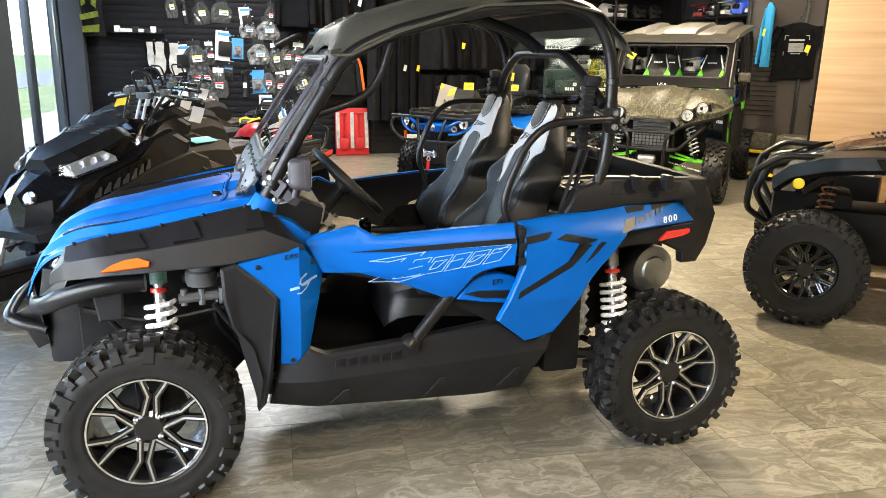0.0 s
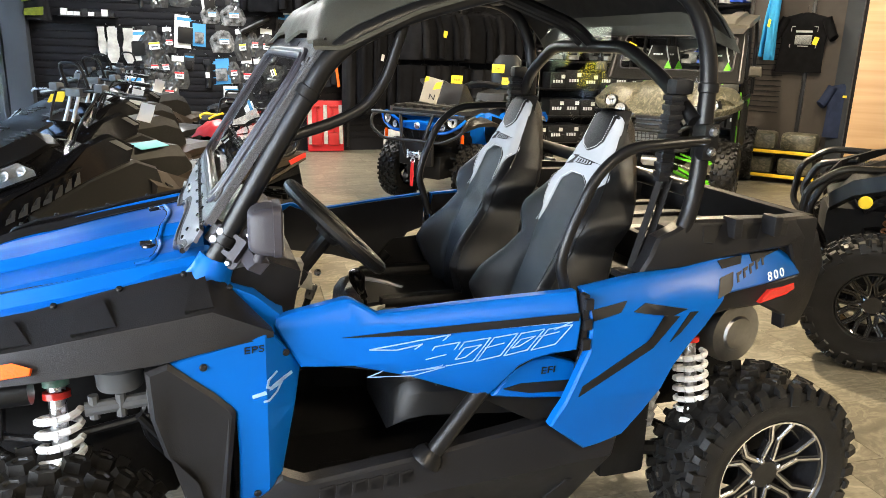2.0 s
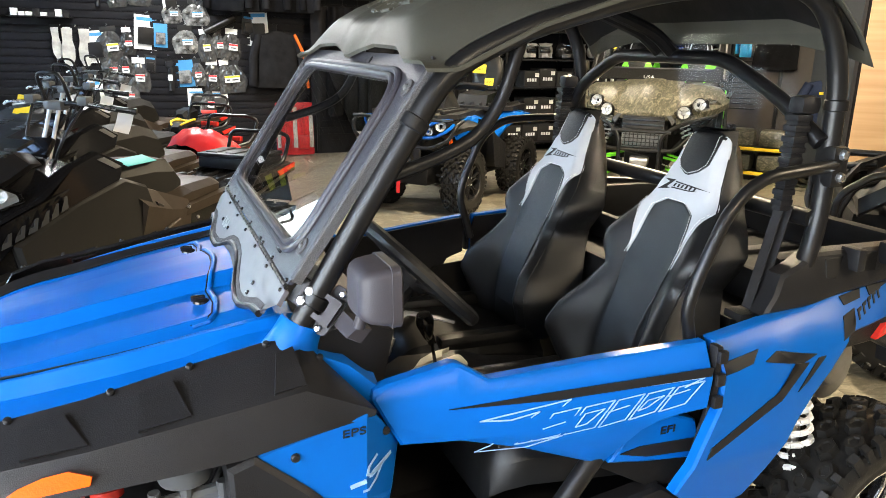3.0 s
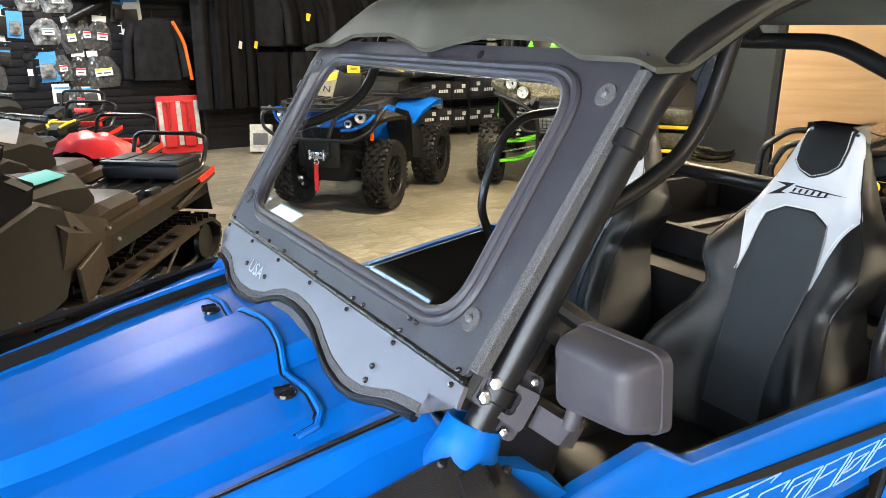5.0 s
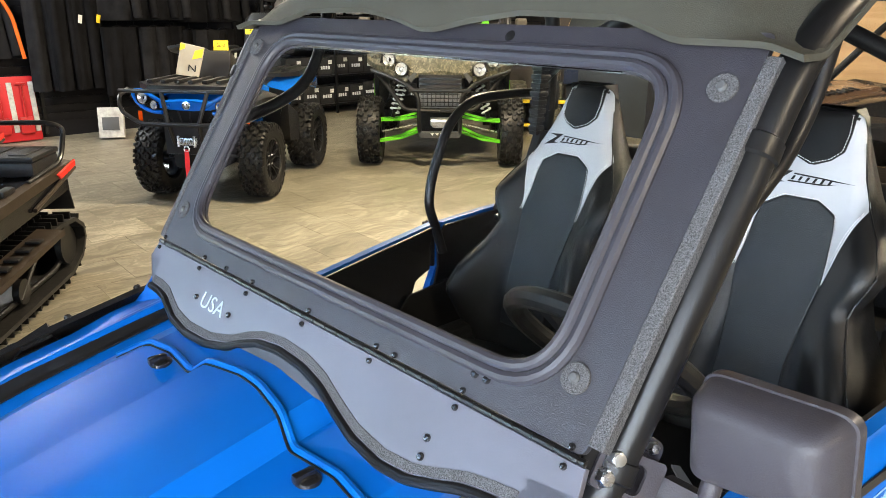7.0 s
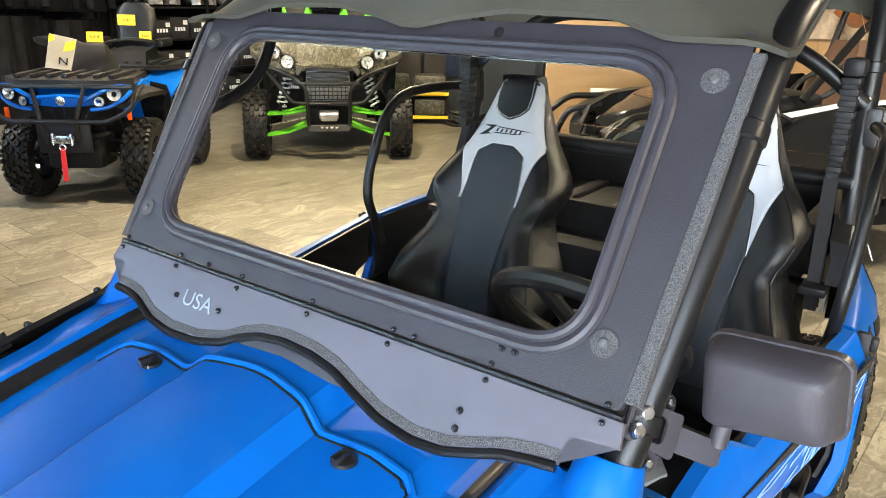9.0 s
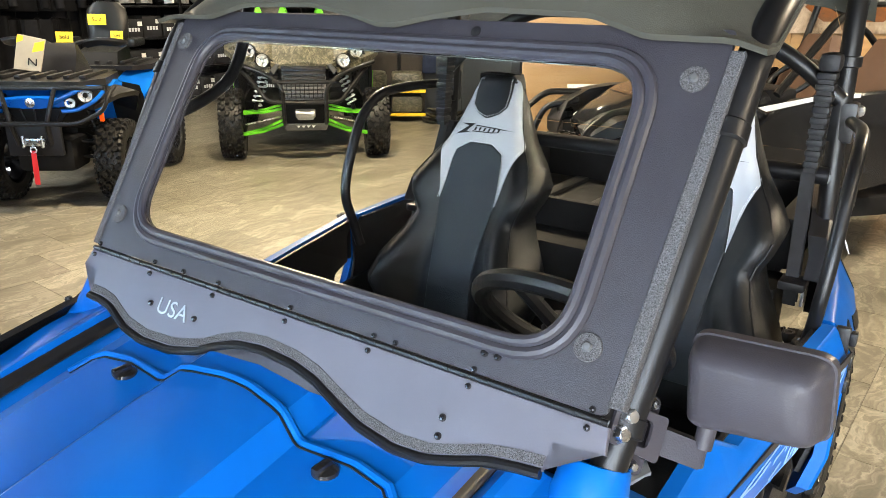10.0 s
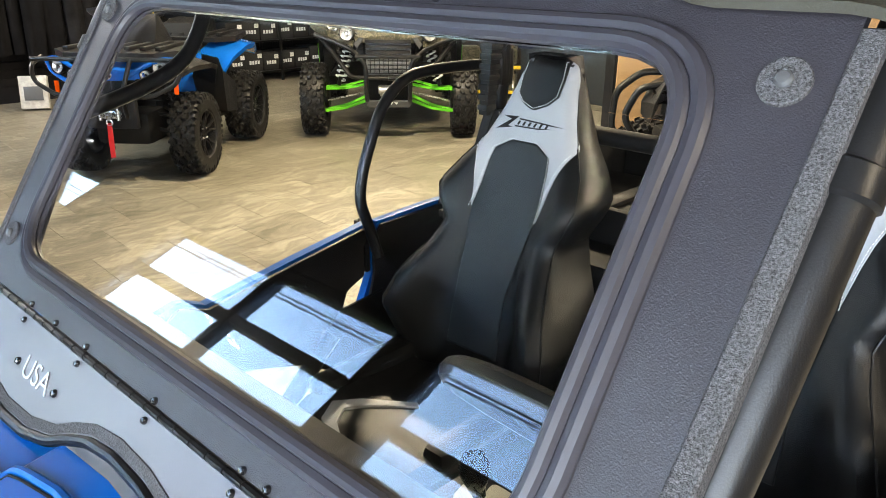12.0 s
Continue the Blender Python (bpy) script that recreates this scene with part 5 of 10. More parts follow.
tube(bm, [(1.705, -0.575, 1.44), (1.685, -0.46, 1.535), (1.675, -0.25, 1.632), (1.675, 0.25, 1.632), (1.685, 0.46, 1.535), (1.705, 0.575, 1.44)], 0.0205, 14, 0.06)
part("rear_hoop", bm, TUBE, buggy, "black rear cage hoop")
bm = bmesh.new()
tube(bm, [(1.71, -0.58, 1.252), (1.71, 0.58, 1.252)], 0.023, 14)
part("harness_bar", bm, TUBE, buggy, "black harness cross bar")
bm = bmesh.new()
for s in (-1, 1):
    tube(bm, [(1.675, s * 0.0 + 0.03 * s, 1.64), (1.60, 0.03 * s, 1.70), (1.30, s * 0.03, 1.80)], 0.020, 10, 0.05)
tube(bm, [(1.55, -0.57, 1.80), (1.55, 0.57, 1.80)], 0.022, 10)
tube(bm, [(0.90, -0.57, 1.69), (0.90, 0.57, 1.69)], 0.020, 10)
pieces("roof_tube", bm, TUBE, buggy, "black roof cross tubes")
bm = bmesh.new()
slab(bm, [(-0.56, 1.30), (-0.56, 1.55), (-0.50, 1.70), (0.50, 1.70), (0.56, 1.55), (0.56, 1.30)], lambda u, v, w: Vector((1.765 + w, u, v)), 0.005, 0.001)
o = part("rear_window", bm, POLY, buggy, "clear polycarbonate rear window")
o.visible_shadow = False

# seats
SEATROWS = [(0.70, 1.315, 1.44, 0.19, 0.03), (0.78, 1.322, 1.48, 0.24, 0.07), (0.86, 1.335, 1.51, 0.264, 0.115), (0.93, 1.352, 1.535, 0.236, 0.10), (1.00, 1.380, 1.565, 0.194, 0.055), (1.06, 1.410, 1.585, 0.172, 0.036), (1.105, 1.430, 1.60, 0.198, 0.060), (1.145, 1.447, 1.615, 0.212, 0.062), (1.20, 1.472, 1.635, 0.182, 0.030), (1.255, 1.494, 1.650, 0.140, 0.006), (1.33, 1.526, 1.655, 0.108, 0.0), (1.40, 1.556, 1.652, 0.084, 0.0), (1.435, 1.571, 1.636, 0.070, 0.0), (1.45, 1.585, 1.615, 0.056, 0.0)]


def seat_front(y, z):
    xf = interp(z, [(r[0], r[1]) for r in SEATROWS])
    hw = interp(z, [(r[0], r[3]) for r in SEATROWS])
    bo = interp(z, [(r[0], r[4]) for r in SEATROWS])
    a = min(1.0, abs(y) / hw)
    lift = soft(a, [(0.42, 0), (0.86, 1.0), (1.0, 0.82)])
    edge = 0.03 * soft(a, [(0.80, 0), (1.0, 1)])
    return xf - bo * lift + edge + 0.012 * a * a


def seat_ring(z):
    xb = interp(z, [(r[0], r[2]) for r in SEATROWS])
    hw = interp(z, [(r[0], r[3]) for r in SEATROWS])
    pts = [(seat_front(hw * k / 12, z), hw * k / 12, z) for k in range(-12, 13)]
    for k in range(8, -9, -2):
        a = k / 8
        pts.append((xb - 0.05 * a ** 4, hw * a * 0.97, z))
    return pts


def seat_at(yc):
    M = Matrix.Translation((0, yc, 0))
    bm = bmesh.new()
    zs = [0.70 + 0.75 * k / 40 for k in range(41)]
    loft(bm, [seat_ring(z) for z in zs])
    bk = part("seat", bm, SEATBLACK, buggy, "black and charcoal sports seat with white inserts", 50)
    bk.matrix_basis = M

    def lay(lift):
        return lambda u, v, w: Vector((seat_front(u, v) - lift + w, u, v))

    bm = bmesh.new()
    half = [(0.064, 1.438), (0.080, 1.397), (0.106, 1.31), (0.134, 1.254), (0.118, 1.21), (0.107, 1.165), (0.095, 1.10), (0.086, 1.205), (0.079, 1.236), (0.036, 1.260)]
    panel(bm, half + [(-a, b_) for a, b_ in reversed(half)], lay(0.004), 0.006, 0.001, grid_cuts(-0.14, 0.14, 1.10, 1.44, 0.015))
    part("white_insert", bm, SEATWHITE, bk, "white vinyl headrest insert")
    bm = bmesh.new()
    half = [(0.056, 1.444), (0.060, 1.40), (0.057, 1.362), (0.036, 1.342), (0.006, 1.330)]
    panel(bm, half + [(-a, b_) for a, b_ in reversed(half)], lay(0.0075), 0.006, 0.001, grid_cuts(-0.06, 0.06, 1.33, 1.45, 0.02))
    part("head_pad", bm, SEATBLACK, bk, "black stitched head pad")
    bm = bmesh.new()
    half = [(0.036, 1.258), (0.076, 1.233), (0.082, 1.203), (0.092, 1.10), (0.078, 1.0), (0.072, 0.92), (0.076, 0.78)]
    panel(bm, half + [(-a, b_) for a, b_ in reversed(half)], lay(0.0065), 0.006, 0.002, grid_cuts(-0.13, 0.13, 0.74, 1.27, 0.022))
    part("back_pad", bm, SEATGREY, bk, "charcoal vinyl back panel")
    bm = bmesh.new()
    for sg in (-1, 1):
        for line in ([(0.052, 1.436), (0.056, 1.40), (0.053, 1.364), (0.034, 1.346), (0.0, 1.334)], [(0.0, 1.264), (0.037, 1.263), (0.080, 1.238), (0.087, 1.203), (0.097, 1.10)], [(0.128, 1.250), (0.112, 1.205), (0.100, 1.15)]):
            pts = [Vector(p) for p in line]
            for a, b_ in zip(pts, pts[1:]):
                n = max(1, int((b_ - a).length / 0.006))
                for k in range(n):
                    p, q = a.lerp(b_, (k + 0.1) / n), a.lerp(b_, (k + 0.7) / n)
                    P, Q = (Vector((seat_front(c.x, c.y) - 0.0095, sg * c.x, c.y)) for c in (p, q))
                    tube(bm, [P, Q], 0.0009, 4)
    part("stitch_line", bm, THREAD, bk, "white double stitching")["kind"] = "stuff"
    bm = bmesh.new()
    for sg in (-1, 1):
        tube(bm, [(seat_front(sg * 0.93 * interp(z, [(r[0], r[3]) for r in SEATROWS]), z) - 0.0008, sg * 0.93 * interp(z, [(r[0], r[3]) for r in SEATROWS]), z) for z in [0.72 + k * 0.03 for k in range(23)]], 0.0024, 5, 0.0)
    part("piping", bm, SEATBLACK, bk)
    bm = bmesh.new()
    pb = lay(0.0062)
    ky = lambda pts: [(-a, b_) for a, b_ in pts]
    slab(bm, ky([(-0.080, 1.3085), (-0.034, 1.3115), (-0.060, 1.2885), (-0.046, 1.2865), (-0.092, 1.2775), (-0.054, 1.3035)]), pb, 0.002, 0)
    slab(bm, ky([(-0.030, 1.3080), (0.030, 1.3055), (0.098, 1.3000), (0.058, 1.3010), (0.028, 1.3030), (-0.030, 1.3052)]), pb, 0.002, 0)
    slab(bm, ky([(-0.040, 1.2885), (0.030, 1.2900), (0.060, 1.2945), (0.024, 1.2925), (-0.038, 1.2915)]), pb, 0.002, 0)
    for k in range(6):
        a = -0.034 + k * 0.0155
        slab(bm, ky([(a, 1.2935), (a + 0.0052, 1.2935), (a + 0.0090, 1.3025), (a + 0.0038, 1.3025)]), pb, 0.002, 0)
    pieces("emblem", bm, DECAL, bk, "black embroidered emblem")
    bm = bmesh.new()
    loft(bm, [[(x, -w, z - 0.10), (x, -w, z - 0.03), (x, -w * 0.86, z), (x, 0, z + 0.006), (x, w * 0.86, z), (x, w, z - 0.03), (x, w, z - 0.10)] for x, w, z in ((0.875, 0.13, 0.665), (0.885, 0.17, 0.695), (0.915, 0.195, 0.722), (0.97, 0.21, 0.735), (1.12, 0.22, 0.725), (1.36, 0.22, 0.70))])
    part("cushion", bm, SEATBLACK, bk, "black seat cushion")
    bm = bmesh.new()
    for sg in (-1, 1):
        box(bm, (1.16, sg * 0.185, 0.735), (0.34, 0.06, 0.05), 0.022)
    pieces("side_bolster", bm, SEATBLACK, bk, "black cushion side bolster")
    bm = bmesh.new()
    out = -1 if yc < 0 else 1
    slab(bm, [(0.905, 0.02), (0.935, 0.085), (0.985, 0.110), (1.04, 0.075), (1.12, -0.02), (1.11, -0.035), (1.03, 0.045), (0.985, 0.070), (0.945, 0.045), (0.925, 0.01)], lambda u, v, w: Vector((u, out * v, interp(u, [(0.90, 0.7215), (0.915, 0.730), (0.97, 0.743), (1.12, 0.733)]) + 0.003 - w)), 0.010, 0.001)
    part("white_patch", bm, SEATWHITE, bk, "white vinyl cushion band")
    return bk


for yc in (-0.330, 0.308):
    seat_at(yc)

# steering wheel, dash, console, shifter
bm = bmesh.new()
N = Vector((-0.24, 0, -0.247)).normalized()
c = Vector((0.757, -0.335, 1.13))
M = Matrix.Translation(c) @ Matrix(((N.cross(Vector((0, 1, 0))).x, 0, N.x, 0), (0, 1, 0, 0), (N.cross(Vector((0, 1, 0))).z, 0, N.z, 0), (0, 0, 0, 1)))
lathe(bm, [(0.165 + 0.018 * math.cos(t), 0.018 * math.sin(t)) for t in [k * math.pi / 5 for k in range(11)]], 40, M)
sw = part("steering_wheel", bm, SEATBLACK, buggy, "black three-spoke steering wheel")
bm = bmesh.new()
for t in (0.3, 2.84, 4.71):
    tube(bm, [M @ Vector((0, 0, 0.02)), M @ Vector((0.16 * math.cos(t), 0.16 * math.sin(t), 0))], 0.014, 8)
lathe(bm, [(0.002, -0.015), (0.035, -0.012), (0.045, 0.02), (0.035, 0.04)], 18, M)
part("hub", bm, BLACK, sw)
bm = bmesh.new()
tube(bm, [M @ Vector((0, 0, 0.03)), M @ Vector((0.02, 0, 0.26))], 0.022, 10)
box(bm, (0.60, -0.335, 0.97), (0.09, 0.07, 0.16), 0.015, pose(0, 0, 0, 0, 35, 0).to_3x3())
part("steering_column", bm, BLACK, buggy)
bm = bmesh.new()
loft(bm, [[(x - a, y - 0.025, z + 0.006), (x + a, y - 0.03, z - 0.004), (x + a, y + 0.03, z - 0.004), (x - a, y + 0.025, z + 0.006)] for x, y, z, a in ((0.640, -0.375, 1.055, 0.020), (0.620, -0.378, 1.01, 0.030), (0.600, -0.380, 0.955, 0.026), (0.590, -0.380, 0.905, 0.034))])
loft(bm, [[(x, y - 0.02, z + 0.03), (x, y + 0.02, z + 0.03), (x, y + 0.02, z - 0.02), (x, y - 0.02, z - 0.02)] for x, y, z in ((0.615, -0.37, 1.0), (0.65, -0.35, 0.995), (0.69, -0.325, 0.975))])
part("power_steering_unit", bm, FITTING, buggy, "pale alloy steering motor bracket")
bm = bmesh.new()
loft(bm, [[(0.45, -0.53, 1.08), (0.45, 0.53, 1.08), (0.45, 0.53, 0.86), (0.45, -0.53, 0.86)], [(0.56, -0.53, 1.10), (0.56, 0.53, 1.10), (0.55, 0.53, 0.84), (0.55, -0.53, 0.84)], [(0.64, -0.50, 1.06), (0.64, 0.50, 1.06), (0.60, 0.50, 0.86), (0.60, -0.50, 0.86)]])
part("dashboard", bm, BLACK, buggy, "black moulded dashboard", 25)
bm = bmesh.new()
tube(bm, [(0.70, -0.29, 0.955), (0.685, -0.295, 0.915)], 0.014, 10)
bolt(bm, (0.712, -0.285, 0.985), (0.3, -0.5, 0.8), 0.010, 0.012, 6)
joint = part("steering_joint", bm, STEEL, buggy, "bright steel steering joint")
bm = bmesh.new()
tube(bm, [(0.685, -0.295, 0.915), (0.64, -0.30, 0.80), (0.60, -0.30, 0.70)], 0.010, 8)
part("steering_shaft", bm, SATIN, joint)
bm = bmesh.new()
loft(bm, [[(x, -w - 0.05, 0.56), (x, -w - 0.05, z - 0.03), (x, -w - 0.02, z), (x, w - 0.05, z + 0.01), (x, w - 0.02, z - 0.03), (x, w - 0.02, 0.56)] for x, w, z in ((0.70, 0.06, 0.62), (0.78, 0.10, 0.70), (0.84, 0.11, 0.728), (1.03, 0.10, 0.728), (1.12, 0.09, 0.70), (1.30, 0.08, 0.68))])
part("console", bm, BLACK, buggy, "black centre console", 40)
GATEPLATE = mat("pale_brushed_plate", (0.48, 0.475, 0.41), 0.4, 0.2, 0.1, 20)
bm = bmesh.new()
o_, i_ = quad_loop((0.818, -0.150), (1.008, -0.088), (1.004, -0.022), (0.830, -0.060), 0.016, 4), quad_loop((0.852, -0.110), (0.978, -0.068), (0.976, -0.050), (0.860, -0.080), 0.008, 4)
gz = lambda p, w: Vector((p[0], p[1], 0.742 + 0.05 * (p[0] - 0.91) + 0.10 * (p[1] + 0.08) + w))
rg = [[bm.verts.new(gz(p, w)) for p in l_] for l_, w in ((i_, 0.004), (o_, 0.006), (o_, -0.006), (i_, -0.006))]
for a, b_ in zip(rg, rg[1:] + rg[:1]):
    ring_faces(bm, a, b_)
gate = part("shift_gate", bm, GATEPLATE, buggy, "pale shifter gate plate")
bm = bmesh.new()
slab(bm, [(0.846, -0.062), (0.880, -0.022), (0.930, 0.006), (0.985, 0.012), (0.955, -0.004), (0.945, -0.030)], lambda u, v, w: gz((u, v), 0.012 - w), 0.012, 0.001)
part("gate_fin", bm, GATEPLATE, gate, "pale curved gate fin")
for k in range(5):
    bm = bmesh.new()
    box(bm, gz((0.865 + 0.028 * k, -0.122 + 0.009 * k), 0.006), (0.005, 0.012, 0.003), 0, pose(0, 0, 0, 0, 0, 18).to_3x3())
    part("gear_mark", bm, DECAL, gate, "dark gear mark")
bm = bmesh.new()
tube(bm, [(0.913, -0.070, 0.735), (0.893, -0.080, 0.83)], 0.0055, 8)
tube(bm, [(0.893, -0.080, 0.83), (0.880, -0.085, 0.868)], 0.012, 10)
lathe(bm, [(0.004, 0.036), (0.020, 0.032), (0.026, 0.016), (0.0255, 0.0), (0.019, -0.026), (0.013, -0.048), (0.008, -0.055)], 16, pose(0.868, -0.090, 0.895, 8, -16, 0), True)
part("shift_lever", bm, GLOSSBLACK, gate, "black teardrop shift lever")

# left mirror with bracket
MC = Vector((0.545, -0.676, 1.216))
MIRRORSHELL = mat("mirror_shell_plastic", (0.040, 0.037, 0.043), 0.40, 0, 0.12, 5, 0.06, 0.15, 420)
bm = bmesh.new()
loop0 = quad_loop((-0.48, -0.44), (0.5, -0.5), (0.48, 0.5), (-0.5, 0.44), 0.16, 7)
loft(bm, [[MC + Vector((x, k1 * w, k2 * h_)) for k1, k2 in loop0] for x, w, h_ in ((-0.040, 0.112, 0.072), (-0.034, 0.138, 0.093), (-0.022, 0.154, 0.107), (0.0, 0.163, 0.116), (0.014, 0.166, 0.119), (0.0142, 0.172, 0.125), (0.030, 0.172, 0.125), (0.033, 0.165, 0.118))])
mir = part("mirror", bm, MIRRORSHELL, buggy, "black side mirror housing", 40)
mir.matrix_basis = Matrix.Translation(MC) @ pose(0, 0, 0, -7, 0, -4) @ Matrix.Translation(-MC)
bm = bmesh.new()
box(bm, MC + Vector((0.0345, 0, 0)), (0.003, 0.128, 0.084), 0.001)
part("mirror_glass", bm, mat("mirror_silver", (0.9, 0.9, 0.9), 0.02, 1.0, 0.0, 5, 0.0), mir, "silvered mirror glass")
back = mir.matrix_basis.inverted()
BU, BV = Vector((0.67, -0.55, -0.49)).normalized(), Vector((-0.62, 0.03, -0.78)).normalized()
BV = (BV - BU * BV.dot(BU)).normalized()
BW = BU.cross(BV).normalized()
if BW.x < 0:
    BW = -BW
bk_at = lambda u, v, w: Vector((0.444, -0.551, 1.177)) + BU * u + BV * v + BW * w


def mirror_part(name, bm, material, label=""):
    o = part(name, bm, material, mir, label)
    o.matrix_basis = back
    return o


bm = bmesh.new()
o_, i_ = quad_loop((-0.014, 0.026), (0.069, 0.030), (0.069, -0.029), (-0.014, -0.024), 0.007, 5), quad_loop((0.017, 0.018), (0.048, 0.018), (0.048, -0.017), (0.017, -0.017), 0.010, 5)
rg = [[bm.verts.new(bk_at(u, v, w)) for u, v in l_] for l_, w in ((i_, 0), (o_, 0), (o_, 0.005), (i_, 0.005))]
for a, b_ in zip(rg, rg[1:] + rg[:1]):
    ring_faces(bm, a, b_)
mirror_part("mirror_bracket", bm, MIRRORSHELL, "dark grey steel mirror bracket with a window")
bm = bmesh.new()
slab(bm, quad_loop((0.034, 0.055), (0.072, 0.052), (0.072, -0.050), (0.034, -0.053), 0.012, 5), lambda u, v, w: bk_at(u, v, 0.024 + w), 0.005, 0.001)
slab(bm, [(-0.029, 0.0055), (0.030, 0.0055), (0.030, 0.026), (-0.029, 0.026)], lambda u, v, w: bk_at(0.069 - w, u, v), 0.005, 0)
mirror_part("bracket_flange", bm, MIRRORSHELL, "folded steel mounting flange")
bm = bmesh.new()
slab(bm, quad_loop((-0.030, 0.028), (0.012, 0.028), (0.012, -0.028), (-0.030, -0.028), 0.006, 4), lambda u, v, w: bk_at(u, v, 0.006 + w), 0.030, 0.002)
mirror_part("bracket_clamp", bm, TUBE, "black tube clamp")
bm = bmesh.new()
e0 = [Vector(p) for p in ((0.509, -0.583, 1.149), (0.491, -0.583, 1.120))]
e1 = [Vector(p) for p in ((0.526, -0.634, 1.135), (0.504, -0.636, 1.110))]
off = Vector((0.030, 0.004, -0.014))
loft(bm, [[e0[0], e0[1], e0[1] + off, e0[0] + off], [e0[0].lerp(e1[0], 0.9), e0[1].lerp(e1[1], 0.9), e0[1].lerp(e1[1], 0.92) + off, e0[0].lerp(e1[0], 0.92) + off], [e1[0] - Vector((0, 0, 0.004)), e1[1] + Vector((0, 0, 0.004)), e1[1] + off * 0.9, e1[0] + off * 0.9]])
mirror_part("mirror_arm", bm, MIRRORSHELL, "grey box-section mirror arm")
bm = bmesh.new()
tube(bm, [(0.528, -0.628, 1.128), (0.540, -0.630, 1.172)], 0.012, 12)
mirror_part("mirror_stem", bm, MIRRORSHELL, "round mirror stem")
for u, v, r in ((0.004, -0.012, 0.0125), (0.0, 0.012, 0.0125)):
    bm = bmesh.new()
    bolt(bm, bk_at(u, v, 0), -BW, r, 0.010, 6)
    lathe(bm, [(0.003, 0.0), (r * 0.55, 0.0), (r * 0.6, 0.012), (0.002, 0.013)], 12, Matrix.Translation(bk_at(u, v, 0)) @ (-BW).to_track_quat("Z", "Y").to_matrix().to_4x4(), True)
    mirror_part("bolt", bm, STEEL, "bright hex bolt")
for u, v in ((0.052, 0.043), (0.056, -0.040)):
    bm = bmesh.new()
    bolt(bm, bk_at(u, v, 0.023), -BW, 0.008, 0.008, 6)
    mirror_part("bolt", bm, STEEL, "bright hex bolt")

# ---- the other vehicles on show ----
CAMO = bpy.data.materials.new("camouflage_print")
CAMO.use_nodes = True
nt = CAMO.node_tree
tc = nt.nodes.new("ShaderNodeTexCoord")
mp = nt.nodes.new("ShaderNodeMapping")
mp.inputs["Scale"].default_value = (1.0, 2.4, 1.6)
mp.inputs["Rotation"].default_value = (0.3, 0.2, 0.6)
vo = nt.nodes.new("ShaderNodeTexVoronoi")
vo.inputs["Scale"].default_value = 15
nz = nt.nodes.new("ShaderNodeTexNoise")
nz.inputs["Scale"].default_value, nz.inputs["Detail"].default_value, nz.inputs["Distortion"].default_value = 9, 6, 2.0
rp_ = nt.nodes.new("ShaderNodeValToRGB")
rp_.color_ramp.interpolation = "CONSTANT"
rp_.color_ramp.elements[0].position, rp_.color_ramp.elements[0].color = 0.0, (0.03, 0.03, 0.018, 1)
rp_.color_ramp.elements[1].position, rp_.color_ramp.elements[1].color = 0.62, (0.19, 0.172, 0.128, 1)
for p_, c_ in ((0.40, (0.055, 0.055, 0.036)), (0.50, (0.092, 0.086, 0.060)), (0.56, (0.135, 0.124, 0.090))):
    e_ = rp_.color_ramp.elements.new(p_)
    e_.color = (*c_, 1)
nt.links.new(tc.outputs["Object"], mp.inputs["Vector"])
nt.links.new(mp.outputs[0], nz.inputs["Vector"])
nt.links.new(nz.outputs["Fac"], rp_.inputs["Fac"])
nt.links.new(rp_.outputs[0], nt.nodes["Principled BSDF"].inputs["Base Color"])
nt.nodes["Principled BSDF"].inputs["Roughness"].default_value = 0.38
BRONZE = mat("bronze_sled_panel", (0.036, 0.027, 0.020), 0.42, 0.3, 0.12, 5, 0.08, 0.15, 200)
SLEDGLOSS = mat("sled_gloss_black", (0.006, 0.006, 0.007), 0.16, 0, 0.1, 5, 0.05, 0.05, 300)
SLEDSEAT = mat("sled_seat_vinyl", (0.013, 0.0127, 0.0122), 0.55, 0, 0.15, 10, 0.06, 0.5, 420)
REFLECT = mat("lamp_bowl", (0.70, 0.72, 0.74), 0.15, 0.6, 0.08, 20, 0.08)
SLEDBLACK = mat("sled_black_plastic", (0.010, 0.010, 0.011), 0.36, 0, 0.15, 5, 0.08, 0.1, 300)
SLEDMATT = mat("sled_matt_panel", (0.011, 0.011, 0.0112), 0.42, 0, 0.12, 5, 0.06, 0.2, 300)
SLEDMARK = mat("sled_emblem_grey", (0.035, 0.036, 0.038), 0.45, 0, 0.1, 10)
TEAL = mat("teal_label", (0.10, 0.46, 0.50), 0.5, 0, 0.05, 10)
TANROOF = mat("tan_roof_plastic", (0.072, 0.066, 0.054), 0.45, 0, 0.1, 4, 0.06, 0.2, 300)
BROWNGLOSS = mat("bronze_gloss_panel", (0.10, 0.062, 0.042), 0.25, 0.4, 0.1, 5, coat=0.4)
ATVBLUE = mat("gloss_blue_plastic", (0.004, 0.11, 0.50), 0.22, 0, 0.08, 4, 0.05, coat=0.5)
CHROME = mat("lamp_reflector", (0.85, 0.86, 0.88), 0.10, 1.0, 0.05, 12)


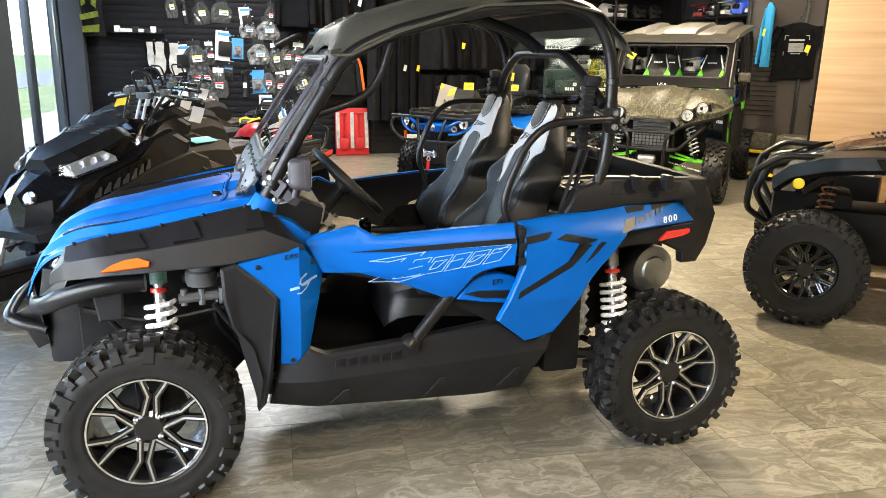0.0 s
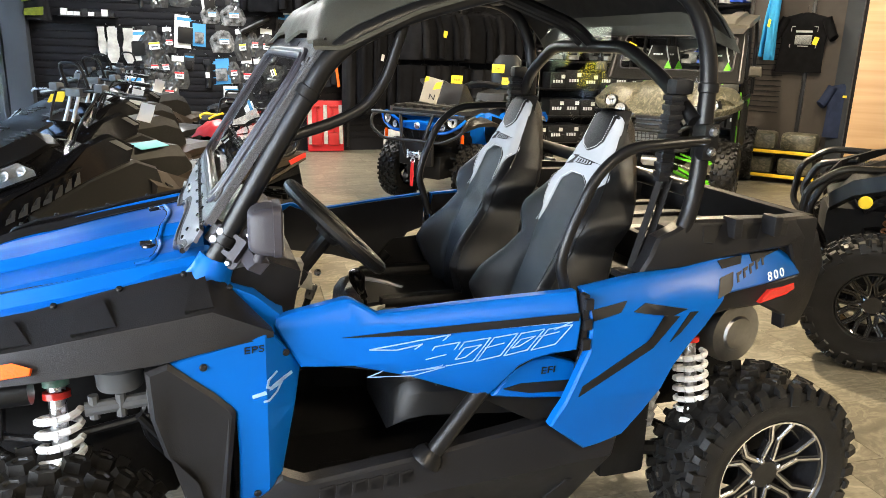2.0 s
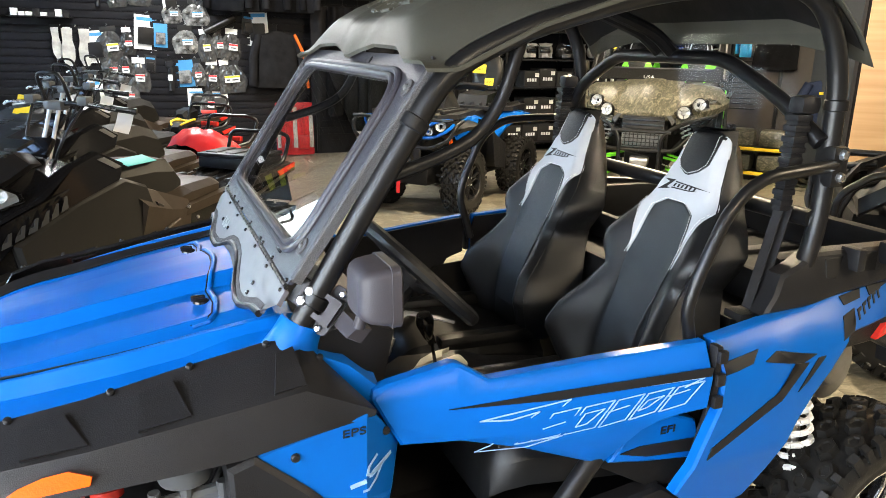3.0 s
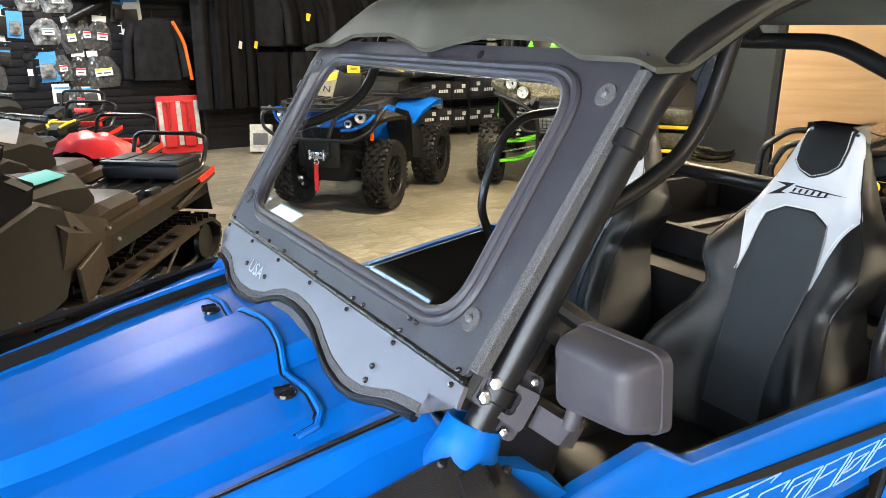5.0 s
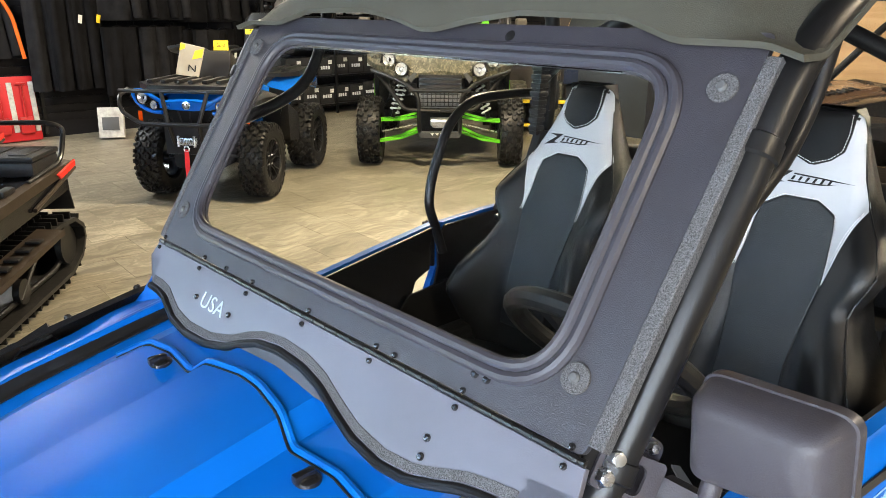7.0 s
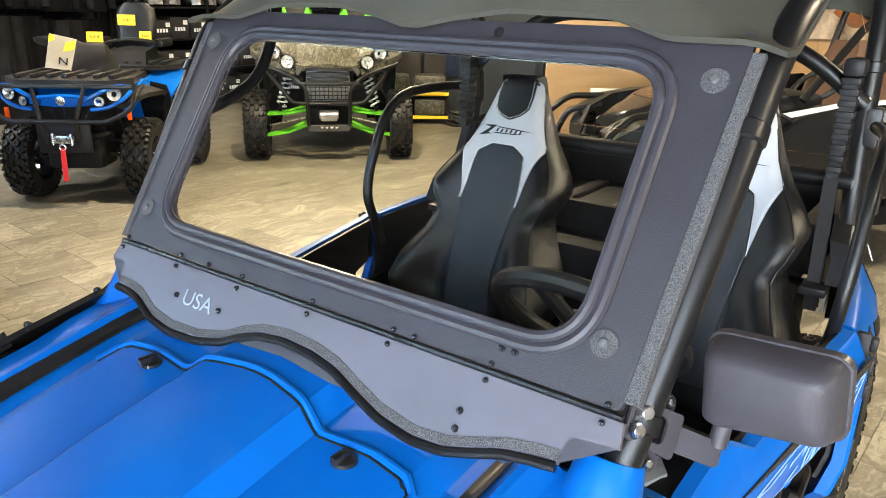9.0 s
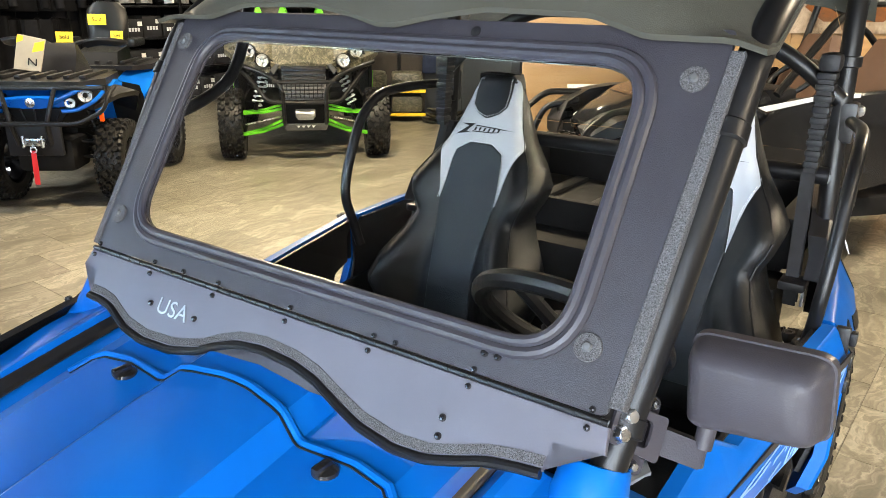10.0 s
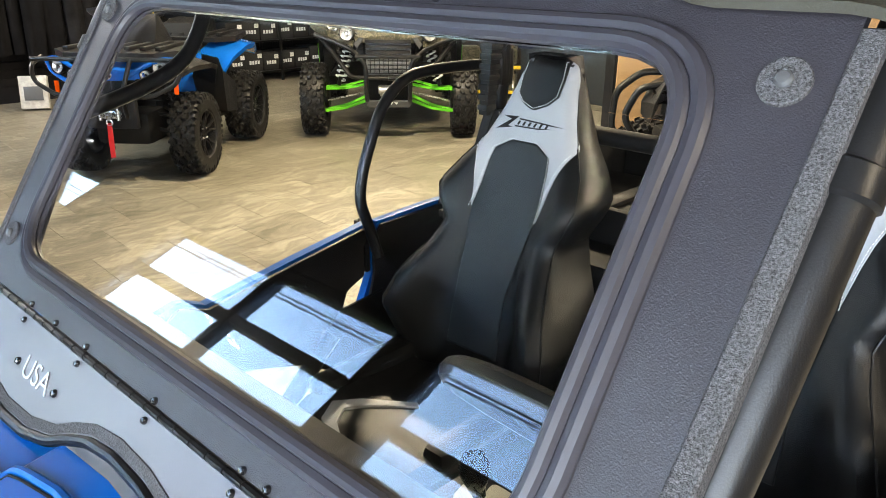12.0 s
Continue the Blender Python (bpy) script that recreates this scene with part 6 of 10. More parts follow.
def round_lamp(parent, at, facing, r, name="headlight"):
    q = Matrix.Translation(at) @ Vector(facing).to_track_quat("Z", "Y").to_matrix().to_4x4()
    bm = bmesh.new()
    lathe(bm, [(r, 0.0), (r * 1.12, 0.012), (r * 1.12, -0.05), (r * 0.5, -0.06)], 20, q)
    ring = part(name, bm, SATIN, parent, "round projector headlight")
    bm = bmesh.new()
    lathe(bm, [(0.001, -0.035), (r * 0.35, -0.03), (r * 0.38, 0.0), (r * 0.45, -0.02), (r * 0.9, 0.0), (r, 0.004)], 20, q)
    part("reflector", bm, REFLECT, ring, "bright lamp reflector")
    for k in range(3):
        t = k * 2.1 + 0.5
        bm = bmesh.new()
        tube(bm, [q @ Vector((r * 0.36 * math.cos(t), r * 0.36 * math.sin(t), 0.004)), q @ Vector((r * 0.95 * math.cos(t), r * 0.95 * math.sin(t), 0.004))], r * 0.035, 5)
        part("reflector_rib", bm, SATIN, ring)
    return ring


def coil_shock(parent, top, bot, r, spring, turns=7, wire=0.008):
    top, bot = Vector(top), Vector(bot)
    ax = bot - top
    q = ax.to_track_quat("Z", "Y").to_matrix()
    bm = bmesh.new()
    tube(bm, [top, bot], r * 0.45, 8)
    sh = part("shock_absorber", bm, SATIN, parent, "coil-over shock absorber")
    bm = bmesh.new()
    pts = []
    for i in range(turns * 10 + 1):
        a = i / 10 * 2 * math.pi
        pts.append(top + ax * (0.12 + 0.76 * i / (turns * 10)) + q @ Vector((r * math.cos(a), r * math.sin(a), 0)))
    tube(bm, pts, wire, 5, 0.0)
    part("coil_spring", bm, spring, sh)
    return sh


def tubes(name, parent, lines, r, material=TUBE, label="", bend=0.06, seg=10):
    for pts in lines:
        bm = bmesh.new()
        tube(bm, pts, r, seg, bend)
        part(name, bm, material, parent, label)


# blue quad bike: nose towards local -x, front axle at the origin
quad = thing("quad_bike", "blue and black two-up quad bike with winch and racks", "quad bike", pose(2.84, 5.22, 0, 0, 0, 39.7))
for x in (0.0, 1.36):
    for s in (-1, 1):
        make_wheel(quad, pose(x, s * 0.47, 0.335, -90 * s, 0, 0) @ pose(0, 0, 0, 0, 0, 11 + 20 * x), 0.335, 0.22 if x == 0 else 0.26, 0.19, 19, 6, SATIN, GLOSSBLACK)
bm = bmesh.new()
box(bm, (0.72, 0, 0.52), (1.46, 0.34, 0.36), 0.06)
box(bm, (-0.12, 0, 0.42), (0.36, 0.44, 0.26), 0.05)
box(bm, (0.75, 0, 0.34), (0.95, 0.80, 0.05), 0.015)
part("chassis", bm, DARK, quad, "black frame, engine and foot wells")


def quad_nose(u, v):
    y = (2 * v - 1) * 0.50
    a = abs(y) / 0.50
    x = -0.36 + 0.10 * a ** 2 + 0.34 * u
    z = 0.83 + 0.13 * math.sin(u * 1.5) + 0.05 * (a > 0.42) * min(1, (a - 0.42) * 6) - 0.03 * a ** 3
    return Vector((x, y, z))


bm = bmesh.new()
sheet(bm, 10, 34, quad_nose, (0.02, 0, -0.05))
part("front_cowl", bm, ATVBLUE, quad, "glossy blue front cowl")
bm = bmesh.new()
loft(bm, [[(-0.36, -0.26, 0.80), (-0.36, 0.26, 0.80), (-0.35, 0.18, 0.70), (-0.35, -0.18, 0.70)], [(-0.15, -0.32, 0.84), (-0.15, 0.32, 0.84), (-0.15, 0.28, 0.62), (-0.15, -0.28, 0.62)]])
part("grille", bm, DARK, quad, "black grille surround")
for k in range(5):
    tubes("grille_bar", quad, [[(-0.368, -0.20 + 0.10 * k, 0.795), (-0.362, -0.15 + 0.075 * k, 0.705)]], 0.006, BLACK)
# blue nose panel and lamp brows on the face
bm = bmesh.new()
loft(bm, [[(-0.36, y, 0.905 - 0.10 * abs(y)), (-0.415 + 0.22 * y * y, y, 0.885 - 0.08 * abs(y)), (-0.405 + 0.25 * y * y, y, 0.800 + 0.10 * abs(y)), (-0.33, y, 0.800 + 0.10 * abs(y))] for y in (-0.27, -0.16, -0.06, 0.06, 0.16, 0.27)])
part("nose_panel", bm, ATVBLUE, quad, "glossy blue nose panel", 35)
for s in (-1, 1):
    tubes("lamp_brow", quad, [[(-0.405, s * 0.15, 0.84), (-0.40, s * 0.27, 0.905), (-0.365, s * 0.40, 0.968), (-0.31, s * 0.49, 0.955)], [(-0.405, s * 0.22, 0.79), (-0.395, s * 0.33, 0.795), (-0.355, s * 0.46, 0.865), (-0.31, s * 0.51, 0.930)]], 0.017, ATVBLUE, "blue lamp surround")
    bm = bmesh.new()
    loft(bm, [[(-0.385, s * 0.19, 0.80), (-0.385, s * 0.24, 0.89), (-0.25, s * 0.24, 0.90), (-0.25, s * 0.19, 0.80)], [(-0.345, s * 0.48, 0.875), (-0.33, s * 0.48, 0.955), (-0.20, s * 0.50, 0.96), (-0.20, s * 0.50, 0.86)]])
    part("lamp_housing", bm, DARK, quad, "black lamp housing")
for s in (-1, 1):
    for y, x, z, r in ((0.285, -0.400, 0.848, 0.036), (0.395, -0.375, 0.905, 0.050)):
        round_lamp(quad, (x, s * y, z), (-1, s * 0.25, 0.1), r)
    bm = bmesh.new()
    pts = [(-0.33, 0.44, 0.82), (-0.20, 0.60, 0.90), (0.0, 0.66, 0.90), (0.22, 0.62, 0.86), (0.42, 0.52, 0.70), (0.50, 0.46, 0.45)]
    loft(bm, [[(x, s * y, z), (x + 0.01, s * (y - 0.20), z + 0.06), (x + 0.03, s * (y - 0.20), z + 0.02), (x + 0.02, s * (y - 0.02), z - 0.04)] for x, y, z in pts])
    part("front_mudguard", bm, BLACK, quad, "black moulded mudguard", 40)
    bm = bmesh.new()
    loft(bm, [[(-0.30, s * 0.30, 0.82), (-0.24, s * 0.46, 0.84), (-0.22, s * 0.46, 0.815), (-0.28, s * 0.30, 0.79)], [(-0.06, s * 0.52, 0.925), (-0.02, s * 0.60, 0.905), (0.0, s * 0.60, 0.885), (-0.04, s * 0.52, 0.90)]])
    part("side_trim", bm, ATVBLUE, quad, "blue side trim")
    bm = bmesh.new()
    loft(bm, [[(0.42, s * 0.14, 0.92), (0.42, s * 0.30, 0.86), (0.42, s * 0.34, 0.60), (0.42, s * 0.14, 0.60)], [(0.70, s * 0.14, 0.96), (0.70, s * 0.24, 0.90), (0.70, s * 0.28, 0.55), (0.70, s * 0.14, 0.55)], [(1.0, s * 0.14, 0.90), (1.0, s * 0.28, 0.84), (1.02, s * 0.30, 0.60), (1.0, s * 0.14, 0.60)]])
    part("body_side", bm, ATVBLUE, quad, "blue body side panel")
    bm = bmesh.new()
    loft(bm, [[(0.36, s * 0.44, 0.93), (0.36, s * 0.58, 0.90), (0.38, s * 0.60, 0.80), (0.38, s * 0.42, 0.80)], [(0.62, s * 0.40, 0.80), (0.62, s * 0.52, 0.76), (0.64, s * 0.52, 0.40), (0.62, s * 0.36, 0.40)], [(0.92, s * 0.42, 0.66), (0.92, s * 0.52, 0.62), (0.92, s * 0.52, 0.36), (0.92, s * 0.36, 0.36)]])
    part("leg_shield", bm, BLACK, quad, "black moulded leg shield", 25)
    bm = bmesh.new()
    pts = [(0.90, 0.36, 0.62), (1.00, 0.50, 0.84), (1.18, 0.58, 0.93), (1.42, 0.58, 0.93), (1.64, 0.52, 0.84)]
    loft(bm, [[(x, s * y, z), (x + 0.0, s * (y - 0.30), z + 0.06), (x + 0.01, s * (y - 0.30), z + 0.02), (x + 0.01, s * (y - 0.02), z - 0.05)] for x, y, z in pts])
    part("rear_mudguard", bm, ATVBLUE, quad, "blue rear mudguard", 40)
    coil_shock(quad, (-0.02, s * 0.26, 0.74), (0.0, s * 0.38, 0.36), 0.035, SATIN)
    tubes("suspension_arm", quad, [[(-0.14, s * 0.16, 0.40), (0, s * 0.42, 0.33), (0.16, s * 0.16, 0.40)], [(-0.12, s * 0.16, 0.52), (0, s * 0.40, 0.46), (0.14, s * 0.16, 0.52)]], 0.014)
    bm = bmesh.new()
    box(bm, (-0.30, s * 0.47, 0.74), (0.012, 0.035, 0.09), 0.004)
    part("reflector", bm, ORANGE, quad, "orange reflector")
tubes("front_bumper", quad, [[(-0.26, -0.58, 0.96), (-0.42, -0.58, 0.92), (-0.46, -0.55, 0.80), (-0.50, -0.36, 0.705), (-0.50, 0.36, 0.705), (-0.46, 0.55, 0.80), (-0.42, 0.58, 0.92), (-0.26, 0.58, 0.96)], [(-0.43, -0.20, 0.97), (-0.50, -0.13, 0.71), (-0.42, -0.12, 0.50)], [(-0.43, 0.20, 0.97), (-0.50, 0.13, 0.71), (-0.42, 0.12, 0.50)], [(-0.42, -0.56, 0.965), (-0.44, 0.56, 0.965)]], 0.017, TUBE, "black tubular bumper")
bm = bmesh.new()
box(bm, (-0.42, 0, 0.58), (0.05, 0.40, 0.26), 0.015)
part("winch_plate", bm, BLACK, quad, "black winch mounting plate")
bm = bmesh.new()
box(bm, (-0.455, 0, 0.56), (0.03, 0.17, 0.06), 0.01)
for s in (-1, 1):
    tube(bm, [(-0.475, s * 0.07, 0.52), (-0.475, s * 0.07, 0.61)], 0.012, 8)
part("fairlead", bm, STEEL, quad, "bright steel roller fairlead")
bm = bmesh.new()
lathe(bm, [(0.022 + 0.007 * math.cos(t), 0.007 * math.sin(t)) for t in [k * math.pi / 4 for k in range(9)]], 16, pose(-0.485, 0, 0.505, 90, 0, 90))
part("winch_hook", bm, STEEL, quad, "steel winch hook")
bm = bmesh.new()
loft(bm, [[(-0.49, -0.018, 0.50), (-0.49, 0.018, 0.50), (-0.486, 0.018, 0.50), (-0.486, -0.018, 0.50)], [(-0.50, -0.020, 0.36), (-0.50, 0.020, 0.36), (-0.494, 0.020, 0.36), (-0.494, -0.020, 0.36)], [(-0.505, -0.018, 0.24), (-0.505, 0.018, 0.24), (-0.50, 0.018, 0.24), (-0.50, -0.018, 0.24)]])
part("winch_strap", bm, RED, quad, "red winch pull strap")
bm = bmesh.new()
lathe(bm, [(0.030, 0.006), (0.036, 0.004), (0.036, 0)], 20, pose(-0.418, 0, 0.852, 90, 0, -90) @ pose(0, 0, 0, 0, 0, 0), True)
part("badge", bm, STEEL, quad, "round chrome badge")
for x0, x1, z, w in ((-0.36, 0.26, 1.005, 0.50), (1.00, 1.62, 1.00, 0.48)):
    bm = bmesh.new()
    loft(bm, [[(x0, -w * 0.7, z), (x0, w * 0.7, z), (x0, w * 0.7, z - 0.04), (x0, -w * 0.7, z - 0.04)], [(x0 + 0.16, -w, z + 0.01), (x0 + 0.16, w, z + 0.01), (x0 + 0.16, w, z - 0.04), (x0 + 0.16, -w, z - 0.04)], [(x1, -w * 0.9, z + 0.02), (x1, w * 0.9, z + 0.02), (x1, w * 0.9, z - 0.03), (x1, -w * 0.9, z - 0.03)]])
    for k in range(7):
        box(bm, ((x0 + x1) / 2 + 0.02, -w * 0.72 + k * w * 0.24, z + 0.025), ((x1 - x0) * 0.86, 0.045, 0.03), 0.008)
    pieces("cargo_rack", bm, BLACK, quad, "black plastic cargo rack")
bm = bmesh.new()
loft(bm, [[(0.10, -0.16, 1.02), (0.10, 0.16, 1.02), (0.14, 0.20, 0.94), (0.14, -0.20, 0.94)], [(0.16, -0.17, 1.16), (0.16, 0.17, 1.16), (0.30, 0.22, 0.96), (0.30, -0.22, 0.96)], [(0.26, -0.13, 1.25), (0.26, 0.13, 1.25), (0.50, 0.18, 0.96), (0.50, -0.18, 0.96)], [(0.38, -0.10, 1.24), (0.38, 0.10, 1.24), (0.56, 0.14, 0.94), (0.56, -0.14, 0.94)]])
part("handlebar_pod", bm, BLACK, quad, "black handlebar pod", 25)
tubes("handlebar", quad, [[(0.30, 0, 1.20), (0.36, 0.18, 1.27), (0.46, 0.40, 1.24)], [(0.30, 0, 1.20), (0.36, -0.18, 1.27), (0.46, -0.40, 1.24)]], 0.013)
for s in (-1, 1):
    bm = bmesh.new()
    tube(bm, [(0.43, s * 0.33, 1.255), (0.47, s * 0.43, 1.238)], 0.019, 10)
    part("grip", bm, TYRE, quad)
    bm = bmesh.new()
    tube(bm, [(0.30, s * 0.20, 1.24), (0.27, s * 0.32, 1.27), (0.36, s * 0.47, 1.25), (0.45, s * 0.46, 1.235)], 0.022, 8, 0.08, 2.0)
    part("hand_guard", bm, BLACK, quad, "black hand guard")
bm = bmesh.new()
loft(bm, [[(0.52, -0.12, 0.98), (0.52, 0.12, 0.98), (0.52, 0.14, 0.86), (0.52, -0.14, 0.86)], [(0.75, -0.17, 0.95), (0.75, 0.17, 0.95), (0.75, 0.19, 0.84), (0.75, -0.19, 0.84)], [(1.05, -0.19, 0.98), (1.05, 0.19, 0.98), (1.05, 0.20, 0.86), (1.05, -0.20, 0.86)], [(1.12, -0.18, 1.12), (1.12, 0.18, 1.12), (1.14, 0.19, 0.92), (1.14, -0.19, 0.92)], [(1.45, -0.19, 1.16), (1.45, 0.19, 1.16), (1.45, 0.20, 1.02), (1.45, -0.20, 1.02)]])
part("seat", bm, SEATBLACK, quad, "black two-up seat", 30)
bm = bmesh.new()
loft(bm, [[(1.46 + 0.06 * math.cos(t) + 0.17 * (z - 1.2), w * math.copysign(abs(math.sin(t)) ** 0.5, math.sin(t)), z) for t in [k * math.pi / 10 for k in range(20)]] for z, w in ((1.17, 0.14), (1.22, 0.19), (1.40, 0.20), (1.50, 0.18), (1.56, 0.11))])
for s in (-1, 1):
    box(bm, (1.32, s * 0.30, 1.20), (0.34, 0.09, 0.08), 0.03)
part("passenger_backrest", bm, SEATBLACK, quad, "black padded passenger backrest")
for at, w, h_, rz in (((1.385, 0.06, 1.40), 0.17, 0.10, 0), ((0.20, -0.08, 1.30), 0.13, 0.085, 8), ((1.10, -0.20, 1.27), 0.12, 0.08, -10)):
    bm = bmesh.new()
    box(bm, (0, 0, 0), (0.003, w, h_), 0.001)
    tag = tagged(part("sold_tag", bm, YELLOW), "yellow card sold tag taped to the quad", "price tag", "sold tags")
    tag.matrix_world = quad.matrix_world @ Matrix.Translation(at) @ pose(0, 0, 0, 0, 8, rz)
    text_part("lettering", "Sold", h_ * 0.5, Matrix(((0, 0, -1, -0.0025), (-1, 0, 0, 0), (0, 1, 0, 0), (0, 0, 0, 1))), DECAL, tag, "", 0.0005)

bm = bmesh.new()
slab(bm, [(-0.13, 0.0), (0.10, 0.0), (0.13, 0.30), (-0.11, 0.32)], lambda u, v, w: Vector((w + 0.2 * v, -u, v)), 0.02, 0.003)
board = tagged(part("promo_board", bm, mat("cream_printed_board", (0.36, 0.33, 0.27), 0.5, 0, 0.08, 9)), "cream and yellow printed board propped on the quad's rack", "sign")
board.matrix_world = quad.matrix_world @ pose(0.04, 0.17, 1.045, 8, 0, 10) @ Matrix.Diagonal((0.85, 0.85, 0.85, 1))
bm = bmesh.new()
slab(bm, [(0.02, 0.17), (0.115, 0.20), (0.125, 0.29), (0.04, 0.26)], lambda u, v, w: Vector((w + 0.2 * v - 0.004, -u, v)), 0.003, 0)
slab(bm, [(-0.115, 0.24), (-0.06, 0.27), (-0.06, 0.31), (-0.11, 0.315)], lambda u, v, w: Vector((w + 0.2 * v - 0.004, -u, v)), 0.003, 0)
pieces("yellow_patch", bm, YELLOW, board, "yellow printed patch")
text_part("lettering", "N", 0.10, Matrix(((0, 0.196, -0.98, 0.006), (-1, 0, 0, -0.03), (0, 0.98, 0.196, 0.08), (0, 0, 0, 1))), DECAL, board, "black letter", 0.001, width=1.2)


# camouflage side-by-side
camo = thing("camouflage_buggy", "camouflage side-by-side with green suspension arms and windscreen", "off-road vehicle", pose(5.326, 4.873, 0, 0, 0, 45.27))
for x in (0.0, 2.285):
    for s in (-1, 1):
        make_wheel(camo, pose(x, s * 0.752, 0.362, -90 * s, 0, 0) @ pose(0, 0, 0, 0, 0, 7 + 13 * x), 0.364, 0.235, 0.18, 18, 6, SATIN, GLOSSBLACK)
bm = bmesh.new()
box(bm, (1.15, 0, 0.50), (2.3, 0.44, 0.34), 0.05)
box(bm, (1.2, 0, 0.46), (1.3, 1.36, 0.12), 0.03)
box(bm, (0.22, 0, 0.82), (0.60, 0.52, 0.50), 0.05)
part("chassis", bm, DARK, camo, "black frame and floor")


def camo_hood(u, v):
    y = (2 * v - 1) * 0.775
    a = abs(y)
    xf = interp(a, [(0, -0.265), (0.28, -0.235), (0.34, -0.20), (0.46, -0.11), (0.60, 0.0), (0.775, 0.14)])
    zf = interp(a, [(0, 0.975), (0.275, 0.965), (0.30, 0.985), (0.36, 1.055), (0.50, 1.14), (0.62, 1.175), (0.70, 1.15), (0.775, 1.09)])
    zr = interp(a, [(0, 1.315), (0.30, 1.30), (0.60, 1.285), (0.70, 1.27), (0.775, 1.19)])
    lid = 0.022 * (a < 0.285 + 0.03 * u) + 0.012 * (a < 0.12)
    return Vector((xf + (0.47 - xf) * u, y, zf + (zr - zf) * u + 0.055 * math.sin(math.pi * u) * (1 - 0.5 * a / 0.775) + lid))


bm = bmesh.new()
sheet(bm, 14, 50, camo_hood, (0.01, 0, -0.05))
part("hood", bm, CAMO, camo, "tan and olive camouflage print bonnet", 20)
for s in (-1, 1):
    bm = bmesh.new()
    pts = [(-0.12, 0.60, 1.05), (0.02, 0.72, 1.08), (0.16, 0.80, 1.12), (0.34, 0.82, 1.14), (0.50, 0.80, 1.16)]
    loft(bm, [[(x, s * (y - 0.12), z + 0.02), (x, s * y, z - 0.01), (x + 0.02, s * y, z - 0.07), (x + 0.02, s * (y - 0.14), z - 0.06)] for x, y, z in pts])
    part("front_mudguard", bm, CAMO, camo, "camouflage print mudguard", 30)
    bm = bmesh.new()
    loft(bm, [[(-0.20, s * 0.30, 1.02), (-0.03, s * 0.62, 1.16), (-0.02, s * 0.66, 1.00), (-0.20, s * 0.33, 0.92)], [(0.02, s * 0.26, 1.06), (0.14, s * 0.60, 1.17), (0.14, s * 0.64, 0.98), (0.02, s * 0.28, 0.90)]])
    part("lamp_housing", bm, BLACK, camo, "black lamp housing")
    bm = bmesh.new()
    loft(bm, [[(-0.245, s * 0.335, 0.955), (-0.10, s * 0.58, 1.015), (-0.10, s * 0.585, 0.975), (-0.25, s * 0.34, 0.90)], [(-0.20, s * 0.33, 0.955), (-0.05, s * 0.58, 1.015), (-0.05, s * 0.58, 0.975), (-0.20, s * 0.34, 0.90)]])
    part("cheek_panel", bm, CAMO, camo, "camouflage print cheek panel under the lamps")
    bm = bmesh.new()
    slab(bm, [(0.235, 0.985), (0.275, 0.995), (0.335, 0.93), (0.30, 0.885)], lambda u, v, w: Vector((-0.255 + w, s * u, v)), 0.04, 0.004)
    part("nose_fillet", bm, EMBLEM, camo, "grey nose fillet")
    for x, y, z in ((-0.233, 0.403, 1.026), (-0.105, 0.542, 1.107)):
        round_lamp(camo, (x, s * y, z), (-1, s * 0.25, 0.12), 0.064)
    coil_shock(camo, (0.05, s * 0.385, 0.93), (-0.01, s * 0.515, 0.50), 0.050, GREYLINE, 7, 0.010)
    for nm, q0, q1, h0, h1 in (("upper_arm", (0.235, 0.535), (0.64, 0.475), 0.013, 0.018), ("lower_arm", (0.23, 0.375), (0.66, 0.245), 0.015, 0.013)):
        for e in (-1, 1):
            bm = bmesh.new()
            loft(bm, [[(e * 0.16 - 0.02, s * q0[0], q0[1] + h0), (e * 0.16 + 0.02, s * q0[0], q0[1] + h0), (e * 0.16 + 0.02, s * q0[0], q0[1] - h0), (e * 0.16 - 0.02, s * q0[0], q0[1] - h0)], [(e * 0.10 - 0.025, s * (q0[0] + 0.2), (q0[1] + q1[1]) / 2 + h0 - 0.02), (e * 0.10 + 0.025, s * (q0[0] + 0.2), (q0[1] + q1[1]) / 2 + h0 - 0.02), (e * 0.10 + 0.025, s * (q0[0] + 0.2), (q0[1] + q1[1]) / 2 - h0 - 0.015), (e * 0.10 - 0.025, s * (q0[0] + 0.2), (q0[1] + q1[1]) / 2 - h0 - 0.015)], [(e * 0.02 - 0.02, s * q1[0], q1[1] + h1), (e * 0.02 + 0.02, s * q1[0], q1[1] + h1), (e * 0.02 + 0.02, s * q1[0], q1[1] - h1), (e * 0.02 - 0.02, s * q1[0], q1[1] - h1)]])
            part(nm, bm, GREEN, camo, "lime green boxed suspension arm")
    bm = bmesh.new()
    tube(bm, [(-0.12, s * 0.22, 0.455), (-0.08, s * 0.62, 0.36)], 0.009, 8)
    part("tie_rod", bm, STEEL, camo, "steel tie rod")
    bm = bmesh.new()
    slab(bm, [(0.47, 1.22), (0.62, 1.18), (0.70, 0.86), (1.40, 0.82), (1.44, 1.10), (1.84, 1.16), (1.88, 0.84), (1.72, 0.52), (0.62, 0.46), (0.46, 0.80)], lambda u, v, w: Vector((u, s * (0.76 - w), v)), 0.05, 0.012)
    part("side_panel", bm, BLACK, camo, "black side panel")
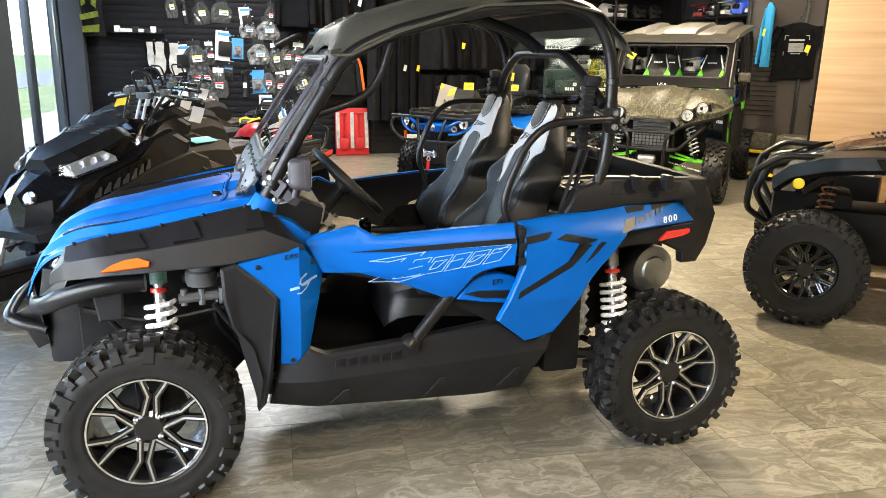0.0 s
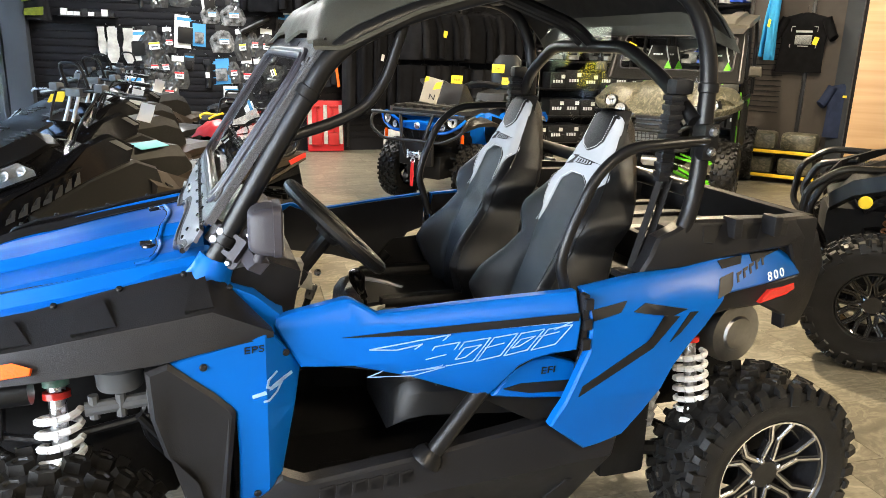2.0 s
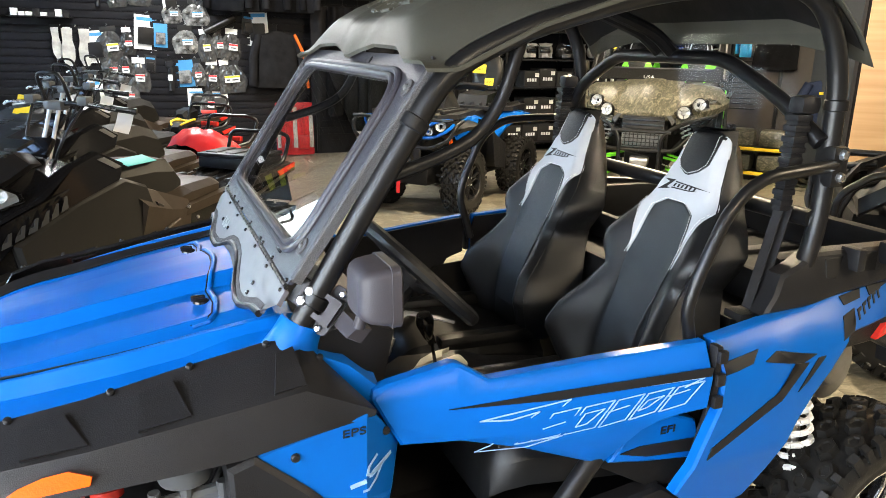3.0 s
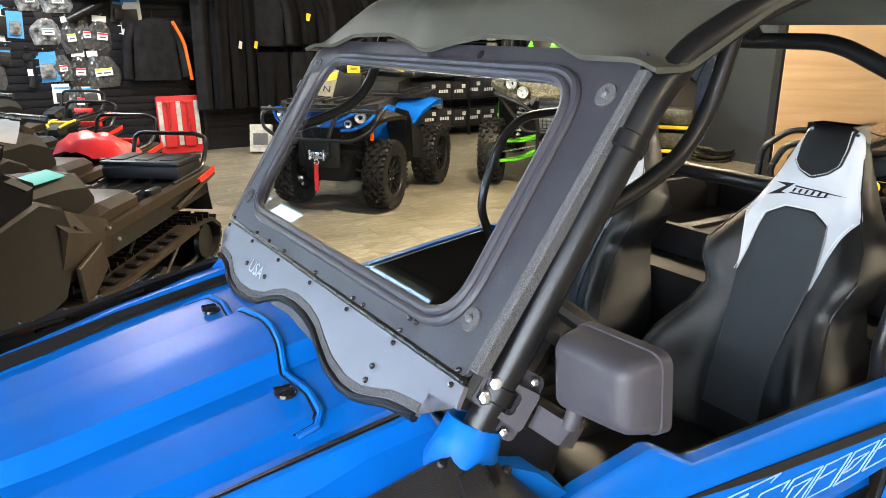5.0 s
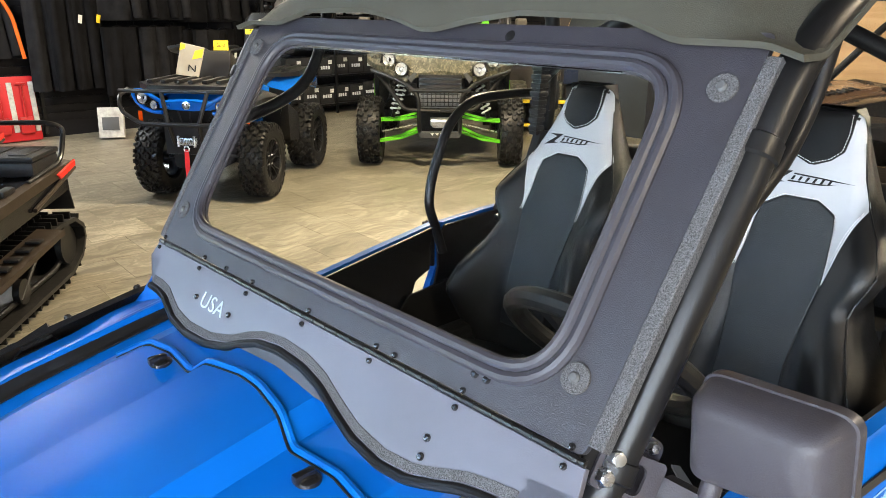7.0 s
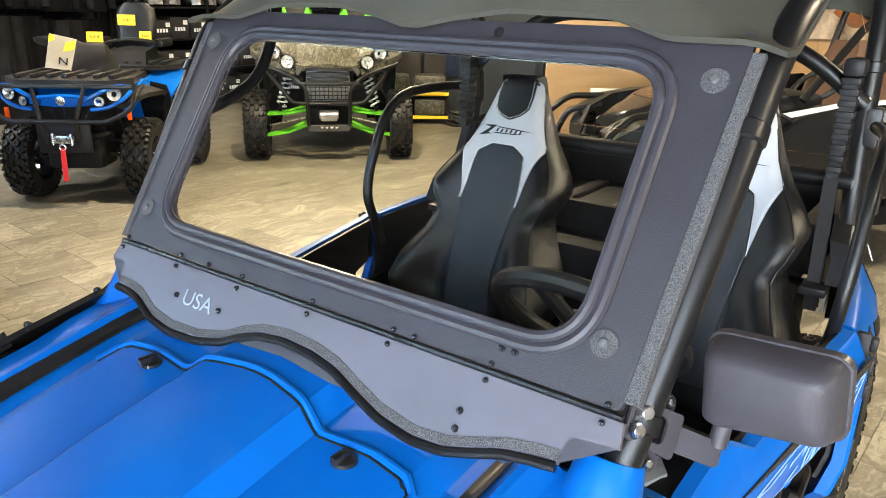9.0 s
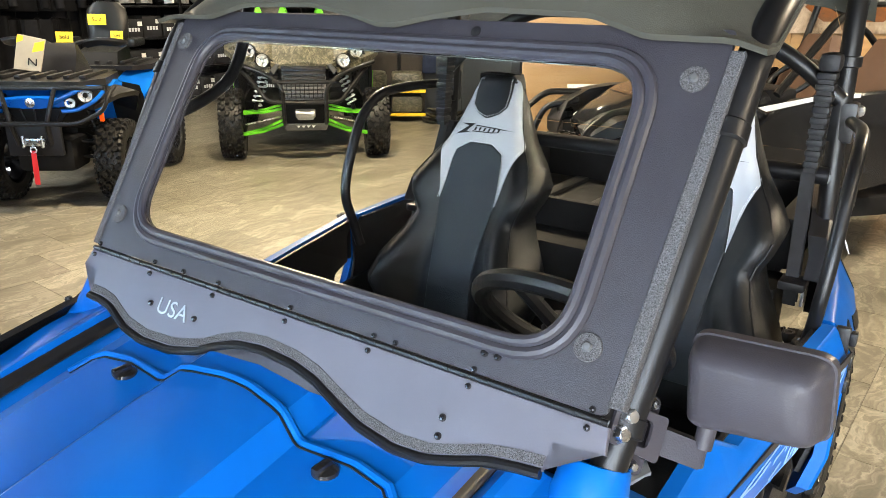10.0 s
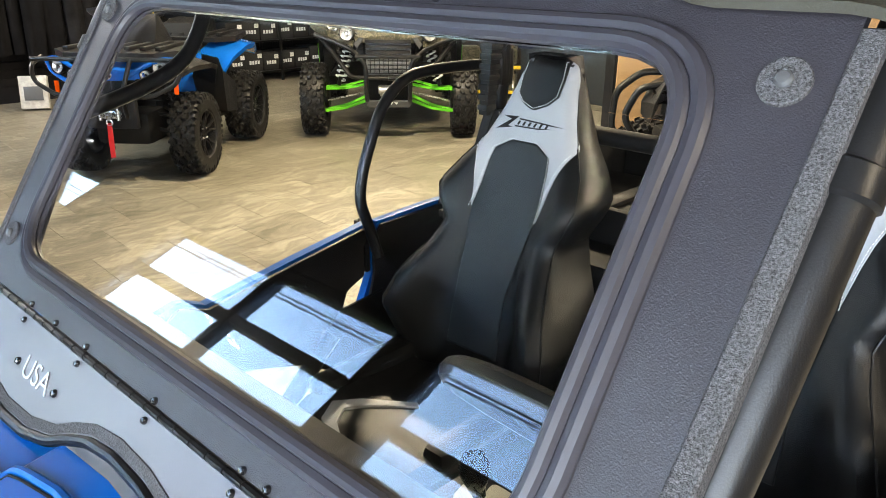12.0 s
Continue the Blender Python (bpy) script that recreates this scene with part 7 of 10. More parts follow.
    for q_ in ([(0.48, 1.24), (0.58, 1.22), (0.66, 0.96), (0.56, 0.92), (0.50, 1.05)], [(0.47, 0.86), (0.56, 0.84), (0.66, 0.60), (0.58, 0.56)], [(0.60, 1.20), (0.66, 1.16), (0.69, 1.02), (0.64, 1.05)], [(1.50, 1.12), (1.78, 1.14), (1.78, 1.05), (1.54, 1.02)]):
        bm = bmesh.new()
        slab(bm, q_, lambda u, v, w: Vector((u, s * (0.768 - w), v)), 0.01, 0.002)
        part("side_flash", bm, GREEN, camo, "lime green side flash")
    bm = bmesh.new()
    slab(bm, [(0.68, 1.10), (1.44, 1.10), (1.44, 0.62), (0.78, 0.60)], lambda u, v, w: Vector((u, s * (0.775 - w), v)), 0.04, 0.012)
    part("half_door", bm, BLACK, camo, "black half door")
    tubes("cage_tube", camo, [[(0.50, s * 0.72, 1.34), (0.85, s * 0.69, 1.90), (1.02, s * 0.69, 1.95), (2.12, s * 0.69, 2.10), (2.26, s * 0.71, 1.92), (2.30, s * 0.74, 1.15)], [(1.42, s * 0.69, 2.0), (1.50, s * 0.73, 1.15)], [(0.70, s * 0.78, 1.14), (1.44, s * 0.78, 1.16)]], 0.024, TUBE, "black cage tube")
    bm = bmesh.new()
    loft(bm, [[(x, s * 0.875 + k1 * w, 1.462 + k2 * h_) for k1, k2 in quad_loop((-0.5, -0.5), (0.5, -0.5), (0.45, 0.5), (-0.45, 0.5), 0.15, 5)] for x, w, h_ in ((0.555, 0.09, 0.07), (0.575, 0.135, 0.108), (0.625, 0.14, 0.115))])
    mr_ = part("mirror", bm, TANROOF, camo, "grey-tan side mirror", 40)
    bm = bmesh.new()
    tube(bm, [(0.62, s * 0.875, 1.44), (0.66, s * 0.80, 1.36), (0.62, s * 0.73, 1.42)], 0.012, 8, 0.03)
    part("mirror_arm", bm, SATIN, mr_)
    for x in (1.05, 1.85):
        rows = ((0.90, 0.12, 0.12, 0.22), (1.20, 0.20, 0.12, 0.235), (1.36, 0.25, 0.11, 0.225), (1.50, 0.30, 0.10, 0.17), (1.66, 0.345, 0.085, 0.125), (1.74, 0.375, 0.06, 0.10))
        bm = bmesh.new()
        loft(bm, [[(x + f_ + 0.02, s * 0.36 - hw, z), (x + f_, s * 0.36 - hw * 0.6, z), (x + f_, s * 0.36 + hw * 0.6, z), (x + f_ + 0.02, s * 0.36 + hw, z), (x + f_ + th, s * 0.36 + hw * 0.9, z), (x + f_ + th, s * 0.36 - hw * 0.9, z)] for z, f_, th, hw in rows])
        st = part("seat", bm, SEATBLACK, camo, "black seat with lime green flashes and white piping")
        sx = lambda z: x + interp(z, [(r_[0], r_[1]) for r_ in rows])
        for e in (-1, 1):
            for nm, mt, lab, q_ in (("green_flash", GREEN, "lime green seat insert", [(0.215, 1.32), (0.10, 1.28), (0.085, 1.42), (0.135, 1.55), (0.185, 1.46)]), ("white_flash", GREYLINE, "white seat piping", [(0.15, 1.56), (0.138, 1.54), (0.10, 1.66), (0.085, 1.73), (0.097, 1.73), (0.115, 1.66)])):
                bm = bmesh.new()
                slab(bm, [(e * a, b_) for a, b_ in q_], lambda u, v, w: Vector((sx(v) - 0.006 + w + 0.02 * max(0, abs(u) - 0.1) / 0.1, s * 0.36 + u, v)), 0.012, 0.002)
                part(nm, bm, mt, st, lab)
        bm = bmesh.new()
        for k in range(4):
            slab(bm, [(-0.06 + 0.03 * k, 1.615), (-0.037 + 0.03 * k, 1.615), (-0.033 + 0.03 * k, 1.635), (-0.056 + 0.03 * k, 1.635)], lambda u, v, w: Vector((sx(v) - 0.005 + w, s * 0.36 - u, v)), 0.008, 0)
        part("emblem_bars", bm, GREYLINE, st, "pale embroidered bars")
# grille: thick slots above, a mesh before the radiator below
for z in (0.955, 0.905, 0.855):
    bm = bmesh.new()
    k = 0.225 - (0.97 - z) * 0.10
    loft(bm, [[(-0.275 + d, y, z + 0.014), (-0.245 + d, y, z + 0.018), (-0.245 + d, y, z - 0.014), (-0.28 + d, y, z - 0.012)] for y, d in ((-k, 0.03), (-k * 0.6, 0), (k * 0.6, 0), (k, 0.03))])
    part("grille_bar", bm, BLACK, camo, "black moulded grille bar")
for k in range(9):
    bm = bmesh.new()
    box(bm, (-0.268, -0.176 + 0.044 * k, 0.735), (0.010, 0.008, 0.17))
    part("grille_wire", bm, SATIN, camo)
for z in (0.655, 0.695, 0.735, 0.775, 0.815):
    bm = bmesh.new()
    box(bm, (-0.272, 0, z), (0.010, 0.40, 0.008))
    part("grille_wire", bm, SATIN, camo)
bm = bmesh.new()
box(bm, (-0.21, 0, 0.80), (0.05, 0.44, 0.34), 0.01)
part("radiator", bm, mat("radiator_fins", (0.20, 0.205, 0.215), 0.5, 0.3, 0.3, 40, 0.1, 0.6, 260), camo, "grey finned radiator")
lines = [[(-0.39, -0.31, 0.826), (-0.39, 0.31, 0.826)]]
for s in (-1, 1):
    lines += [[(-0.08, s * 0.725, 1.0), (-0.26, s * 0.47, 0.93), (-0.36, s * 0.33, 0.875), (-0.41, s * 0.215, 0.77), (-0.41, s * 0.21, 0.43), (-0.28, s * 0.20, 0.36)]]
    lines += [[(-0.06, s * 0.68, 0.985), (-0.30, s * 0.42, 0.70), (-0.39, s * 0.36, 0.632), (-0.41, 0, 0.626)]]
tubes("front_bumper", camo, lines, 0.021, TUBE, "black tubular front bumper", 0.08)
bm = bmesh.new()
box(bm, (-0.30, 0, 0.49), (0.12, 0.17, 0.10), 0.025)
lathe(bm, [(0.035, -0.10), (0.045, -0.09), (0.045, 0.09), (0.035, 0.10)], 14, pose(-0.32, 0, 0.505, 90, 0, 0), True)
part("winch", bm, ALU, camo, "bare metal winch")
bm = bmesh.new()
loft(bm, [[(-0.38, -0.21, 0.40), (-0.38, 0.21, 0.40), (-0.36, 0.205, 0.34), (-0.36, -0.205, 0.34)], [(-0.30, -0.21, 0.40), (-0.30, 0.21, 0.40), (-0.20, 0.205, 0.33), (-0.20, -0.205, 0.33)]])
skid = part("skid_plate", bm, EMBLEM, camo, "dark grey skid plate with pierced arrows")
for k in range(4):
    bm = bmesh.new()
    slab(bm, [(-0.075 + 0.05 * k - 0.02, 0.392), (-0.075 + 0.05 * k + 0.02, 0.392), (-0.075 + 0.05 * k, 0.366)], lambda u, v, w: Vector((-0.386 + w + (0.40 - v) * 0.33, u, v)), 0.004, 0)
    part("arrow", bm, GREYLINE, skid, "pale pierced arrow")
# windscreen and roof
cs = lambda u, v, w: Vector((0.486 + (v - 1.33) * 0.594 + w * 0.86, u, v - w * 0.5))
lo_, li_ = quad_loop((-0.774, 1.33), (0.774, 1.33), (0.735, 1.925), (-0.735, 1.925), 0.03, 5), quad_loop((-0.640, 1.452), (0.640, 1.452), (0.632, 1.838), (-0.632, 1.838), 0.055, 5)
bm = bmesh.new()
rg = [[bm.verts.new(cs(a, b_, w)) for a, b_ in l_] for l_, w in ((li_, 0), (lo_, 0), (lo_, 0.02), (li_, 0.02))]
for a, b_ in zip(rg, rg[1:] + rg[:1]):
    ring_faces(bm, a, b_)
ws = part("windscreen", bm, SATIN, camo, "black framed windscreen")
bm = bmesh.new()
hoop(bm, [cs(a, b_, -0.002) for a, b_ in li_], 0.010)
part("gasket", bm, GASKET, ws, "black rubber gasket")
bm = bmesh.new()
slab(bm, li_, lambda u, v, w: cs(u, v, 0.008 + w), 0.005, 0)
part("pane", bm, GLASS, ws).visible_shadow = False
text_part("lettering", "USA", 0.052, Matrix(((0, 0.511, -0.86, 0), (-1, 0, 0, 0), (0, 0.86, 0.511, 0), (0, 0, 0, 1))), GREYLINE, ws, "pale letters", 0.001, width=1.3).matrix_basis.translation = cs(0.085, 1.352, -0.004)
bm = bmesh.new()
box(bm, (0, 0, 0), (0.003, 0.11, 0.085), 0.001)
tg = tagged(part("yellow_tag", bm, YELLOW), "yellow card tag on the camouflage buggy's windscreen", "price tag", "sold tags")
tg.matrix_world = camo.matrix_world @ Matrix.Translation(cs(0.555, 1.705, -0.003)) @ pose(0, 0, 0, 25, 30, 0)
roof_line = [(-0.74, -0.05), (-0.73, 0.0), (-0.60, 0.012), (-0.575, 0.045), (-0.44, 0.045), (-0.40, 0.010), (-0.24, 0.010), (-0.20, 0.045), (0.20, 0.045), (0.24, 0.010), (0.40, 0.010), (0.44, 0.045), (0.575, 0.045), (0.60, 0.012), (0.73, 0.0), (0.74, -0.05)]
bm = bmesh.new()
loft(bm, [[(x, y * w, z + d * k) for y, d in roof_line] + [(x, 0.70 * w, z - 0.06), (x, -0.70 * w, z - 0.06)] for x, w, z, k in ((0.77, 0.97, 1.93, 0.15), (0.80, 1.0, 1.965, 0.4), (0.95, 1.0, 1.995, 1.0), (1.5, 1.0, 2.07, 1.0), (2.1, 1.0, 2.14, 1.0), (2.24, 0.98, 2.14, 0.5))])
part("roof", bm, TANROOF, camo, "tan-grey moulded roof with raised ribs", 25)

# black and bronze sports side-by-side
sport = thing("black_buggy", "black and bronze sports side-by-side with knobbly tyres", "off-road vehicle", pose(4.25, 1.06, 0, 0, 0, -41))
for x in (0.0, 2.58):
    for s in (-1, 1):
        make_wheel(sport, pose(x, s * 0.665, 0.36, -90 * s, 0, 0) @ pose(0, 0, 0, 0, 0, 9 + 7 * x), 0.365, 0.25, 0.182, 18, 8, SATIN, GLOSSBLACK, 0.026)
bm = bmesh.new()
box(bm, (1.2, 0, 0.50), (2.5, 0.52, 0.36), 0.06)
box(bm, (1.3, 0, 0.40), (1.4, 1.20, 0.14), 0.04)
box(bm, (0.0, 0, 0.58), (0.50, 0.40, 0.40), 0.05)
part("chassis", bm, DARK, sport, "black frame and floor")


def sport_hood(u, v):
    a = abs(2 * v - 1)
    w = interp(u, [(0, 0.34), (0.3, 0.46), (1, 0.60)])
    x = -0.20 + 0.95 * u + 0.12 * a * a * (1 - u)
    z = interp(u, [(0, 0.84), (0.12, 0.93), (0.4, 1.05), (1, 1.16)]) - interp(a, [(0, 0), (0.34, 0.0), (0.42, 0.028), (0.7, 0.03), (1, 0.11)])
    return Vector((x, (2 * v - 1) * w, z))


bm = bmesh.new()
sheet(bm, 14, 28, sport_hood, (0.02, 0, -0.04))
part("hood", bm, GLOSSBLACK, sport, "gloss black bonnet", 20)
bm = bmesh.new()
sheet(bm, 8, 14, lambda u, v: sport_hood(0.30 + 0.62 * u, 0.27 + 0.46 * v) + Vector((0, 0, 0.006)), (0, 0, -0.02))
part("hood_centre", bm, BROWNGLOSS, sport, "bronze bonnet centre panel", 20)
bm = bmesh.new()
for k in range(8):
    for s in (-1, 1):
        p = sport_hood(0.55 + 0.035 * k, 0.5 + s * 0.13)
        box(bm, p + Vector((0, 0, 0.010)), (0.016, 0.10, 0.010), 0.002)
pieces("louvre", bm, BLACK, sport, "black bonnet louvre")
for s in (-1, 1):
    bm = bmesh.new()
    pts = [(-0.26, 0.36, 0.82), (-0.16, 0.48, 0.92), (0.04, 0.58, 0.99), (0.3, 0.62, 1.02), (0.62, 0.64, 1.03), (0.80, 0.66, 0.92)]
    loft(bm, [[(x, s * (y - 0.22), z), (x, s * y, z - 0.02), (x + 0.01, s * (y + 0.02), z - 0.10), (x + 0.03, s * (y - 0.10), z - 0.14)] for x, y, z in pts])
    part("front_mudguard", bm, BLACK, sport, "black faceted mudguard", 25)
    bm = bmesh.new()
    slab(bm, [(0.30, 0.99), (0.62, 0.985), (0.80, 0.90), (0.84, 0.80), (0.55, 0.90), (0.34, 0.93)], lambda u, v, w: Vector((u, s * (0.665 - w), v)), 0.03, 0.006)
    part("side_vent", bm, GLOSSBLACK, sport, "gloss black flank panel")
    bm = bmesh.new()
    slab(bm, [(0.62, 0.90), (0.86, 1.04), (1.75, 1.10), (1.90, 0.98), (1.70, 0.50), (0.70, 0.36), (0.52, 0.50)], lambda u, v, w: Vector((u, s * (0.70 - w), v)), 0.05, 0.015)
    dr = part("door", bm, GLOSSBLACK, sport, "gloss black door")
    bm = bmesh.new()
    slab(bm, [(0.60, 1.00), (1.0, 1.06), (1.30, 1.07), (1.30, 1.045), (0.98, 1.03), (0.66, 0.975)], lambda u, v, w: Vector((u, s * (0.706 - w), v)), 0.006, 0.001)
    part("door_flash", bm, GREYLINE, dr, "pale grey flash")
    bm = bmesh.new()
    loft(bm, [[(1.85, s * 0.50, 1.16), (1.85, s * 0.70, 1.08), (1.85, s * 0.70, 0.70), (1.85, s * 0.50, 0.70)], [(2.60, s * 0.46, 1.20), (2.60, s * 0.72, 1.10), (2.60, s * 0.72, 0.92), (2.60, s * 0.46, 0.95)], [(2.95, s * 0.40, 1.16), (2.95, s * 0.60, 1.08), (2.95, s * 0.60, 0.95), (2.95, s * 0.40, 0.95)]])
    part("rear_side", bm, GLOSSBLACK, sport, "gloss black rear quarter panel", 30)
    coil_shock(sport, (0.10, s * 0.36, 0.90), (0.02, s * 0.55, 0.42), 0.045, mat("copper_spring", (0.35, 0.16, 0.08), 0.3, 0.8, 0.1, 10), 9, 0.008)
    tubes("suspension_arm", sport, [[(-0.16, s * 0.16, 0.44), (0, s * 0.58, 0.34), (0.20, s * 0.16, 0.44)], [(-0.14, s * 0.18, 0.60), (0, s * 0.56, 0.50), (0.18, s * 0.18, 0.60)]], 0.018)
    tubes("front_bumper", sport, [[(0.02, s * 0.46, 0.96), (-0.22, s * 0.50, 0.96), (-0.38, s * 0.50, 0.84), (-0.40, s * 0.48, 0.60), (-0.24, s * 0.30, 0.46)], [(-0.06, s * 0.30, 0.92), (-0.28, s * 0.36, 0.88), (-0.36, s * 0.38, 0.70), (-0.24, s * 0.30, 0.50)]], 0.022, TUBE, "black bumper hoop")
    bm = bmesh.new()
    lathe(bm, [(0.001, 0.008), (0.03, 0.007), (0.036, 0)], 18, pose(-0.10, s * 0.59, 0.80, -90 * s, 0, 0), True)
    part("reflector", bm, YELLOW, sport, "round amber reflector")
    bm = bmesh.new()
    loft(bm, [[(-0.24, s * 0.24, 0.86), (-0.18, s * 0.40, 0.88), (-0.18, s * 0.40, 0.81), (-0.24, s * 0.24, 0.80)], [(-0.12, s * 0.24, 0.86), (-0.08, s * 0.42, 0.90), (-0.08, s * 0.42, 0.81), (-0.12, s * 0.24, 0.80)]])
    part("headlight", bm, LENS, sport, "slim headlight")
    tubes("cage_tube", sport, [[(0.78, s * 0.62, 1.06), (1.15, s * 0.58, 1.48), (1.35, s * 0.56, 1.58), (2.0, s * 0.54, 1.60), (2.45, s * 0.56, 1.36), (2.75, s * 0.60, 1.12)], [(1.95, s * 0.54, 1.60), (1.85, s * 0.60, 1.0)]], 0.025, TUBE, "black cage tube")
    bm = bmesh.new()
    loft(bm, [[(1.55, s * 0.33 - 0.22, 0.62), (1.55, s * 0.33 + 0.22, 0.62), (1.70, s * 0.33 + 0.22, 0.62), (1.70, s * 0.33 - 0.22, 0.62)], [(1.72, s * 0.33 - 0.22, 1.10), (1.72, s * 0.33 + 0.22, 1.10), (1.84, s * 0.33 + 0.22, 1.10), (1.84, s * 0.33 - 0.22, 1.10)], [(1.82, s * 0.33 - 0.12, 1.36), (1.82, s * 0.33 + 0.12, 1.36), (1.90, s * 0.33 + 0.12, 1.36), (1.90, s * 0.33 - 0.12, 1.36)]])
    part("seat", bm, mat("brown_seat_vinyl", (0.10, 0.055, 0.035), 0.5, 0, 0.1, 10, 0.06, 0.3, 500), sport, "brown and black seat")
bm = bmesh.new()
lathe(bm, [(0.17 + 0.017 * math.cos(t), 0.017 * math.sin(t)) for t in [k * math.pi / 4 for k in range(9)]], 28, pose(1.10, -0.33, 1.12, 0, -40, 0))
part("steering_wheel", bm, SEATBLACK, sport, "black steering wheel")
bm = bmesh.new()
box(bm, (0.84, 0, 1.02), (0.30, 1.10, 0.14), 0.04)
part("dashboard", bm, BLACK, sport)
for o in sport.children:
    if o.name.split(".")[0] not in ("wheel", "suspension_arm", "shock_absorber", "chassis"):
        o.location.z += 0.08



# snowmobiles on ski dollies: origin on the floor below the riser, nose towards local -x
def tunnel_z(x):
    return 0.70 + max(0.0, x - 0.6) * 0.055


def cowl_row(x, w, zt, zb, crease):
    return [(x, -w * 0.55, zb), (x, -w, zb + 0.12), (x, -w * 1.02, crease), (x, -w * 0.62, zt - 0.05), (x, -w * 0.22, zt), (x, w * 0.22, zt), (x, w * 0.62, zt - 0.05), (x, w * 1.02, crease), (x, w, zb + 0.12), (x, w * 0.55, zb)]


def snowmobile(m, body, label, sled_no):
    sl = thing("snowmobile", label, "snowmobile", m, "row of snowmobiles")
    bm = bmesh.new()
    loft(bm, [cowl_row(*r) for r in ((-1.06, 0.07, 0.80, 0.60, 0.74), (-0.98, 0.19, 0.87, 0.56, 0.78), (-0.82, 0.28, 0.96, 0.50, 0.84), (-0.60, 0.335, 1.03, 0.47, 0.92), (-0.36, 0.345, 1.10, 0.45, 0.98), (-0.12, 0.30, 1.07, 0.45, 0.98), (0.10, 0.20, 0.98, 0.46, 0.92))])
    cowl = part("cowl", bm, SLEDGLOSS, sl, "black faceted engine cowl", 18)
    # smoked hood pod above the lamps
    bm = bmesh.new()
    loft(bm, [[(x, -w, z - 0.05), (x, -w * 0.55, z), (x, w * 0.55, z), (x, w, z - 0.05), (x + 0.03, w * 0.8, z - 0.09), (x + 0.03, -w * 0.8, z - 0.09)] for x, w, z in ((-0.90, 0.10, 0.985), (-0.78, 0.22, 1.04), (-0.58, 0.25, 1.105), (-0.42, 0.21, 1.145), (-0.28, 0.14, 1.12))])
    pod = part("hood_pod", bm, SLEDBLACK, cowl, "matt dark hood pod", 18)
    bm = bmesh.new()
    for k in range(5):
        for s in (-1, 1):
            box(bm, (-0.54 + 0.035 * k, s * 0.10, 1.117 + 0.0085 * k), (0.014, 0.07, 0.012), 0.002)
    pieces("louvre", bm, SLEDBLACK, cowl)
    bm = bmesh.new()
    loft(bm, [[(x, -w, z), (x, w, z), (x + 0.015, w, z - 0.012), (x + 0.015, -w, z - 0.012)] for x, w, z in ((-0.42, 0.10, 1.14), (-0.36, 0.12, 1.165), (-0.29, 0.11, 1.185))])
    part("wind_deflector", bm, SLEDMATT, sl, "low smoked wind deflector")
    bm = bmesh.new()
    loft(bm, [[(-1.12, -0.20, 0.60), (-1.12, 0.20, 0.60), (-1.10, 0.20, 0.55), (-1.10, -0.20, 0.55)], [(-0.96, -0.33, 0.64), (-0.96, 0.33, 0.64), (-0.94, 0.33, 0.57), (-0.94, -0.33, 0.57)], [(-0.70, -0.38, 0.68), (-0.70, 0.38, 0.68), (-0.68, 0.38, 0.60), (-0.68, -0.38, 0.60)]])
    part("front_bumper", bm, SLEDMATT, sl, "dark moulded front bumper", 20)
    bm = bmesh.new()
    lathe(bm, [(0.001, 0.010), (0.034, 0.008), (0.042, 0.0), (0.042, -0.02)], 20, pose(-1.035, -0.085, 0.79, 0, -58, 20), True)
    part("badge", bm, CHROME, cowl, "round chrome badge")
    for s in (-1, 1):
        bm = bmesh.new()
        loft(bm, [[(-0.88, s * 0.16, 0.965), (-0.86, s * 0.235, 0.93), (-0.84, s * 0.24, 0.89), (-0.90, s * 0.17, 0.905)], [(-0.66, s * 0.27, 1.045), (-0.60, s * 0.33, 1.005), (-0.59, s * 0.335, 0.965), (-0.68, s * 0.28, 0.955)]])
        hl = part("headlight", bm, LENS, cowl, "clear faceted headlight")
        bm = bmesh.new()
        loft(bm, [[(-0.865, s * 0.175, 0.955), (-0.85, s * 0.225, 0.925), (-0.84, s * 0.228, 0.90), (-0.87, s * 0.18, 0.91)], [(-0.655, s * 0.265, 1.03), (-0.61, s * 0.315, 0.995), (-0.605, s * 0.318, 0.97), (-0.66, s * 0.27, 0.965)]])
        part("lamp_bowl", bm, REFLECT, hl, "bright lamp bowl")
        for k in range(4):
            bm = bmesh.new()
            lathe(bm, [(0.004, -0.02), (0.020, -0.004), (0.026, 0.010), (0.028, 0.008)], 10, pose(-0.855 + 0.062 * k, s * (0.200 + 0.036 * k), 0.935 + 0.020 * k, 0, -60, 0) @ pose(0, 0, 0, 0, 0, 0))
            part("reflector", bm, REFLECT, hl, "bright lamp reflector")
        # gloss upper side panel with its pale tab, matt lower panel
        yo = lambda u, k=0.0: 0.36 + k - 0.22 * max(0, -u - 0.55) - 0.16 * max(0, u + 0.05)
        bm = bmesh.new()
        slab(bm, [(-1.00, 0.72), (-0.86, 0.86), (-0.52, 0.97), (-0.30, 1.08), (-0.12, 1.12), (0.06, 1.04), (-0.02, 0.96), (-0.34, 0.90), (-0.66, 0.80), (-0.80, 0.68)], lambda u, v, w: Vector((u, s * (yo(u, 0.012) - w - 0.25 * max(0, v - 0.92)), v)), 0.04, 0.012)
        up = part("side_panel", bm, SLEDGLOSS, sl, "gloss black upper side panel")
        bm = bmesh.new()
        slab(bm, [(-0.14, 1.085), (-0.09, 1.09), (0.02, 1.03), (-0.03, 1.025)], lambda u, v, w: Vector((u, s * (yo(u, 0.016) - w - 0.25 * max(0, v - 0.92)), v)), 0.003, 0)
        part("pull_tab", bm, EMBLEM, up, "grey pull tab")
        bm = bmesh.new()
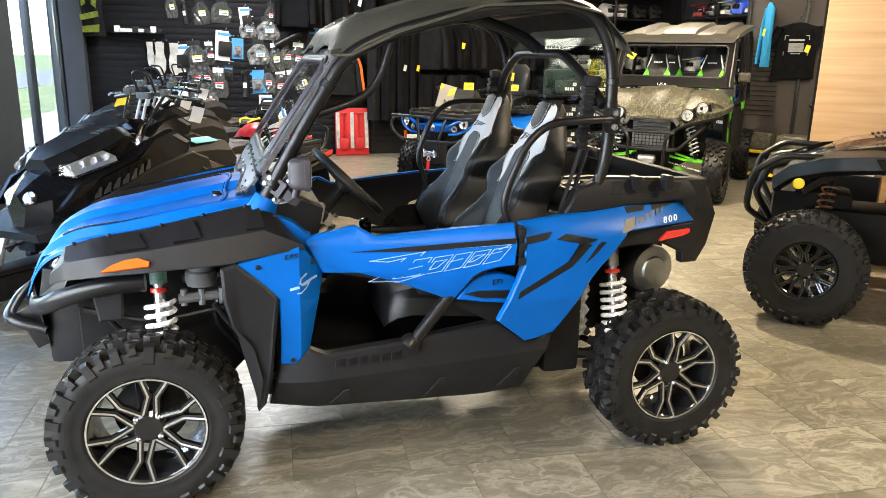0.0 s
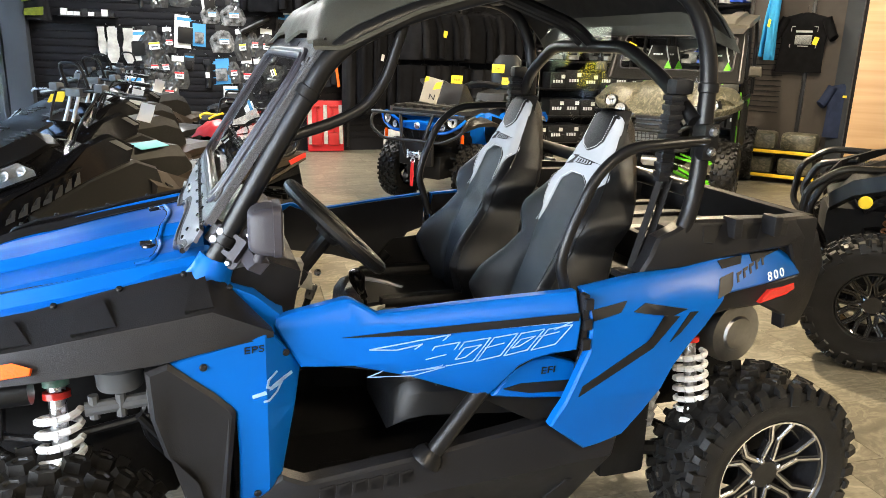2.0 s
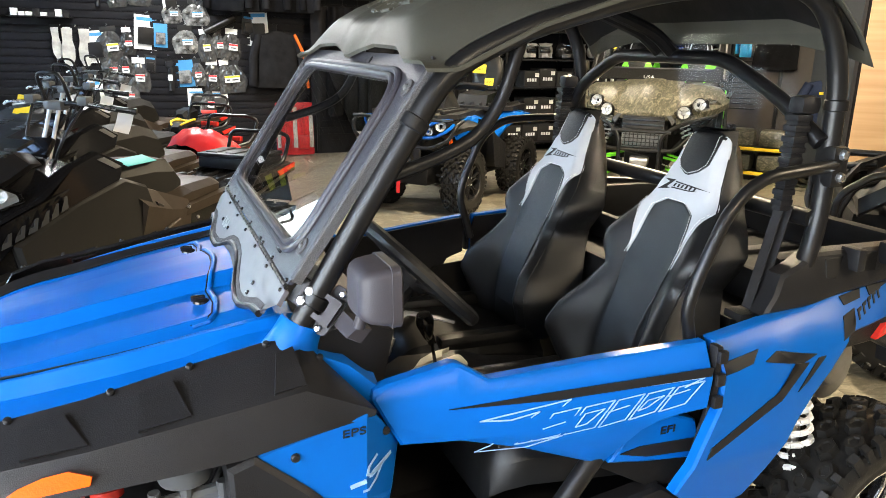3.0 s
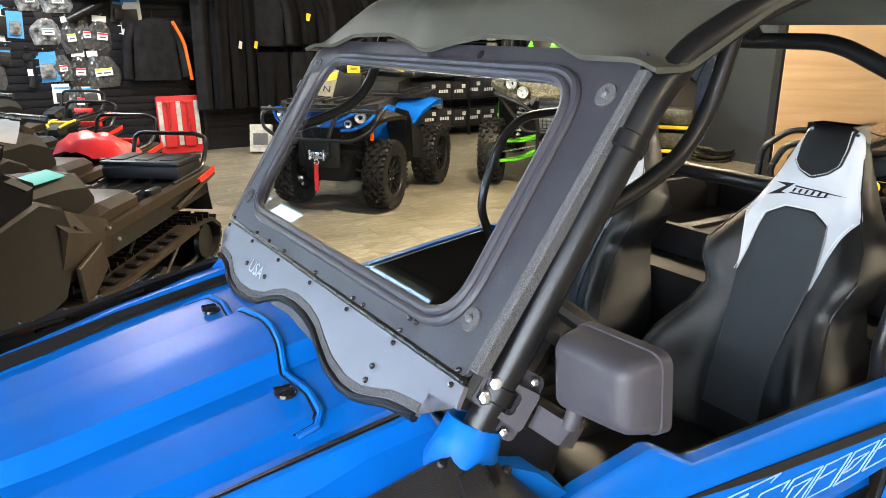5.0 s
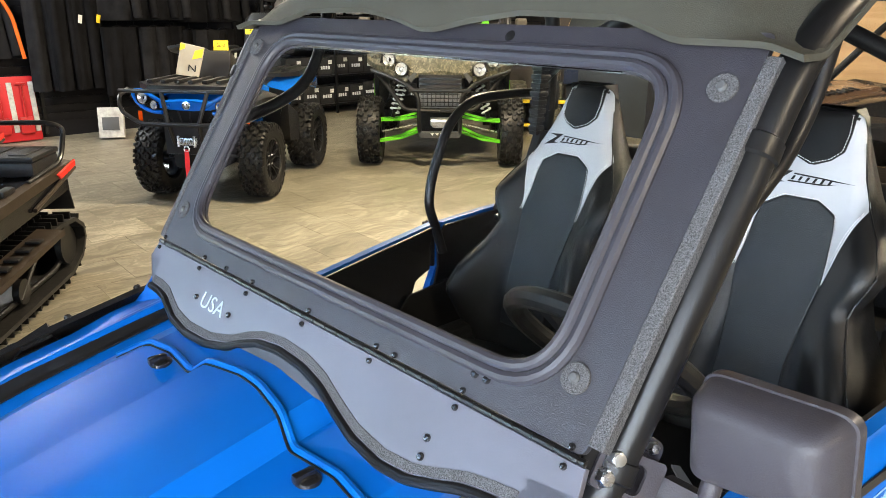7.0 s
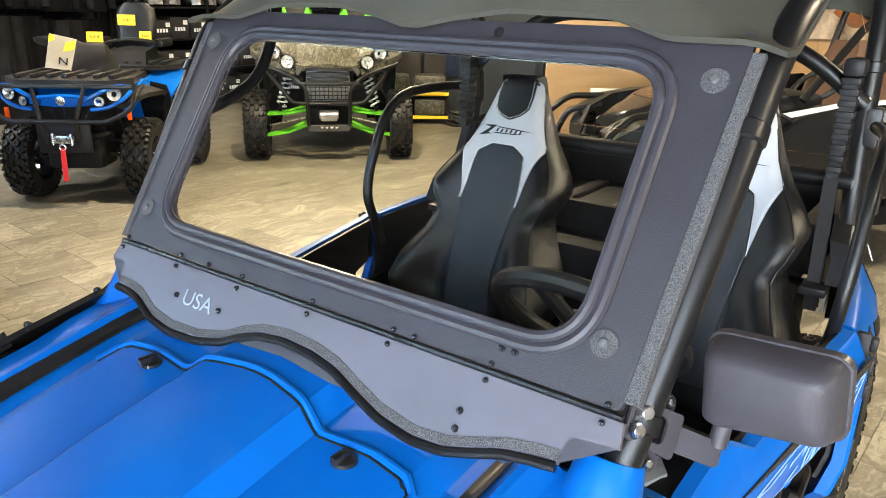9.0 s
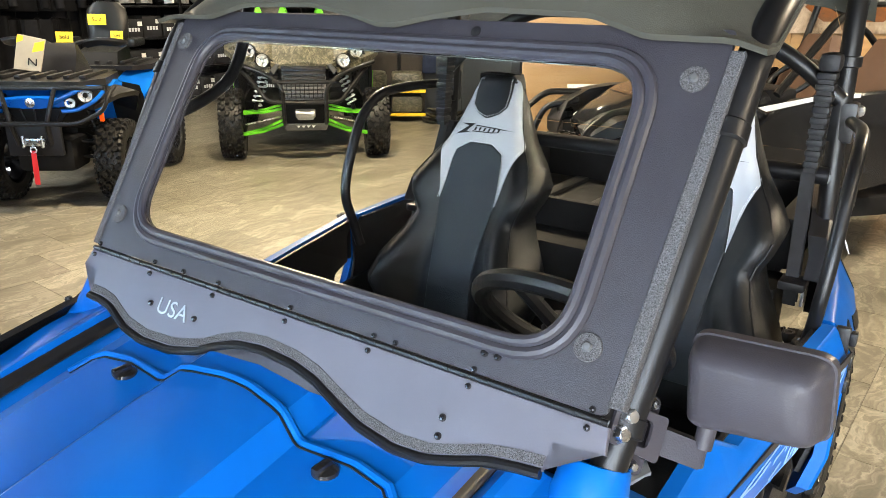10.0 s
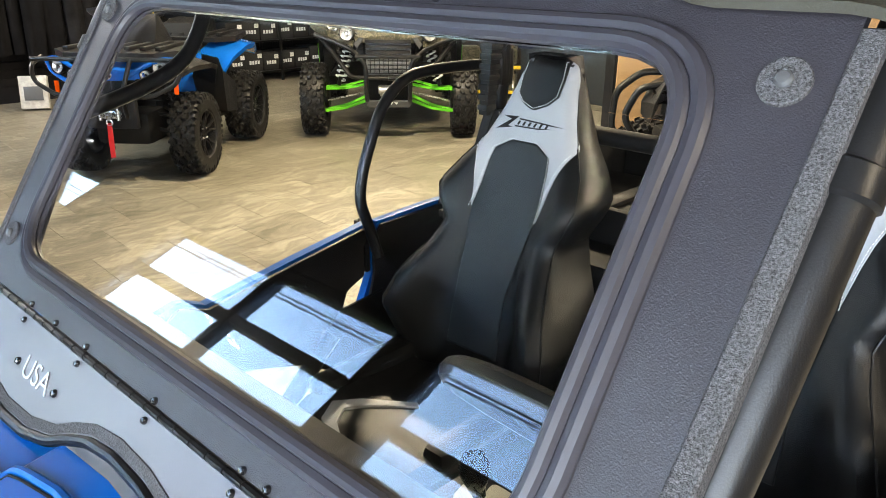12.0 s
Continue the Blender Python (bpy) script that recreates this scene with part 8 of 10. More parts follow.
        for k in range(7):
            a, z = -0.80 + 0.060 * k, 0.765 + 0.021 * k
            slab(bm, [(a, z), (a + 0.042, z + 0.012), (a + 0.052, z + 0.066), (a + 0.036, z + 0.062), (a + 0.030, z + 0.030), (a + 0.008, z + 0.024)], lambda u, v, w: Vector((u, s * (yo(u, 0.017) - w - 0.25 * max(0, v - 0.92)), v)), 0.003, 0)
        pieces("emblem", bm, SLEDMARK, up, "dark grey emblem shape")
        bm = bmesh.new()
        slab(bm, [(-0.68, 0.79), (-0.34, 0.91), (0.02, 0.97), (0.22, 0.90), (0.30, 0.72), (0.12, 0.50), (-0.30, 0.44), (-0.62, 0.52)], lambda u, v, w: Vector((u, s * (yo(u, 0.02) - w - 0.10 * max(0, v - 0.8)), v)), 0.05, 0.016)
        part("knee_panel", bm, SLEDMATT, sl, "matt charcoal lower side panel")
        # faceted flank in the tunnel's colour
        bm = bmesh.new()
        loft(bm, [[(0.10, s * 0.16, 0.96), (0.04, s * 0.30, 0.93), (0.16, s * 0.37, 0.80), (0.10, s * 0.34, 0.56)], [(0.34, s * 0.17, 0.86), (0.36, s * 0.27, 0.84), (0.44, s * 0.31, 0.72), (0.42, s * 0.30, 0.54)], [(0.62, s * 0.18, 0.75), (0.66, s * 0.255, 0.735), (0.68, s * 0.262, 0.67), (0.66, s * 0.26, 0.56)]])
        fl = part("flank", bm, body, sl, "faceted tunnel flank panel", 10)
        bm = bmesh.new()
        slab(bm, [(0.27, 0.80), (0.35, 0.765), (0.32, 0.72)], lambda u, v, w: Vector((u, s * (0.352 - w - (u - 0.2) * 0.2), v)), 0.012, 0.003)
        part("vent", bm, BLACK, fl)
        bm = bmesh.new()
        slab(bm, [(0.20, 0.62), (0.50, 0.66), (0.56, 0.52), (0.24, 0.40)], lambda u, v, w: Vector((u, s * (0.375 - w - (u - 0.2) * 0.2), v)), 0.02, 0.006)
        part("knee_pocket", bm, body, fl)
        for x, z in ((0.62, 0.70), (0.70, 0.62)):
            bm = bmesh.new()
            bolt(bm, (x, s * 0.285, z), (0, s, 0), 0.012, 0.01, 8)
            part("bolt", bm, STEEL, fl)
        # ski, dolly, spindle and shock
        bm = bmesh.new()
        rws = [(-1.48, 0.40, 0.05), (-1.38, 0.30, 0.07), (-1.24, 0.245, 0.085), (-0.8, 0.235, 0.085), (-0.50, 0.24, 0.075), (-0.40, 0.27, 0.06)]
        loft(bm, [[(x, s * 0.50 - w, z - 0.012), (x, s * 0.50 + w, z - 0.012), (x, s * 0.50 + w, z + 0.016), (x, s * 0.50, z + 0.035), (x, s * 0.50 - w, z + 0.016)] for x, z, w in rws])
        ski = part("ski", bm, SLEDBLACK, sl, "black plastic ski", 30)
        bm = bmesh.new()
        tube(bm, [(-1.42, s * 0.50, 0.36), (-1.34, s * 0.50, 0.43), (-1.14, s * 0.50, 0.27)], 0.012, 8)
        part("ski_loop", bm, SLEDBLACK, ski)
        bm = bmesh.new()
        box(bm, (-0.82, s * 0.50, 0.14), (0.34, 0.20, 0.16), 0.03)
        dl = part("ski_dolly", bm, BLACK, sl, "black ski dolly")
        for x in (-0.94, -0.70):
            bm = bmesh.new()
            lathe(bm, [(0.02, 0.03), (0.04, 0.026), (0.04, -0.026), (0.02, -0.03)], 14, pose(x, s * 0.50, 0.042, 90, 0, 0), True)
            part("castor", bm, TYRE, dl)
        bm = bmesh.new()
        tube(bm, [(-0.86, s * 0.50, 0.26), (-0.76, s * 0.45, 0.58)], 0.026, 10)
        leg = part("ski_spindle", bm, ALU, sl, "bare metal ski spindle")
        tubes("ski_arm", leg, [[(-0.83, s * 0.48, 0.38), (-0.55, s * 0.18, 0.52)], [(-0.79, s * 0.46, 0.50), (-0.42, s * 0.18, 0.60)]], 0.016, SATIN)
        coil_shock(sl, (-0.55, s * 0.22, 0.80), (-0.80, s * 0.46, 0.36), 0.036, SATIN, 7)
        # running board with its grip holes
        bm = bmesh.new()
        loft(bm, [[(x, s * 0.24, z), (x, s * 0.38, z - 0.005), (x, s * 0.385, z - 0.03), (x, s * 0.24, z - 0.03)] for x, z in ((0.05, 0.46), (0.5, 0.44), (1.45, 0.50))])
        rb = part("running_board", bm, body, sl, "pressed metal running board")
        bm = bmesh.new()
        for k in range(9):
            box(bm, (0.28 + 0.12 * k, s * 0.315, 0.452 + max(0, k - 2) * 0.0075), (0.06, 0.07, 0.012), 0.003)
        pieces("grip_tooth", bm, SLEDBLACK, rb)
        # bronze edge rail, tie bar and rear reflector
        bm = bmesh.new()
        loft(bm, [[(x, s * 0.225, tunnel_z(x) + 0.006), (x, s * 0.272, tunnel_z(x) - 0.004), (x, s * 0.275, tunnel_z(x) - 0.055), (x, s * 0.262, tunnel_z(x) - 0.06), (x, s * 0.225, tunnel_z(x) - 0.01)] for x in (0.60, 1.1, 1.6, 1.95)])
        part("tunnel_rail", bm, body, sl, "folded edge rail", 20)
        bm = bmesh.new()
        tube(bm, [(1.97, s * 0.277, 0.725), (1.40, s * 0.272, 0.615)], 0.012, 8)
        part("tie_bar", bm, body, sl)
        bm = bmesh.new()
        slab(bm, [(1.72, 0.735), (1.98, 0.772), (1.98, 0.735), (1.76, 0.70)], lambda u, v, w: Vector((u, s * (0.284 - w), v)), 0.012, 0.003)
        part("reflector", bm, REDLENS, sl, "red side reflector")
        # accessory anchors on the tunnel edge
        for x in (1.24,):
            bm = bmesh.new()
            box(bm, (x, s * 0.215, tunnel_z(x) + 0.018), (0.13, 0.05, 0.035), 0.012)
            an = part("anchor", bm, BLACK, sl, "black accessory anchor")
    # black tunnel top with raised ribs
    bm = bmesh.new()
    loft(bm, [[(x, -0.26, tunnel_z(x) - 0.16), (x, -0.255, tunnel_z(x) - 0.012), (x, -0.20, tunnel_z(x)), (x, 0.20, tunnel_z(x)), (x, 0.255, tunnel_z(x) - 0.012), (x, 0.26, tunnel_z(x) - 0.16), (x, 0.235, tunnel_z(x) - 0.16), (x, 0.23, tunnel_z(x) - 0.04), (x, -0.23, tunnel_z(x) - 0.04), (x, -0.235, tunnel_z(x) - 0.16)] for x in (0.10, 0.6, 1.0, 1.5, 1.90)])
    tn = part("tunnel", bm, SLEDGLOSS, sl, "black track tunnel", 25)
    for y in (-0.07, 0.07):
        bm = bmesh.new()
        loft(bm, [[(x, y - 0.02, tunnel_z(x)), (x, y - 0.012, tunnel_z(x) + 0.012), (x, y + 0.012, tunnel_z(x) + 0.012), (x, y + 0.02, tunnel_z(x))] for x in (0.7, 1.3, 1.85)])
        part("tunnel_rib", bm, SLEDGLOSS, tn)
    # knee wings behind the seat
    bm = bmesh.new()
    loft(bm, [[(x, -w, z0), (x, -w, z1 - 0.03), (x, -w * 0.7, z1), (x, w * 0.7, z1), (x, w, z1 - 0.03), (x, w, z0)] for x, w, z1, z0 in ((0.58, 0.235, 0.775, 0.705), (0.72, 0.25, 0.80, 0.715), (1.02, 0.235, 0.80, 0.73), (1.12, 0.17, 0.785, 0.735))])
    part("tunnel_cover", bm, body if body is BRONZE else SLEDMATT, sl, "moulded cover behind the seat", 12)
    # track
    bm = bmesh.new()
    lp = [(0.05, 0.42), (0.8, 0.40), (1.90, 0.40), (2.10, 0.385), (2.22, 0.31), (2.23, 0.22), (2.14, 0.12), (1.95, 0.06), (0.6, 0.05), (0.25, 0.10), (0.05, 0.24)]
    inn = inset(lp, 0.025)
    a_, b2, c2, d2 = ([bm.verts.new((u, y, v)) for u, v in l_] for l_, y in ((lp, -0.19), (lp, 0.19), (inn, 0.19), (inn, -0.19)))
    for p, q in ((a_, b2), (b2, c2), (c2, d2), (d2, a_)):
        ring_faces(bm, p, q)
    trk = part("track", bm, TYRE, sl, "black rubber snow track")
    bm = bmesh.new()
    for (u0, v0), (u1, v1) in zip(lp, lp[1:] + lp[:1]):
        a2, b2 = Vector((u0, 0, v0)), Vector((u1, 0, v1))
        d = b2 - a2
        nn = Vector((d.z, 0, -d.x)).normalized()
        if nn.dot(a2 + d * 0.5 - Vector((1.1, 0, 0.23))) < 0:
            nn = -nn
        n = max(1, int(d.length / 0.08))
        for k in range(n):
            p = a2 + d * ((k + 0.5) / n) + nn * 0.02
            for y in (-0.128, 0.0, 0.128):
                box(bm, p + Vector((0, y, 0)), (0.010, 0.10, 0.048), 0, Matrix(((d.normalized().x, 0, nn.x), (0, 1, 0), (d.normalized().z, 0, nn.z))))
    tagged(part("track_lug", bm, TYRE, trk, "rubber track lugs"), kind="stuff")
    tubes("skid_rail", sl, [[(0.35, y, 0.34), (0.7, y, 0.12), (1.9, y, 0.115), (2.06, y, 0.20)] for y in (-0.11, 0.11)], 0.018, SATIN, "black skid rail")
    tubes("skid_arm", sl, [[(0.7, y, 0.13), (1.15, y, 0.55)] for y in (-0.14, 0.14)] + [[(1.35, y, 0.13), (1.72, y, 0.36)] for y in (-0.14, 0.14)], 0.014, SATIN)
    for x in (0.9, 1.4, 2.04):
        for y in (-0.13, 0.13):
            bm = bmesh.new()
            r = 0.07 if x < 2 else 0.12
            lathe(bm, [(r * 0.3, -0.02), (r, -0.018), (r, 0.018), (r * 0.3, 0.02)], 18, pose(x, y, 0.05 + 0.045 + r if x < 2 else 0.225, 90, 0, 0), True)
            part("idler_wheel", bm, SATIN, sl)
    bm = bmesh.new()
    tube(bm, [(1.45, -0.235, 0.75), (1.88, -0.245, 0.78), (1.97, -0.25, 0.96), (1.93, -0.19, 0.995), (1.93, 0.19, 0.995), (1.97, 0.25, 0.96), (1.88, 0.245, 0.78), (1.45, 0.235, 0.75)], 0.015, 10, 0.09)
    part("rear_bumper", bm, SATIN, sl, "black rear grab bumper")
    bm = bmesh.new()
    box(bm, (1.93, 0, 0.785), (0.05, 0.20, 0.05), 0.012)
    part("tail_lamp", bm, REDLENS, sl, "red tail lamp")
    bm = bmesh.new()
    box(bm, (1.99, 0, 0.60), (0.014, 0.44, 0.30), 0.005, pose(0, 0, 0, 0, -18, 0).to_3x3())
    part("snow_flap", bm, BLACK, sl, "black snow flap")
    # seat with a stitched side
    bm = bmesh.new()
    hi = 0.03 if sled_no else 0.0
    rows = [(-0.02, 0.07, 0.97, 0.90), (0.10, 0.10, 0.985 + hi, 0.82), (0.30, 0.135, 0.985 + hi * 1.6, 0.77), (0.50, 0.155, 0.985 + hi * 2, 0.75), (0.66, 0.165, 0.965 + hi, 0.735), (0.735, 0.15, 0.90, 0.73)]
    loft(bm, [[(x, -w, z0), (x, -w * 1.06, z1 - 0.07), (x, -w * 0.72, z1), (x, 0, z1 + 0.010), (x, w * 0.72, z1), (x, w * 1.06, z1 - 0.07), (x, w, z0)] for x, w, z1, z0 in rows])
    part("seat", bm, SLEDSEAT, sl, "dark textured seat", 22)
    # steering
    tubes("handlebar", sl, [[(0.0, 0, 1.32), (0.0, s * 0.10, 1.335), (0.10, s * 0.36, 1.30)] for s in (-1, 1)], 0.012, SATIN, "handlebar tube")
    tubes("bar_hoop", sl, [[(0.02, -0.075, 1.32), (-0.04, -0.075, 1.48), (-0.04, 0.075, 1.48), (0.02, 0.075, 1.32)]], 0.009, SATIN, "black mountain strap hoop", 0.05)
    for y in (-0.028, 0.028):
        bm = bmesh.new()
        tube(bm, [(-0.13, y, 1.03), (-0.01, y, 1.32)], 0.010, 8)
        part("riser", bm, ALU, sl, "bare metal steering riser")
    bm = bmesh.new()
    box(bm, (-0.005, 0, 1.32), (0.06, 0.11, 0.045), 0.012)
    part("bar_clamp", bm, EMBLEM, sl)
    tubes("control_cable", sl, [[(0.0, -0.16, 1.32), (-0.12, -0.15, 1.20), (-0.14, -0.09, 1.08), (-0.10, -0.05, 1.02)], [(0.0, 0.15, 1.32), (-0.10, 0.12, 1.16), (-0.12, 0.05, 1.04)]], 0.007, BLACK)
    for s in (-1, 1):
        bm = bmesh.new()
        tube(bm, [(0.07, s * 0.25, 1.312), (0.115, s * 0.38, 1.295)], 0.016, 10)
        part("grip", bm, TYRE, sl)
        bm = bmesh.new()
        tube(bm, [(0.02, s * 0.16, 1.335), (-0.03, s * 0.28, 1.33), (0.01, s * 0.34, 1.312)], 0.007, 6, 0.03)
        part("brake_lever", bm, STEEL, sl)
        bm = bmesh.new()
        box(bm, (0.015, s * 0.16, 1.345), (0.055, 0.06, 0.045), 0.010)
        part("switch_block", bm, EMBLEM, sl, "grey switch block")
    bm = bmesh.new()
    box(bm, (-0.16, 0, 1.13), (0.03, 0.18, 0.10), 0.01, pose(0, 0, 0, 0, 40, 0).to_3x3())
    part("gauge", bm, GLOSSBLACK, sl)
    return sl


SLEDS = [(0, BRONZE, "snowmobile with black cowl and bronze tunnel"), (1, BRONZE, "black snowmobile with brown tunnel and humped seat"), (2, SLEDMATT, "black snowmobile with dark grey panels"), (3, BRONZE, "black and brown snowmobile by the slat wall")]
sled_poses = []
for i, body, label in SLEDS:
    m = pose((-0.22, -0.27, -0.35, -0.24)[i], (2.30, 3.60, 4.95, 6.35)[i], 0, 0, 0, 52)
    sled_poses.append(m)
    snowmobile(m, body, label, i)

# ---- goods on the walls and shelves ----
rng = random.Random(7)
GLOVE = mat("pale_glove_cloth", (0.38, 0.37, 0.345), 0.8, 0, 0.35, 14, 0.05, 0.6, 120)
CLEARBAG = mat("clear_poly_bag", (0.40, 0.40, 0.395), 0.13, 0.0, 0.9, 26, 0.1, 1.0, 34, coat=0.6, per_object=0.45, tint=(0.07, 0.07, 0.072))
DARKBAG = mat("dark_goods_in_bag", (0.035, 0.035, 0.036), 0.18, 0, 0.9, 22, 0.1, 1.0, 40, coat=0.5, tint=(0.30, 0.30, 0.30))
BLUECARD = mat("blue_card", (0.06, 0.25, 0.50), 0.5, 0, 0.1, 20)
PINKCARD = mat("pink_card", (0.55, 0.12, 0.16), 0.5, 0, 0.1, 20)
CLOTH = mat("black_cloth", (0.007, 0.007, 0.008), 0.85, 0, 0.4, 7, 0.05, 0.8, 130, spec=0.04)
CLOTH2 = mat("charcoal_cloth", (0.013, 0.013, 0.0145), 0.85, 0, 0.4, 7, 0.05, 0.8, 130, spec=0.04)
NAVY = mat("navy_cloth", (0.022, 0.030, 0.060), 0.85, 0, 0.3, 7, 0.05, 0.8, 130, spec=0.04)
SKY = mat("bright_blue_cloth", (0.03, 0.26, 0.52), 0.8, 0, 0.2, 7, 0.05, 0.6, 130)
ORANGECLOTH = mat("orange_cloth", (0.70, 0.12, 0.015), 0.8, 0, 0.2, 7, 0.05, 0.6, 130)
BOXBLACK = mat("black_printed_carton", (0.018, 0.018, 0.019), 0.5, 0, 0.15, 8, per_object=0.2)
HELMETS = [mat("helmet_black", (0.015, 0.015, 0.016), 0.18, 0, 0.2, 6, coat=0.6), mat("helmet_white", (0.62, 0.62, 0.62), 0.2, 0, 0.3, 9, coat=0.6, tint=(0.12, 0.12, 0.13)), mat("helmet_red", (0.42, 0.03, 0.03), 0.2, 0, 0.3, 9, coat=0.6, tint=(0.05, 0.05, 0.05)), mat("helmet_blue", (0.02, 0.06, 0.40), 0.2, 0, 0.3, 9, coat=0.6), mat("helmet_grey", (0.20, 0.20, 0.20), 0.3, 0, 0.5, 9, coat=0.3)]
DARKPANEL = mat("dark_brown_panel", (0.050, 0.043, 0.038), 0.6, 0, 0.12, 4, 0.06, 0.1, 200)

# slats of the display wall
wall_n = bpy.data.objects["wall_north"]
bm = bmesh.new()
box(bm, (0, 0, 0), (7.0, 0.016, 0.088), 0.003)
slat0 = part("slat", bm, SLAT, wall_n)
slat0.matrix_basis = pose(1.5, NY - 0.008, 0.25)
for k in range(1, 32):
    again(slat0, wall_n, pose(1.5, NY - 0.008, 0.25 + 0.1 * k))
FACE = NY - 0.018


def pillow(bm, w, h, d, seed, pinch=0.35, crumple=0.35):
    """A filled bag hanging from its top edge, its back on y = 0."""
    r = random.Random(seed)
    ph = [r.uniform(0, 6) for _ in range(4)]

    def f(u, v):
        belly = 0.72 + 0.36 * math.sin(math.pi * min(1, v * 0.9 + 0.12)) - pinch * v ** 5
        x = (u - 0.5) * w * belly
        puff = (math.sin(math.pi * min(1, max(0, u))) ** 0.6) * (math.sin(math.pi * min(1, v * 0.96 + 0.02)) ** 0.5)
        crease = 0.30 * abs(math.sin(8 * u + ph[0] + 5 * v)) - 0.34 * abs(math.sin(11 * v + ph[1] - 9 * u)) + 0.16 * math.sin(23 * u + 17 * v + ph[3])
        return Vector((x + 0.03 * w * math.sin(9 * v + ph[2]), -d * puff * (0.80 + crumple * crease) - 0.002, -h * (1 - v)))

    sheet(bm, 12, 14, f, (0, 0.002, 0))


def pack(kind, w, h, seed):
    root = thing("accessory_pack", {"bag": "clear plastic bag of parts hanging on a hook", "card": "small blister pack on a printed card", "tool": "black handled tool hanging on a hook", "gloves": "pale gloves hanging on a hook"}[kind], "accessory", group="goods on the slat wall")
    r = random.Random(seed)
    if kind == "bag":
        bm = bmesh.new()
        pillow(bm, w, h, 0.05, seed, crumple=1.0)
        part("bag", bm, r.choice([CLEARBAG, CLEARBAG, CLEARBAG, DARKBAG]), root, "", 12)
        bm = bmesh.new()
        box(bm, (0, -0.008, 0.02), (w * 0.55, 0.004, 0.05), 0.001)
        part("header_card", bm, r.choice([PAPER, PAPER, BOXBLACK, BOXBLACK]), root)
        bm = bmesh.new()
        box(bm, (0.01, -0.057, -h * 0.50), (w * 0.40, 0.002, h * 0.24))
        part("label", bm, PAPER, root, "white product label")
        bm = bmesh.new()
        box(bm, (0.01, -0.0585, -h * 0.42), (w * 0.40, 0.002, h * 0.06))
        part("label_band", bm, r.choice([YELLOW, BOXBLACK, BLUECARD, GREEN, RED]), root, "coloured label band")
        bm = bmesh.new()
        box(bm, (0.012, -0.0585, -h * 0.53), (w * 0.26, 0.002, h * 0.05))
        part("print", bm, EMBLEM, root, "dark printed bar")
    elif kind == "card":
        bm = bmesh.new()
        box(bm, (0, -0.004, -h / 2 + 0.03), (w, 0.004, h), 0.001)
        part("card", bm, r.choice([PAPER, BOXBLACK, BLUECARD, BOXBLACK, PINKCARD]), root)
        bm = bmesh.new()
        box(bm, (0, -0.02, -h * 0.5), (w * 0.7, 0.03, h * 0.5), 0.01)
        part("blister", bm, r.choice([DARKBAG, CLEARBAG, SLEDBLACK]), root)
        bm = bmesh.new()
        box(bm, (0, -0.008, -0.005), (w * 0.8, 0.003, h * 0.10))
        part("print", bm, r.choice([BLUECARD, BOXBLACK, RED]), root)
    elif kind == "tool":
        bm = bmesh.new()
        tube(bm, [(0, -0.02, 0.0), (0.01, -0.02, -h * 0.5), (0, -0.03, -h)], 0.022, 8)
        box(bm, (0, -0.03, -h * 0.1), (w * 0.6, 0.03, h * 0.22), 0.01)
        part("handle", bm, SLEDBLACK, root)
        bm = bmesh.new()
        box(bm, (0.0, -0.05, -h * 0.55), (w * 0.35, 0.004, h * 0.2))
        part("label", bm, PAPER if r.random() < 0.6 else YELLOW, root)
    else:
        for sg in (-1, 1):
            bm = bmesh.new()
            loft(bm, [[(sg * w * 0.25 - a, -0.01, z), (sg * w * 0.25 + a, -0.01, z), (sg * w * 0.25 + a, -0.05, z), (sg * w * 0.25 - a, -0.05, z)] for a, z in ((w * 0.16, 0.03), (w * 0.14, -h * 0.25), (w * 0.2, -h * 0.5), (w * 0.18, -h * 0.8), (w * 0.08, -h))])
            part("glove", bm, GLOVE, root, "pale glove", 60)
    bm = bmesh.new()
    tube(bm, [(0, 0.015, 0.05), (0, -0.08, 0.05), (0, -0.09, 0.06)], 0.004, 6)
    part("hook", bm, STEEL, root, "wire hook")
    return root


protos = []
for k, (kind, w, h) in enumerate([("bag", 0.17, 0.28), ("bag", 0.24, 0.26), ("bag", 0.13, 0.26), ("card", 0.12, 0.24), ("card", 0.10, 0.18), ("tool", 0.09, 0.28), ("gloves", 0.20, 0.30), ("bag", 0.20, 0.20), ("card", 0.16, 0.30), ("bag", 0.12, 0.22), ("bag", 0.15, 0.24), ("card", 0.13, 0.16)]):
    protos.append(pack(kind, w, h, 20 + k))
# (kind, x, hook height) from the window along the wall, row by row
upper = [(2, -0.48, 2.46), (5, -0.30, 2.40), (0, -0.04, 2.38), (1, 0.29, 2.40), (8, 0.62, 2.30), (7, 0.66, 2.12), (7, 0.96, 2.14), (9, 1.02, 2.36)]
middle = [(6, -0.75, 1.74), (6, -0.58, 1.72), (8, -0.39, 1.70), (0, -0.18, 1.74), (10, 0.04, 1.74), (8, 0.31, 1.92), (3, 0.50, 1.82), (7, 0.81, 1.78), (2, 1.07, 1.74), (9, 1.24, 1.76), (10, 1.43, 1.75)]
lower = [(9, -0.18, 1.40), (9, -0.01, 1.42), (11, -0.05, 1.22), (10, 0.16, 1.33), (4, 0.34, 1.40), (5, 0.58, 1.36), (3, 0.77, 1.33), (9, 0.94, 1.34), (10, 1.13, 1.32), (2, 1.31, 1.32), (0, 1.42, 1.32)]
lowest = [(8, -0.47, 1.06), (0, -0.20, 1.06), (10, 0.02, 1.06), (11, 0.90, 0.94), (9, 1.08, 0.95), (11, 1.21, 0.92), (8, 1.80, 2.02), (4, 1.70, 1.98)]
used = set()
